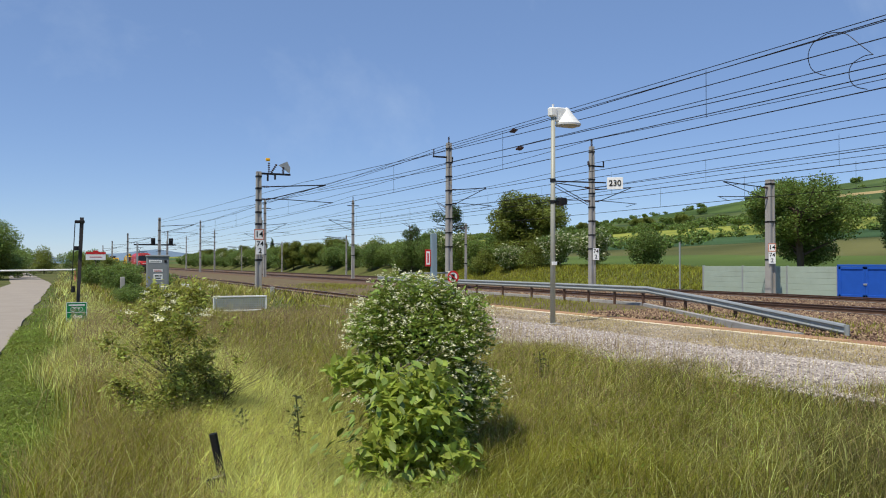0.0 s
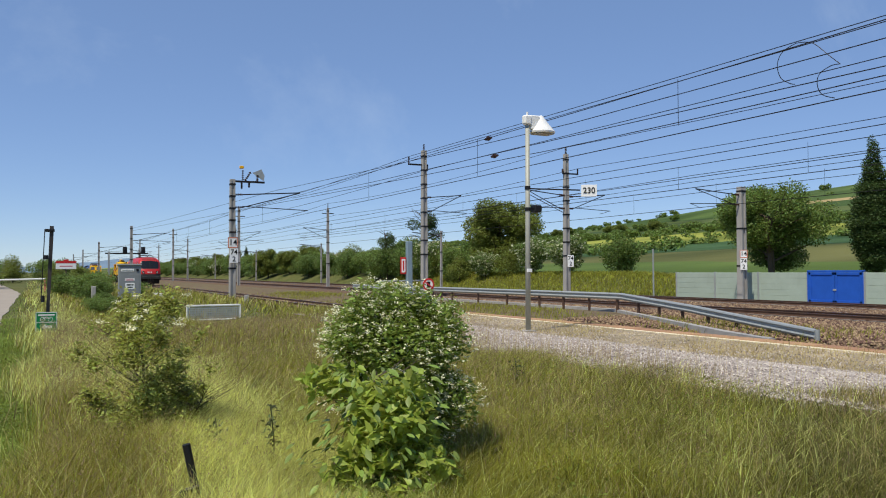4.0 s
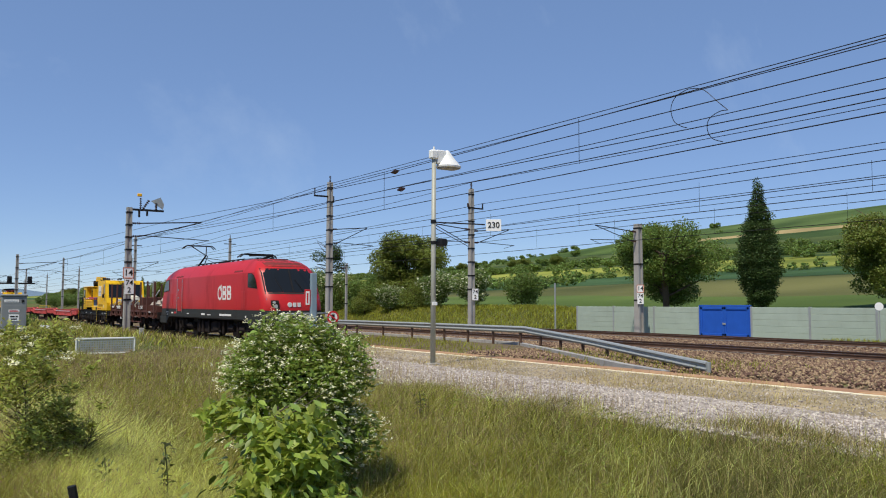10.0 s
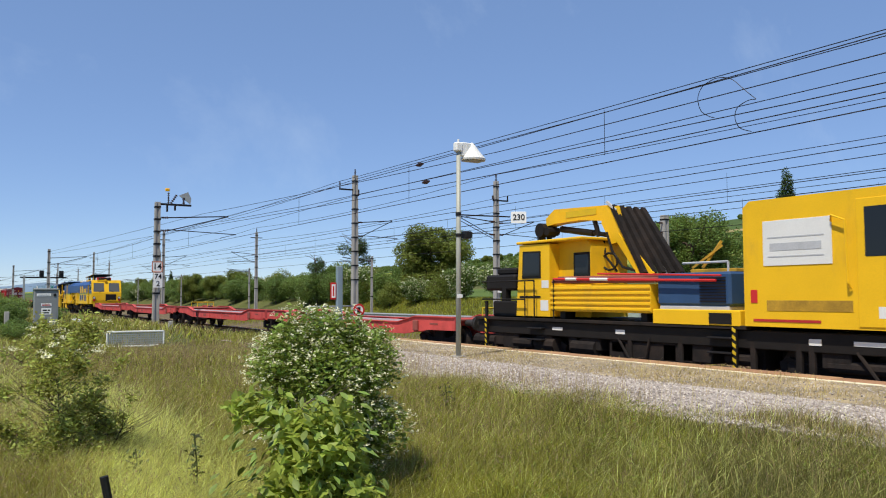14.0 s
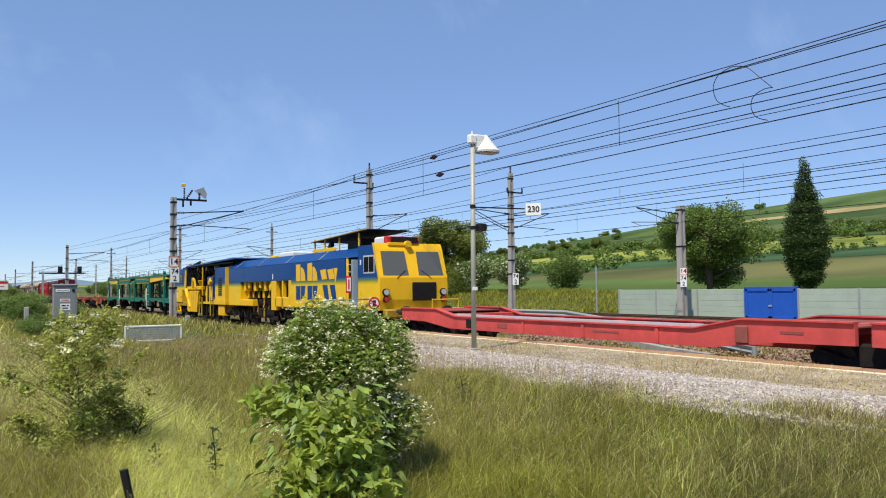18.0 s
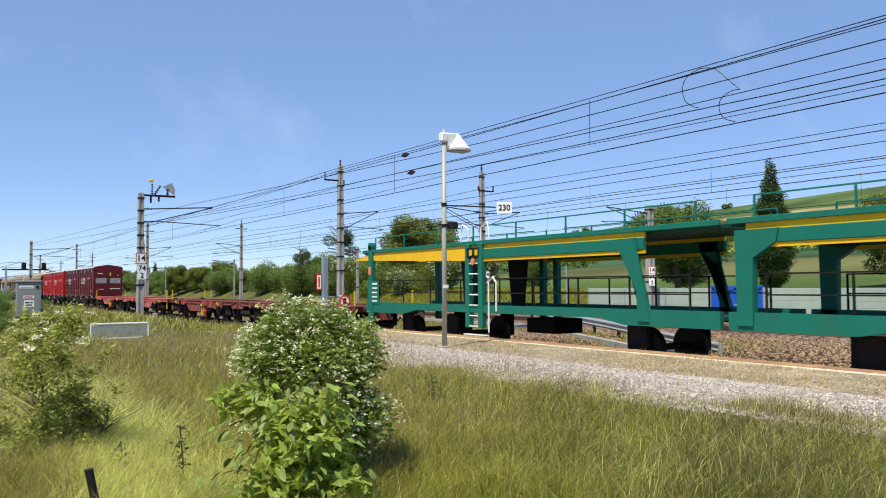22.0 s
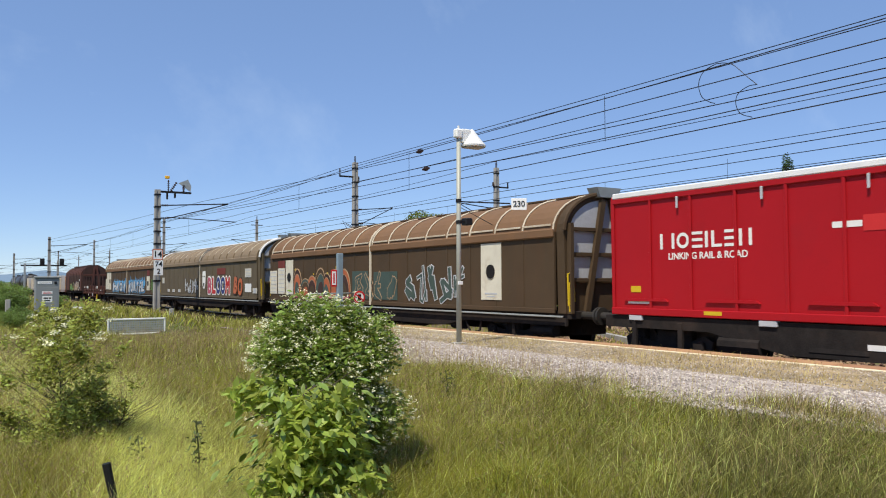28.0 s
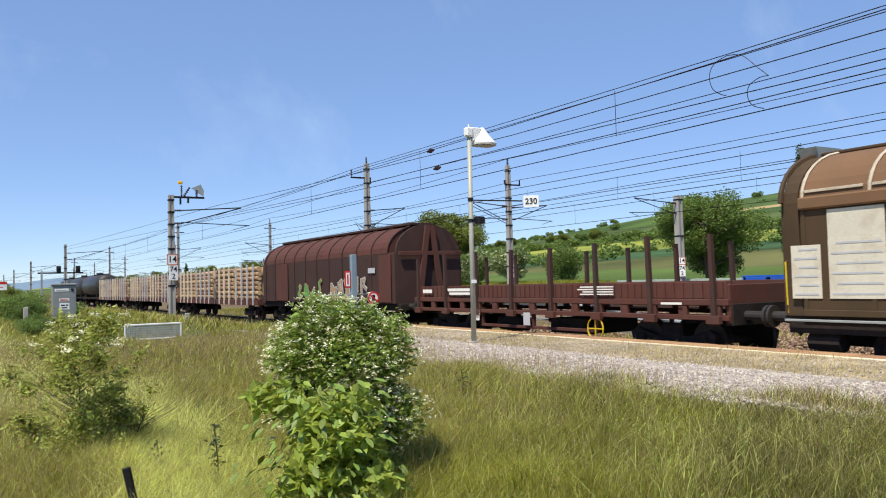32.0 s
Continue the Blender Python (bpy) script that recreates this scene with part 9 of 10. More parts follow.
def sliding_van(u, L, label, wall, roof, rib, pale_end=False, tags=()):
    v = vehicle("sliding_wall_van", label, "goods van", u)
    a, b = 0.75, L - 0.75
    arc = [(-1.42 + 0.0, 3.2)] + [(-1.42 * math.cos(t), 3.2 + 0.98 * math.sin(t)) for t in [math.pi / 2 * k / 8 for k in range(1, 9)]]
    prof = arc + [(-x, z) for x, z in reversed(arc[:-1])]
    part("frame", Shell().box(-1.3, 1.3, 0.62, L - 0.62, 0.95, 1.16, 0.02), M["under"], v)
    mid = (a + b) / 2
    for i, (p, q) in enumerate(((a + 0.35, mid - 0.06), (mid + 0.06, b - 0.35))):
        wl = part("sliding_wall", Shell().box(-1.42, -1.36, p, q, 1.18, 3.2, 0.01), wall, v)
        part("sliding_wall", Shell().box(1.36, 1.42, p, q, 1.18, 3.2, 0.01), wall, v)
        part("roof_half", Shell().loft([[(x, p, z) for x, z in prof], [(x, q, z) for x, z in prof]]), roof, v, smooth=False)
        nr = 8
        for k in range(nr + 1):
            y = p + 0.03 + k * (q - p - 0.1) / nr
            pts = [(x * 1.012, y, z + 0.015) for x, z in arc]
            part("roof_rib", Shell().pipe(pts, 0.03, 5), rib if not pale_end else roof, v)
            if pale_end:
                part("rib_strip", Shell().loft([[(x * 1.02, y - 0.09, z + 0.02), (x * 1.02, y + 0.09, z + 0.02), (x, y + 0.09, z - 0.02), (x, y - 0.09, z - 0.02)] for x, z in arc[2:]]), rib, v)
            elif k < nr:
                y2 = p + 0.03 + (k + 1) * (q - p - 0.1) / nr
                part("roof_line", Shell().box(-1.43, -1.4, y + 0.12, y2 - 0.05, 3.36, 3.41, 0.004), rib, v)
            part("wall_rib", Shell().box(-1.436, -1.42, y - 0.035, y + 0.035, 1.2, 3.2, 0.004), wall, wl)
        part("eaves_rail", Shell().box(-1.5, -1.41, p, q, 3.05, 3.28, 0.03), roof, wl)
        part("bottom_rail", Shell().box(-1.45, -1.4, p, q, 1.1, 1.22, 0.012), wall, wl)
    part("middle_pillar", Shell().box(-1.46, -1.38, mid - 0.07, mid + 0.07, 1.1, 3.25, 0.01).pipe([(x * 1.02, mid, z + 0.02) for x, z in arc], 0.04, 6), rib, v)
    part("running_rail", Shell().box(-1.5, -1.44, a, b, 1.0, 1.045, 0.008), M["galv"], v)
    clutter(v, 1.2, L - 1.2, 16, int(u))
    part("sill_beam", Shell().along_x([(a, 0.78), (5.4, 0.78), (6.6, 0.58), (L - 6.6, 0.58), (L - 5.4, 0.78), (b, 0.78), (b, 0.98), (a, 0.98)], -1.36, -1.28).along_x([(a, 0.78), (b, 0.78), (b, 0.98), (a, 0.98)], 1.28, 1.36).box(-1.2, 1.2, 6.0, L - 6.0, 0.6, 0.95), M["under"], v)
    part("roof_ridge", Shell().box(-0.25, 0.25, a, b, 4.17, 4.24, 0.02), M["tarp"] if pale_end else wall, v)
    for y0, y1, sg in ((a, a + 0.3, -1), (b - 0.3, b, 1)):
        pr = [(x * 0.98, z) for x, z in prof]
        e = part("end_wall", Shell().along_y([(-1.36, 1.1), (1.36, 1.1)] + [(-x, z) for x, z in pr], y0, y1), wall, v)
        ys_ = (y0 - 0.012, y0) if sg < 0 else (y1, y1 + 0.012)
        part("end_panel", Shell().along_y([(-1.2, 2.66), (1.2, 2.66)] + [(-x * 0.86, 3.2 + (z - 3.2) * 0.86) for x, z in pr], *ys_), M["ink_silver"], e, "silver dome of the end wall")
        part("end_panel", Shell().along_y([(-1.2, 2.0), (1.2, 2.0), (1.2, 2.55), (-1.2, 2.55)], *ys_), M["ink_silver"], e)
        yy = y0 - 0.1 if sg < 0 else y1 + 0.02
        for x0_, x1_ in ((-0.75, -0.14), (0.75, 0.14), (-1.27, -1.27), (1.27, 1.27)):
            part("end_post", Shell().bar((x0_, yy, 1.1), (x1_, yy + 0.001, 4.05 if abs(x0_) < 1 else 3.4), 0.1, 0.16), wall, e)
        for z in (1.95, 2.6, 3.25):
            part("end_rail", Shell().box(-1.3, 1.3, yy, yy + 0.07, z - 0.05, z + 0.05, 0.01), wall, e)
        part("end_cap", Shell().loft([[(-0.42, yy - 0.1, 4.36), (0.42, yy - 0.1, 4.36), (0.42, yy + 0.3, 4.36), (-0.42, yy + 0.3, 4.36)], [(-0.3, yy - 0.08, 4.1), (0.3, yy - 0.08, 4.1), (0.3, yy + 0.3, 4.1), (-0.3, yy + 0.3, 4.1)]]), M["galv"], v, "pale grey cap over the end frame")
        part("end_grip", Shell().pipe([(-1.35, yy, 1.3), (-1.37, yy, 2.1), (-1.2, yy, 2.2), (-1.15, yy, 1.4)], 0.022, 6), M["hazard"], v)
        part("end_hood", Shell().pipe([(x * 1.0, (y0 - 0.04) if sg < 0 else (y1 + 0.04), z + 0.02) for x, z in prof], 0.055, 6), M["tarp"] if pale_end else wall, e)
        part("end_lever", Shell().rod((-1.3, yy, 1.15), (-1.3, yy, 1.9), 0.03).rod((-1.35, yy, 1.7), (-1.2, yy, 1.3), 0.025), M["hazard"], v)
    for y in (3.4, L - 3.4):
        bogie(v, y, 0.9)
    part("underframe_truss", Shell().rod((-1.1, 6.2, 0.9), (-1.1, 8.2, 0.5), 0.04).rod((-1.1, 8.2, 0.5), (-1.1, L - 8.2, 0.5), 0.04).rod((-1.1, L - 8.2, 0.5), (-1.1, L - 6.2, 0.9), 0.04).box(-0.9, 0.9, 10, 12.5, 0.5, 0.9), M["under"], v)
    buffers(v, L)
    X = -1.424
    for kind, y0, y1, *rest in tags:
        if kind == "door":
            z0_, z1_ = rest or (1.42, 2.95)
            d = plate(v, "cream_panel", X, y0, y1, z0_, z1_, M["door_cream"], 0.02, "cream painted panel")
            part("handwheel", Shell().rod((X - 0.02, (y0 + y1) / 2, (z0_ + z1_) / 2), (X - 0.05, (y0 + y1) / 2, (z0_ + z1_) / 2), 0.2, 18), M["cable"], d)
            bars(d, X - 0.02, [(y0 + 0.2, y1 - 0.2, z0_ + 0.18, 0.05), (y0 + 0.3, y1 - 0.3, z0_ + 0.1, 0.03)], M["ink_silver"])
        elif kind == "board":
            d = plate(v, "data_board", X, y0, y1, rest[0], rest[1], M["door_cream"], 0.018)
            bars(d, X - 0.018, [(y0 + 0.06, y1 - 0.06 - 0.1 * (k % 2), rest[0] + (rest[1] - rest[0]) * (k + 0.5) / 6, 0.035) for k in range(6)], M["ink_silver"])
        elif kind == "paint":
            graffiti(v, X, y0, y1, *rest)
        elif kind == "word":
            painted_word(v, X, y0, y1, *rest)
        elif kind == "arches":
            arch_piece(v, X, y0, y1, *rest)
        elif kind == "face":
            pf = part("painted_face", Shell().along_x([(y0, 2.5), (y0 + 0.1, 2.66), (y1 - 0.1, 2.66), (y1, 2.5), (y1 - 0.04, 1.9), (y1 - 0.2, 1.62), (y0 + 0.2, 1.62), (y0 + 0.04, 1.9)], X - 0.015, X), M["ink_white"], v)
            for q in ([(y0 + 0.1, 2.42), (y0 + 0.28, 2.36), (y0 + 0.26, 2.28), (y0 + 0.12, 2.32)], [(y1 - 0.1, 2.42), (y1 - 0.28, 2.36), (y1 - 0.26, 2.28), (y1 - 0.12, 2.32)], [(y0 + 0.2, 1.95), (y1 - 0.2, 1.95), (y1 - 0.26, 1.72), (y0 + 0.26, 1.72)]):
                part("face_mark", Shell().along_x(q, X - 0.018, X - 0.015), M["ink_black"], pf)
        elif kind == "faded":
            d = plate(v, "faded_patch", X, y0, y1, rest[0], rest[1], rest[2], 0.013)
    return v


sliding_van(485.5, 23.1, "brown sliding-wall van with pale roof ribs and graffiti", M["van_brown"], M["roof_tan"], M["rib_pale"], False,
            (("door", 3.4, 4.4, 1.4, 3.02), ("door", 19.25, 20.15, 1.4, 2.95), ("board", 20.3, 21.15, 1.42, 2.6), ("faded", 20.3, 21.15, 2.6, 2.95, M["rust_patch"]), ("board", 21.3, 22.2, 1.42, 2.5),
             ("paint", 5.2, 8.9, 1.35, 2.35, M["ink_teal"], M["ink_silver"], None, 5, 3, "a"), ("faded", 9.5, 11.3, 1.3, 2.3, M["ink_teal"]), ("faded", 11.75, 13.1, 1.3, 2.35, M["ink_teal"]), ("paint", 9.6, 13.0, 1.4, 2.2, M["ink_teal"], M["ink_sand"], None, 4, 9, "c"),
             ("arches", 13.4, 19.1, 1.28, 2.5, (M["ink_sand"], M["van_brown"], M["ink_orange"], M["ink_teal"], M["wagon_dark"]), 5)))
sliding_van(508.6, 23.3, "tan sliding-wall van with a pale ridge and colourful graffiti", M["van_tan"], M["roof_grey"], M["rib_pale"], True,
            (("board", 1.95, 2.95, 2.22, 2.68), ("faded", 1.95, 2.95, 1.46, 1.9, M["panel_white"]), ("board", 1.05, 1.7, 1.4, 1.66), ("word", 3.3, 4.9, 1.25, 2.3, "BO", (M["ink_orange"],), M["wagon_dark"], None, 2),
             ("faded", 6.4, 8.0, 2.42, 2.78, M["rust_patch"]), ("word", 5.45, 9.9, 1.25, 2.35, "BLOOM", (M["ink_pink"], M["ink_red"], M["ink_navy"], M["ink_navy"], M["ink_red"]), M["ink_white"], None, 12, True), ("face", 10.4, 11.1),
             ("paint", 12.0, 15.2, 1.35, 2.15, M["ink_silver"], M["ink_black"], None, 6, 14, "d"), ("board", 21.0, 21.6, 1.95, 2.35), ("board", 16.4, 17.0, 1.36, 1.55), ("board", 18.0, 18.6, 1.36, 1.55), ("board", 19.4, 20.0, 1.36, 1.55)))
sliding_van(531.9, 23.1, "brown sliding-wall van with silver and blue graffiti", M["van_brown"], M["roof_tan"], M["rib_pale"], False,
            (("door", 2.57, 3.6, 1.42, 2.5), ("faded", 2.65, 3.5, 2.56, 3.0, M["rust_patch"]), ("word", 4.35, 10.9, 1.2, 2.15, "MURTEL", (M["ink_silver"],), M["ink_black"], M["ink_sky"], 22), ("word", 11.95, 17.9, 1.25, 2.15, "HROM", (M["ink_silver"],), M["ink_black"], M["ink_sky"], 21),
             ("paint", 1.5, 2.3, 1.4, 2.2, M["van_brown"], M["ink_green"], None, 2, 23, "c"), ("door", 19.3, 20.2, 1.4, 3.02), ("board", 20.4, 21.45, 1.42, 2.5), ("faded", 20.4, 21.45, 2.5, 3.02, M["door_cream"]), ("board", 21.6, 22.2, 1.42, 2.4)))


# ---- dome-roofed dark van ----
def dome_van(u, L):
    v = vehicle("swing_roof_van", "dark rust-brown van with a domed swinging roof", "goods van", u)
    mt = M["wagon_dark"]
    part("frame", Shell().box(-1.3, 1.3, 0.62, L - 0.62, 0.9, 1.15, 0.02), M["under"], v)
    arc = [(-1.42 * math.cos(t), 3.0 + 1.05 * math.sin(t)) for t in [math.pi / 2 * k / 8 for k in range(9)]]
    prof = arc + [(-x, z) for x, z in reversed(arc[:-1])]
    a, b = 0.8, L - 0.8
    part("side_wall", Shell().box(-1.42, 1.42, a, b, 1.15, 3.0, 0.02), mt, v)
    part("roof", Shell().along_y(prof, a + 0.5, b - 0.5), M["wagon_brown"], v)
    for k in range(11):
        y = a + 0.5 + k * (b - a - 1.0) / 10
        part("roof_rib", Shell().pipe([(x * 1.015, y, z + 0.01) for x, z in arc], 0.03, 5), mt, v)
        part("wall_rib", Shell().box(-1.46, -1.42, y - 0.03, y + 0.03, 1.15, 3.0, 0.008), mt, v)
    part("roof_ridge", Shell().box(-0.5, 0.5, a + 0.4, b - 0.4, 4.04, 4.14, 0.02), mt, v)
    for y, sg in ((a, -1), (b, 1)):
        part("end_wall", Shell().along_y([(-1.3, 1.1), (1.3, 1.1)] + [(-x * 0.95, z) for x, z in prof], y - 0.02, y + 0.1), mt, v)
        yy = y - 0.14 if sg < 0 else y + 0.06
        part("end_brace", Shell().bar((-0.5, yy, 1.1), (-0.08, yy, 4.0), 0.1, 0.2).bar((0.5, yy, 1.1), (0.08, yy, 4.0), 0.1, 0.2).box(-1.3, 1.3, yy - 0.04, yy + 0.04, 2.9, 3.05), M["wagon_brown"], v)
    X = -1.461
    plate(v, "door_panel", X, 1.0, 2.0, 1.2, 2.95, M["wagon_brown"], 0.01)
    plate(v, "door_panel", X, L * 0.72, L * 0.72 + 1.6, 1.2, 2.95, M["wagon_brown"], 0.01)
    graffiti(v, X, 3.0, 6.6, 1.25, 2.1, M["ink_sand"], M["ink_silver"], None, 5, 31, "a")
    graffiti(v, X, 7.4, 10.6, 1.25, 2.05, M["ink_green"], M["ink_sand"], None, 4, 32, "b")
    bars(v, X, [(2.3, 2.9, 2.4, 0.2), (2.3, 2.9, 1.5, 0.12)], M["ink_silver"])
    for y in (2.6, L - 2.6):
        bogie(v, y, 0.9)
    buffers(v, L)


dome_van(569.4, 16.3)


# ---- log wagons ----
def log_wagon(u, L, label):
    v = vehicle("log_wagon", label, "wagon", u)
    part("frame", Shell().box(-1.3, 1.3, 0.62, L - 0.62, 0.9, 1.2, 0.02), M["wagon_brown"], v)
    lm_ = Shell().rod((0, 0, 0), (0, 4.0, 0), 0.13, 9, 0.11).mesh("log")
    lm_.materials.append(M["log_bark"])
    em_ = Shell().rod((0, -0.006, 0), (0, -0.002, 0), 0.128, 9).rod((0, 4.002, 0), (0, 4.006, 0), 0.108, 9).mesh("log_face")
    em_.materials.append(M["log_end"])
    n = int((L - 1.6) // 4.3)
    for s in range(n):
        y = 0.9 + s * (L - 1.8) / n
        for row in range(7):
            for x in ([-1.05] if row < 6 else [-1.05, -0.7, -0.3, 0.1, 0.5, 0.9]):
                m = Matrix.Translation((x + rng.uniform(-0.03, 0.03), y + rng.uniform(-0.1, 0.15), 1.34 + row * 0.25 + rng.uniform(-0.03, 0.05)))
                lg = part("log", lm_, M["log_bark"], v, at=m)
                part("log_face", em_, M["log_end"], lg)
        core = Shell().box(-0.92, 1.1, y + 0.05, y + 3.95, 1.2, 2.86, 0.05)
        part("log_stack", core, M["log_bark"], v)
        for yy in (y + 0.4, y + 1.45, y + 2.5, y + 3.55):
            for sx in (-1.3, 1.3):
                part("stake", Shell().box(sx - 0.05, sx + 0.05, yy - 0.04, yy + 0.04, 0.9, 3.12, 0.01), M["door_cream"] if s % 2 else M["ink_silver"], v)
    for y in (2.5, L - 2.5):
        bogie(v, y, 0.9)
    buffers(v, L)


for u_ in (585.7, 605.7, 625.7):
    log_wagon(u_, 20.0, "red-brown stake wagon stacked high with cut logs")


# ---- tank wagons ----
def tank_wagon(u, L):
    v = vehicle("tank_wagon", "grimy black tank wagon with a walkway on top", "tank wagon", u)
    part("frame", Shell().box(-1.2, 1.2, 0.62, L - 0.62, 0.9, 1.15, 0.02), M["under"], v)
    s = Shell()
    n = 24
    rings = []
    for y, r in ((0.95, 0.3), (1.0, 0.9), (1.2, 1.25), (1.5, 1.38), (L - 1.5, 1.38), (L - 1.2, 1.25), (L - 1.0, 0.9), (L - 0.95, 0.3)):
        rings.append([(r * math.cos(math.tau * k / n), y, 2.5 + r * math.sin(math.tau * k / n)) for k in range(n)])
    s.loft(rings)
    part("barrel", s, M["tank_black"], v, smooth=True)
    part("walkway", Shell().box(-0.4, 0.4, 2.0, L - 2.0, 3.88, 3.93).rod((-0.4, 2, 3.9), (-0.4, 2, 4.4), 0.02).rod((-0.4, 2, 4.4), (-0.4, L - 2, 4.4), 0.02).rod((-0.4, L - 2, 3.9), (-0.4, L - 2, 4.4), 0.02), M["cable"], v)
    part("dome_lid", Shell().rod((0, L / 2, 3.8), (0, L / 2, 4.15), 0.4, 16), M["tank_black"], v)
    part("saddle", Shell().box(-1.1, 1.1, 2.2, 2.8, 1.1, 1.6).box(-1.1, 1.1, L - 2.8, L - 2.2, 1.1, 1.6), M["under"], v)
    for y in (2.5, L - 2.5):
        bogie(v, y, 0.9)
    buffers(v, L)


for k in range(3):
    tank_wagon(645.7 + k * 15.3, 15.3)

# ---- plants ----
def unit(n):
    v = rng.normal(size=(n, 3))
    return v / np.linalg.norm(v, axis=1, keepdims=True)


def leaves_mesh(name, pos, size, slim=0.5, droop=0.25, up=0.35):
    """Pointed leaves, each folded along its middle, at the given places."""
    n = len(pos)
    size = np.asarray(size).reshape(-1, 1) * rng.uniform(0.7, 1.3, (n, 1))
    d = unit(n)
    d[:, 2] = d[:, 2] * 0.6 - droop
    d /= np.linalg.norm(d, axis=1, keepdims=True)
    nrm = unit(n) + np.array([0, 0, up * 3])
    side = np.cross(d, nrm)
    side /= np.linalg.norm(side, axis=1, keepdims=True) + 1e-9
    nn = np.cross(side, d)
    a = pos - d * size
    b = pos + side * size * slim + nn * size * 0.12
    c = pos + d * size
    e = pos - side * size * slim + nn * size * 0.12
    v = np.stack([a, b, c, e], 1).reshape(-1, 3)
    i = np.arange(n)[:, None] * 4
    f = np.concatenate([i + 0, i + 1, i + 2, i + 0, i + 2, i + 3], 1).reshape(-1)
    return raw_mesh(name, v, f, 3)


def crown_points(blobs, n, shell=0.55):
    """Places for leaves in a union of uneven lumps (x, y, z, rx, rz), most of them near the surface."""
    w = np.array([b[3] ** 2 * b[4] for b in blobs])
    k = rng.choice(len(blobs), n, p=w / w.sum())
    B = np.array(blobs)[k]
    r = (shell + (1 - shell) * rng.random((n, 1))) * (0.86 + 0.28 * rng.random((n, 1)))
    p = unit(n) * r
    return B[:, :3] + p * np.stack([B[:, 3], B[:, 3], B[:, 4]], 1)


def lumps(n, cx, cz, rx, rz, r0, r1, squash=0.8):
    out = []
    for _ in range(n):
        a, u = rng.uniform(0, math.tau), rng.uniform(-0.9, 1)
        q = math.sqrt(max(0, 1 - u * u)) * rng.uniform(0.35, 1.0)
        r = rng.uniform(r0, r1)
        out.append((cx + rx * q * math.cos(a), rx * q * math.sin(a), cz + rz * u * rng.uniform(0.6, 1), r, r * squash))
    return out


def stems(h, r, n, spread, lean=0.0, start=0.25):
    s = Shell()
    s.pipe([(0, 0, -0.3), (lean * 0.3, 0.02, h * 0.3), (lean, 0.05 * h, h)], r, 7)
    for k in range(n):
        f = start + (1 - start) * rng.random()
        a = rng.uniform(0, math.tau)
        b = Vector((lean * f, 0.05 * h * f, h * f))
        L = spread * rng.uniform(0.6, 1.0)
        m = b + Vector((math.cos(a) * L * 0.55, math.sin(a) * L * 0.55, L * 0.3))
        e = b + Vector((math.cos(a) * L, math.sin(a) * L, L * rng.uniform(0.4, 0.8)))
        s.rod(b, m, r * 0.45, 5, r * 0.3).rod(m, e, r * 0.3, 5, r * 0.08)
    return s


def tree(name, label, cat, blobs, n, leaf, material, stem, bark=None, extra=None, group="", slim=0.55):
    t = thing(name, label, cat, group)
    part("trunk", stem, bark or M["bark"], t)
    part("crown", leaves_mesh("crown", crown_points(blobs, n), leaf, slim), material, t)
    if extra:
        en, esize, em, enm = extra
        part(enm, leaves_mesh(enm, crown_points(blobs, en, 0.92), esize, 0.9, 0.0, 0.6), em, t)
    return t


def put(t, x, y, s=1.0, turn=0.0, sz=None, dz=-0.05):
    t.matrix_basis = Matrix.Translation((x, y, float(gh(x, y)) + dz)) @ Matrix.Rotation(turn, 4, "Z") @ Matrix.Diagonal((s, s, sz or s, 1))
    return t


def again(t, x, y, s=1.0, sz=None, dz=-0.05):
    m = Matrix.Translation((x, y, float(gh(x, y)) + dz)) @ Matrix.Rotation(rng.uniform(0, 6.28), 4, "Z") @ Matrix.Diagonal((s, s, sz or s, 1))
    c = copy_thing(t, Matrix())
    c.matrix_basis = m
    return c


def patch_1(x, y):
    return 0.5 + 0.5 * float(smooth_noise(np.array(x), np.array(y), 40, 5))


# the blossoming hawthorn beside the path
haw = thing("hawthorn_bush", "dense hawthorn bush covered in small white blossoms", "bush")
B = lumps(34, 0, 0.95, 0.52, 0.5, 0.15, 0.27, 0.9) + lumps(22, 0.04, 0.38, 0.40, 0.3, 0.16, 0.24) + [(-0.12, 0.05, 1.32, 0.14, 0.2), (0.15, -0.1, 1.38, 0.12, 0.16), (0.34, 0, 1.28, 0.13, 0.18), (-0.35, 0.0, 1.22, 0.1, 0.2)]
part("stem", stems(1.2, 0.02, 22, 0.5, 0.05, 0.05), M["twig"], haw)
part("foliage", leaves_mesh("foliage", crown_points(B, 44000, 0.5), 0.0185, 0.55, 0.1), M["leaf_haw"], haw)
fl = crown_points(B, 3400, 1.08)
fl = fl[(fl[:, 2] > 0.35)]
fl = np.repeat(fl, 9, 0) + rng.normal(0, 0.011, (len(fl) * 9, 3)) * np.array([1, 1, 0.6])
part("blossom", leaves_mesh("blossom", fl, 0.0068, 0.9, -0.3, 0.9), M["blossom"], haw)
put(haw, 2.64, 5.87, 1.2, 2.2, 1.06)
# the young broad-leaved sapling in front of it
sap = thing("walnut_sapling", "young sapling with large bright green leaves", "sapling")
part("stem", stems(0.95, 0.012, 12, 0.3, 0.03, 0.2), M["twig"], sap)
lf = Shell()
prof = [(0.0, 0.003), (0.022, 0.015), (0.044, 0.022), (0.064, 0.021), (0.084, 0.012), (0.102, 0.0)]
L0 = [(x, -w, -0.02 * (x / 0.145) ** 2 + w * 0.25) for x, w in prof]
L1 = [(x, 0, -0.02 * (x / 0.145) ** 2) for x, w in prof]
L2 = [(x, w, -0.02 * (x / 0.145) ** 2 + w * 0.25) for x, w in prof]
lf.loft([L0, L1, L2], caps=False, closed=False)
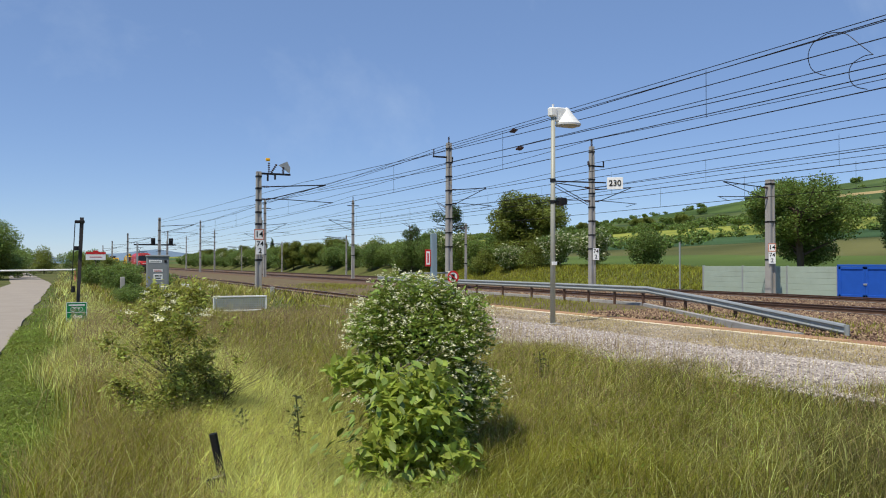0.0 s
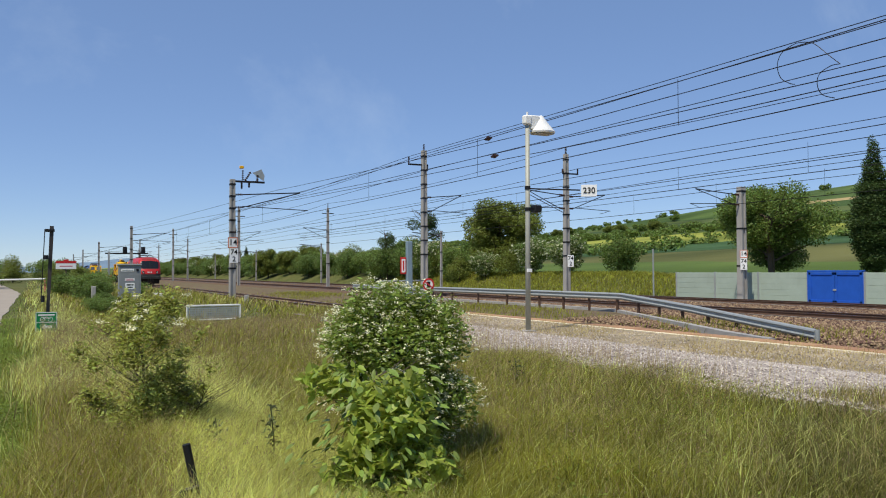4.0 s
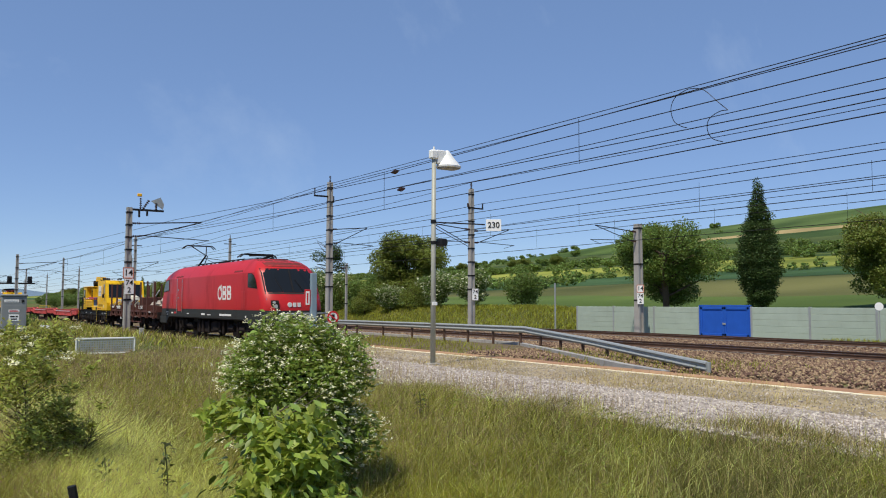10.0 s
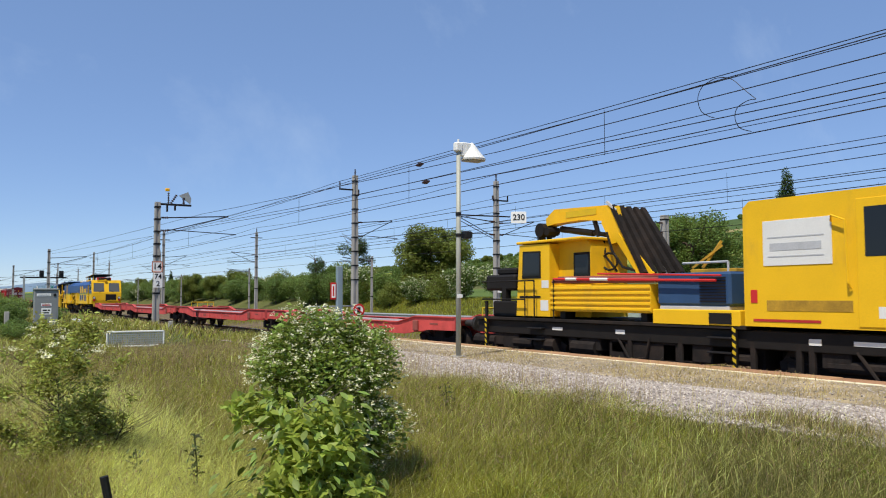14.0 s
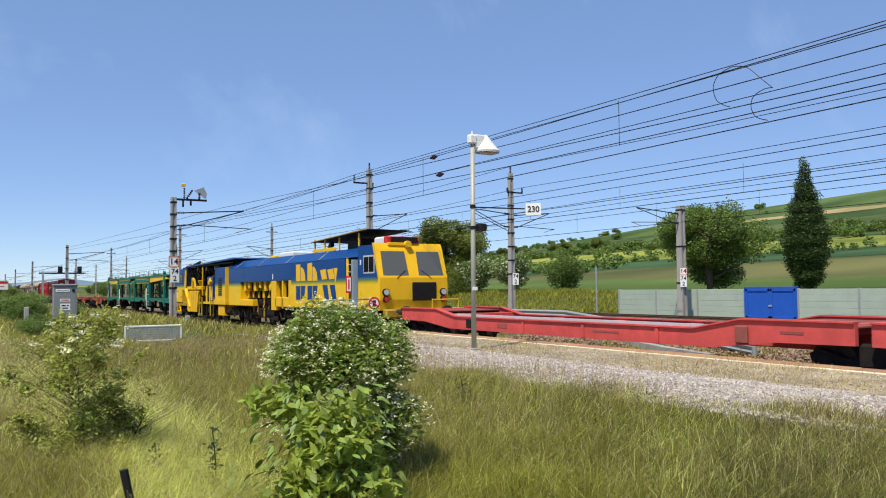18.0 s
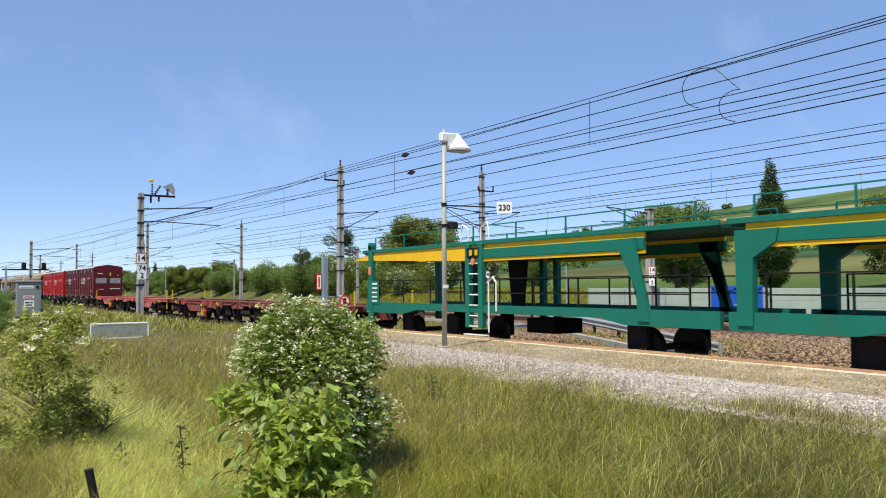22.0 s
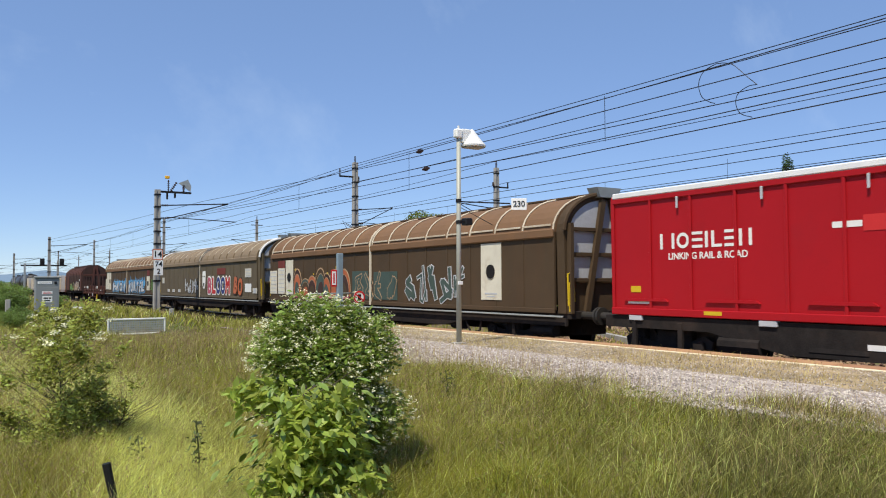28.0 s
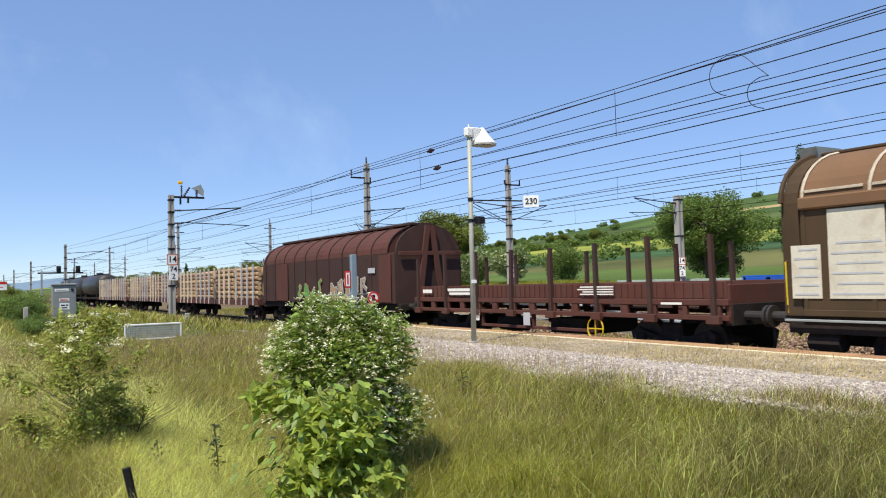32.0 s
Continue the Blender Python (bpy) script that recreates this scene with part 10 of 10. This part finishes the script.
lm = lf.mesh("leaf", True)
lm.materials.append(M["leaf_sap"] if "leaf_sap" in M else mat("leaf_sap", (0.14, 0.20, 0.032), 0.5, var=0.12, scale=20, bump=0.05, spread=0.3, spec=0.4))
for k in range(280):
    a = rng.uniform(0, math.tau)
    z = 0.14 + 0.88 * rng.random() ** 0.8
    rr = 0.46 * math.sqrt(rng.uniform(0.05, 1)) * (1.08 - 0.55 * abs(z - 0.5))
    part("leaf", lm, None, sap, at=Matrix.Translation((rr * math.cos(a), rr * math.sin(a), z)) @ Matrix.Rotation(a + rng.uniform(-0.8, 0.8), 4, "Z") @ Matrix.Rotation(rng.uniform(0.1, 1.05), 4, "Y") @ Matrix.Rotation(rng.uniform(-0.6, 0.6), 4, "X") @ Matrix.Diagonal((*[rng.uniform(0.5, 0.88)] * 3, 1)))
sb = [(0.3 * math.cos(k * 2.4) * (k % 3) / 2, 0.3 * math.sin(k * 2.4) * (k % 3) / 2, 0.12 + 0.055 * k, 0.2, 0.14) for k in range(15)]
part("inner_foliage", leaves_mesh("inner_foliage", crown_points(sb, 3200, 0.35), 0.046, 0.42, 0.45), M["leaf_big"], sap)
put(sap, 2.02, 5.0, 1.17, 0, 1.08)

# the loose elder bush by the path
eld = thing("elder_bush", "straggly elder bush with flat cream flower heads", "bush")
B = lumps(34, 0, 0.82, 0.62, 0.42, 0.08, 0.17, 0.9) + lumps(36, 0, 0.36, 0.58, 0.34, 0.1, 0.2) + [(-0.2, 0, 1.22, 0.13, 0.12), (0.0, 0, 1.18, 0.14, 0.12), (-0.08, 0.05, 1.0, 0.24, 0.2)]
part("stem", stems(0.8, 0.0045, 110, 0.62, 0.0, 0.02), M["twig"], eld)
part("foliage", leaves_mesh("foliage", crown_points(B, 14500, 0.0), 0.021, 0.42, 0.15), M["leaf_elder"], eld)
fl = crown_points(B, 150, 1.1)
fl = fl[fl[:, 2] > 0.95]
fl = np.repeat(fl, 40, 0) + rng.normal(0, 1, (len(fl) * 40, 3)) * np.array([0.026, 0.026, 0.009])
part("flower_head", leaves_mesh("flower_head", fl, 0.0075, 0.9, -0.3, 0.9), M["blossom"], eld)
put(eld, 0.88, 7.6, 1.1, 0.6, 1.1)
dead = thing("dry_branches", "bare dry brown twigs of a dead shrub", "twigs")
part("twig", stems(0.6, 0.007, 60, 0.7, 0.3, 0.02), M["twig"], dead)
put(dead, 1.15, 7.5, 0.8)

# shrubs and trees, built once and repeated
GR = "shrubs and trees along the line"
shrubs = []
for k, (m_, lab) in enumerate(((M["leaf_shrub"], "rounded green hedge shrub beyond the tracks"), (M["leaf_tree"], "dense leafy hedge bush beyond the tracks"), (M["leaf_light"], "light green spreading shrub beyond the tracks"))):
    blobs = lumps(22, 0, 1.7, 1.7, 1.0, 0.6, 1.0, 0.85) + lumps(8, 0, 0.7, 1.7, 0.4, 0.6, 0.9)
    shrubs.append(tree("shrub", lab, "shrub", blobs, 7000, 0.085, m_, stems(1.8, 0.07, 10, 1.2), group=GR))
blos = tree("shrub", "blossoming shrub with whitish flower clusters on the bank", "shrub", lumps(24, 0, 1.8, 1.7, 1.2, 0.6, 1.0), 7000, 0.085, M["leaf_shrub"], stems(1.8, 0.07, 10, 1.2), extra=(1100, 0.1, M["blossom_far"], "blossom"), group=GR)
tall = tree("tree", "broad light green deciduous tree beside the line", "tree", lumps(34, 0, 5.2, 3.3, 3.0, 1.0, 1.7) + lumps(10, 0, 2.2, 3.2, 0.8, 0.9, 1.4), 44000, 0.115, M["leaf_light"], stems(7.0, 0.2, 16, 3.2, 0.3), group=GR)
dark = tree("tree", "open-branched dark green tree beside the line", "tree", lumps(26, 0, 6.2, 2.3, 3.6, 0.7, 1.3), 8000, 0.11, M["leaf_dark"], stems(9.5, 0.14, 30, 2.6, 0.2, 0.2), group=GR)
field = tree("tree", "wide dark green tree with a leaning forked trunk", "tree", lumps(46, 0, 5.3, 3.9, 2.3, 1.0, 1.7) + lumps(16, 2.6, 2.2, 2.0, 1.3, 0.9, 1.4), 48000, 0.105, M["leaf_tree"], stems(5.4, 0.28, 18, 3.6, -0.8, 0.2), group=GR)
cyb = [(0.16 * math.sin(k * 2.1), 0.16 * math.cos(k * 1.7), 0.9 + k * 0.52, max(0.32, 1.65 * math.sin(min(1.0, (k + 3.5) / 11) * math.pi * 0.5) * (1 - max(0, k - 9) / 15.5) + 0.12 * math.sin(k * 3.3)), 0.75) for k in range(23)]
cyp = tree("columnar_tree", "tall narrow dark green columnar tree", "tree", cyb, 52000, 0.085, M["leaf_dark"], stems(8, 0.2, 4, 0.6), group=GR, slim=0.5)
put(cyp, 59.0, 40.8, 1.14, 0, 0.88)
put(field, 56.8, 48.8, 1.06, 0.6, 1.0)
put(tall, 52.5, 87, 1.3, 0.4, 1.12)
put(dark, 50, 104, 0.95, 1.0, 0.92)
again(dark, 47.5, 112, 0.7, 0.75)
again(tall, 47, 180, 0.8, 0.8)
again(tall, 68, 34.0, 1.0, 1.0)
again(field, 71, 30.5, 0.9, 1.0)
again(cyp, 70, 300, 0.9, 0.75)
put(blos, 50.5, 70, 1.1, 0, 1.25)
again(blos, 50.5, 76.5, 1.2, 1.3)
again(blos, 48.5, 84, 1.0, 1.0)
put(shrubs[0], 54.5, 66.5, 1.35, 0, 1.3)
put(shrubs[1], 48.5, 92, 1.3, 0, 1.3)
put(shrubs[2], 49.8, 98, 1.3, 1, 1.3)
for x, y, k, s in ((49.5, 80, 2, 1.0), (47.6, 89, 2, 0.9), (51.5, 94, 0, 1.4), (47.8, 99, 1, 1.1), (49, 107, 0, 1.4), (48, 116, 1, 1.5), (51, 113, 0, 1.7)):
    again(shrubs[k], x, y, s, s * 1.05)
for k in range(84):
    y = 100 + k * 3.6 + rng.uniform(-2, 2)
    s = rng.uniform(1.2, 1.75)
    again(shrubs[k % 3] if k % 13 else blos, 47.5 + rng.uniform(-0.5, 2.5) + (k % 3) * 2.2, y, s, s * rng.uniform(0.85, 1.1))
for k in range(10):
    again(tall, 49 + rng.uniform(0, 6), 150 + k * 26 + rng.uniform(-8, 8), rng.uniform(0.5, 0.75), rng.uniform(0.55, 0.75))
# left of the path
again(field, -7.6, 84, 0.85, 0.72)
again(field, -12, 80, 1.05, 0.95)
again(tall, -16, 84, 1.05, 0.9)
again(dark, -11, 92, 0.8, 0.75)
for x, y, s in ((-6, 84, 1.0), (-10, 78, 1.2), (-4.5, 92, 0.9), (-3, 130, 1.2), (1, 140, 1.2), (4, 160, 1.3), (-6, 110, 1.2), (7.5, 200, 1.2), (2, 115, 0.8), (5.5, 130, 0.8), (-8, 150, 1.6), (8, 120, 0.45), (8.6, 180, 0.8)):
    again(shrubs[rng.integers(3)], x, y, s, s)
for x, y, s in ((2.6, 51, 0.62), (1.4, 56, 0.6), (3.4, 57, 0.62), (2.9, 49, 0.5), (2.3, 35, 0.33), (2.0, 31, 0.28), (4.0, 62, 0.6), (5.4, 52, 0.4)):
    again(shrubs[rng.integers(2)], x, y, s, s * 0.85)
# hedges, orchards and copses over the hill, too many to count
HB = []
for k in range(900):
    x = (128, 142, 175, 205, 250, 300, 330, 362, 395, 440, 475, 510, 560)[rng.integers(13)] + rng.uniform(-7, 7)
    y = rng.uniform(0.15, 2.2) * x + 20
    if x < 280 and (rng.random() < 0.55 or patch_1(x, y) < 0.45):
        continue
    if x > 430 and (rng.random() < 0.72 or y < 0.75 * x):
        continue
    s = rng.uniform(1.2, 2.6) * (0.8 if x < 280 else 1.25)
    for _ in range(4):
        HB.append((x + rng.uniform(-1, 1) * s, y + rng.uniform(-2.4, 2.4) * s, float(gh(x, y)) + s * rng.uniform(0.3, 1.1), s * rng.uniform(0.6, 1.1), s * rng.uniform(0.5, 0.8)))
hh = part("hill_hedge", leaves_mesh("hill_hedge", crown_points(HB, 170000, 0.6), 0.5, 0.7), M["leaf_tree"])
tagged(hh, "dark green hedges and copses in rows over the hillside", "hedge", kind="stuff")
for x, y in ((330, 400), (345, 385), (338, 420), (360, 300), (372, 290), (365, 520), (390, 540)):
    again(tall, x, y, 1.2, 1.0)

# ---- grass ----
def blades(name, x, y, h, w, material, label, lean=0.42, z=None, wind=(0.3, -0.2)):
    n = len(x)
    base = np.stack([x, y, (np.where((x > 7.7) & (x < 12) & (y < 26), 0.46, gh(x, y)) if z is None else z) - 0.02], 1)
    a = rng.uniform(0, math.tau, n)
    side = np.stack([np.cos(a), np.sin(a), np.zeros(n)], 1)
    ln = np.stack([rng.normal(0, lean, n) + wind[0] * lean, rng.normal(0, lean, n) + wind[1] * lean, np.zeros(n)], 1)
    h = h[:, None] if isinstance(h, np.ndarray) else np.full((n, 1), h)
    w = w[:, None] if isinstance(w, np.ndarray) else np.full((n, 1), w)
    up = np.array([[0, 0, 1.0]])
    m = base + up * h * 0.6 + ln * h * 0.3
    t = base + up * h * (1 - 0.12 * rng.random((n, 1))) + ln * h * 0.95
    v = np.stack([base - side * w, base + side * w, m + side * w * 0.7, m - side * w * 0.7, t], 1).reshape(-1, 3)
    i = np.arange(n)[:, None] * 5
    f = np.concatenate([i, i + 1, i + 2, i, i + 2, i + 3, i + 3, i + 2, i + 4], 1).reshape(-1)
    return tagged(part(name, raw_mesh(name, v, f, 3), material), label, "grass", kind="stuff")


def ring_field(n, r0, r1, a0, a1):
    """Places round the viewer's stand; angles from the line of the railway, in degrees."""
    r = np.sqrt(rng.uniform(r0 * r0, r1 * r1, n))
    a = np.radians(rng.uniform(a0, a1, n))
    return r * np.sin(a), r * np.cos(a)


def patch(x, y, s, seed):
    return 0.5 + 0.5 * smooth_noise(x, y, s, seed) + rng.normal(0, 0.12, len(x))


kinds = {k: [[], [], [], []] for k in "gdpsb"}
for n, r0, r1, wide in ((230000, 3.6, 8, 0.0019), (190000, 8, 15, 0.0032), (80000, 15, 30, 0.0075), (38000, 30, 70, 0.018), (12000, 70, 150, 0.03)):
    x, y = ring_field(n, r0, r1, -6, 66 if r1 < 20 else 34)
    lim = np.where(y < 26, 7.75 + 0.6 * np.clip((8 - y) / 2, 0, 1) + 0.3 * np.sin(y * 0.8) + 0.2 * np.sin(y * 2.3 + 1) - 0.5 * np.exp(-((y - 11) / 3) ** 2) + np.clip(y - 15, 0, 15) * 0.09, 10.3)
    keep = (x > -0.95 + 0.1 * np.sin(y * 1.7)) & (x < lim + 0.14 * rng.normal(0, 1, n))
    x, y, lim = x[keep], y[keep], lim[keep]
    q, q2, q3 = patch(x, y, 1.3, 4), patch(x, y, 3.1, 9), patch(x, y, 0.5, 12)
    short = x + rng.normal(0, 0.16, len(x)) < 0.1 - 0.012 * y + 0.25 * np.sin(y * 0.9) * np.exp(-y / 25)
    jx, rnd = x + rng.normal(0, 0.2, len(x)), rng.random(len(x))
    # the soft pale hollow, then dry stands, then the browner meadow towards the platform
    pale = (~short) & (((jx > 0.95) & (jx < 1.9 + 0.03 * y) & (y > 3.5) & (y < 13.5) & (q > 0.1) & (rnd < 0.7)) | (rnd < 0.04) | ((jx < 1.1) & (y > 10) & (rnd < 0.3)))
    dry = (~short) & (~pale) & (((jx < 0.95) & (q2 > 0.25) & (rnd > 0.7)) | (q2 + rng.normal(0, 0.25, len(x)) > 1.0) | ((y > 18) & (rnd > 0.78)) | ((jx > 2.6) & (rnd > 0.93)) | ((jx > lim - 0.8) & (rnd > 0.62)))
    bearing = np.degrees(np.arctan2(x, y))
    deep = (~short) & (~pale) & (~dry) & (rng.random(len(x)) < np.clip(0.2 + (bearing - 34) * 0.03, 0.15, 0.75) * (0.5 + q3))
    sel = np.where(short, 3, np.where(pale, 2, np.where(dry, 1, np.where(deep, 4, 0))))
    hgt = np.where(short, rng.uniform(0.04, 0.11, len(x)), rng.uniform(0.1, 0.38, len(x)) * (0.5 + 0.45 * q2 + 0.6 * patch(x, y, 0.45, 6)) * np.where(x > lim - 0.5, 0.8, 1.0))
    hgt = np.where(pale, rng.uniform(0.2, 0.46, len(x)), hgt)
    hgt = np.where((x > 2.8) & (y < 16), hgt * 0.85, hgt)
    hgt = np.where((x > 4.2) & (x < 7.4) & (y > 21) & (y < 31), hgt * 0.4, hgt)
    for j, kk in enumerate("gdpsb"):
        mm = sel == j
        kinds[kk][0].append(x[mm])
        kinds[kk][1].append(y[mm])
        kinds[kk][2].append(hgt[mm])
        kinds[kk][3].append(np.full(mm.sum(), wide) * rng.uniform(0.6, 1.5, mm.sum()))
for kk, mm, lab, ln_ in (("g", "grass_green", "uncut green meadow grass", 0.6), ("d", "grass_dry", "tall dry yellow-brown grass", 0.45), ("p", "grass_pale", "soft pale green barley grass in the hollow", 0.45), ("s", "grass_short", "short mown grass beside the path", 0.5), ("b", "grass_deep", "dark brownish green meadow grass", 0.65)):
    x, y, h, w = (np.concatenate(a) for a in kinds[kk])
    blades("meadow_grass", x, y, h, w, M[mm], lab, ln_)
# broad weed leaves low in the grass
x, y = ring_field(26000, 3.8, 13, 8, 66)
keep = (x > 2.3) & (x < 7.4) & (patch(x, y, 0.42, 21) > 0.55)
x, y = x[keep], y[keep]
wl_ = np.stack([x, y, gh(x, y) + rng.uniform(0.04, 0.24, len(x))], 1)
tagged(part("weed_leaves", leaves_mesh("weed_leaves", wl_, 0.02, 0.4, 0.1, 0.2), M["weed_leaf"]), "low broad-leaved weeds among the meadow grass", "weeds", kind="stuff")
# the mown verge close to the path
x, y = rng.uniform(-1.0, 0.45, 60000), 3.2 + 17 * rng.random(60000) ** 1.6
keep = x < 0.35 - 0.012 * y + rng.normal(0, 0.1, len(x))
x, y = x[keep], y[keep]
blades("verge_grass", x, y, rng.uniform(0.03, 0.1, len(x)), 0.0022 + 0.0003 * y, M["grass_short"], "short green clover and grass beside the path", 0.7)
x, y = rng.uniform(-1.0, 0.2, 16000), 3.2 + 14 * rng.random(16000) ** 1.6
cl = np.stack([x, y, gh(x, y) + rng.uniform(0.01, 0.06, len(x))], 1)
tagged(part("clover", leaves_mesh("clover", cl, 0.011 + 0.0006 * y, 0.8, 0.0, 0.8), M["weed_leaf"]), "clover leaves in the mown verge", "clover", kind="stuff")
# tall dark weeds standing in the pale hollow
for x, y, h in ((1.62, 6.1, 0.6), (1.3, 6.6, 0.42), (5.4, 8.6, 0.45)):
    tw = thing("tall_weed", "single dark leafy weed stalk in the grass", "weed", "tall weeds")
    part("stalk", Shell().pipe([(0, 0, -0.1), (0.02, 0, h * 0.5), (0.0, 0.03, h)], 0.006, 5), M["weed_stalk"], tw)
    lp_ = np.stack([rng.normal(0, 0.035, 90), rng.normal(0, 0.035, 90), rng.uniform(0.12, 1.0, 90) * h], 1)
    part("leaf_spray", leaves_mesh("leaf_spray", lp_, 0.026, 0.35, 0.1), M["weed_stalk"], tw)
    tagged(tw.children[-1], kind="stuff")
    tw.location = (x, y, float(gh(x, y)))
# seed stalks over the meadow
x, y = ring_field(26000, 4.0, 22, -2, 66)
keep = (x > 0.1) & (x < 8.2) & (patch(x, y, 0.8, 2) > 0.3)
x, y = x[keep], y[keep]
hs = rng.uniform(0.25, 0.55, len(x))
blades("seed_grass", x, y, hs, np.full(len(x), 0.0016) * (1 + y * 0.06), M["grass_dry"], "thin dry seed stalks standing over the grass", 0.2)
tips = np.stack([x, y, gh(x, y) + hs * 0.9], 1)
tips = np.repeat(tips, 5, 0) + rng.normal(0, 1, (len(tips) * 5, 3)) * np.array([0.02, 0.02, 0.05])
seeds = part("seed_heads", leaves_mesh("seed_heads", tips, 0.006 + 0.0005 * np.repeat(y, 5), 0.3, -0.8, 0.2), M["seed"])
tagged(seeds, "fine reddish-brown seed heads over the meadow grass", "grass", kind="stuff")
# grass all round the stand and behind it
r_, a_ = np.sqrt(rng.uniform(0.3, 200, 42000)), rng.uniform(0, math.tau, 42000)
x, y = r_ * np.sin(a_), r_ * np.cos(a_)
keep = ((x > -0.9) & (x < 7.6) & ((r_ < 3.7) | (y < 0.4 * x) | (y < 0))) | (x < -3.8)
x, y = x[keep], y[keep]
blades("verge_grass", x, y, rng.uniform(0.05, 0.2, len(x)), np.full(len(x), 0.005), M["grass_short"], "short grass on the verge of the path")
# weeds on the platform, between the tracks and on the bank
x = np.concatenate([rng.uniform(10.0, 12.4, 15000), rng.uniform(8.4, 9.9, 300), rng.normal(12.52, 0.05, 1500)])
y = np.concatenate([rng.uniform(2, 26, 15000), rng.uniform(3, 26, 300), rng.uniform(2, 26, 1500)])
k = patch(x, y, 0.9, 3) > 0.45
blades("platform_weeds", x[k], y[k], rng.uniform(0.02, 0.13, k.sum()) * (0.4 + rng.random(k.sum())), np.full(k.sum(), 0.004), M["grass_dry"], "sparse dry weeds on the platform", 0.5, z=np.full(k.sum(), 0.49))
x, y = rng.uniform(17.3, 23, 16000), rng.uniform(14, 75, 16000)
k = patch(x, y, 2.2, 5) > 0.42
blades("track_weeds", x[k], y[k], rng.uniform(0.05, 0.3, k.sum()), np.full(k.sum(), 0.012), M["grass_green"], "weeds and grass between the tracks", 0.4)
x, y = np.concatenate([rng.uniform(45.3, 53, 26000), rng.uniform(42.8, 44.6, 3000)]), np.concatenate([rng.uniform(44, 110, 26000), rng.uniform(4, 26, 3000)])
blades("bank_grass", x, y, rng.uniform(0.15, 0.5, len(x)), np.full(len(x), 0.03), M["grass_green"], "lush green grass on the bank", 0.4)

# ---- what moves ----
def travelled(t):
    """Metres that the train has gone at t seconds; it gathers speed slowly."""
    return 16.517 * t + 8.21 * ((t - 18) / 10) ** 2


def motions():
    for ob, u in TRAIN:
        walk(ob, [(t, pose(TX, u - travelled(t), 0)) for t in range(0, 33, 2)])


motions()
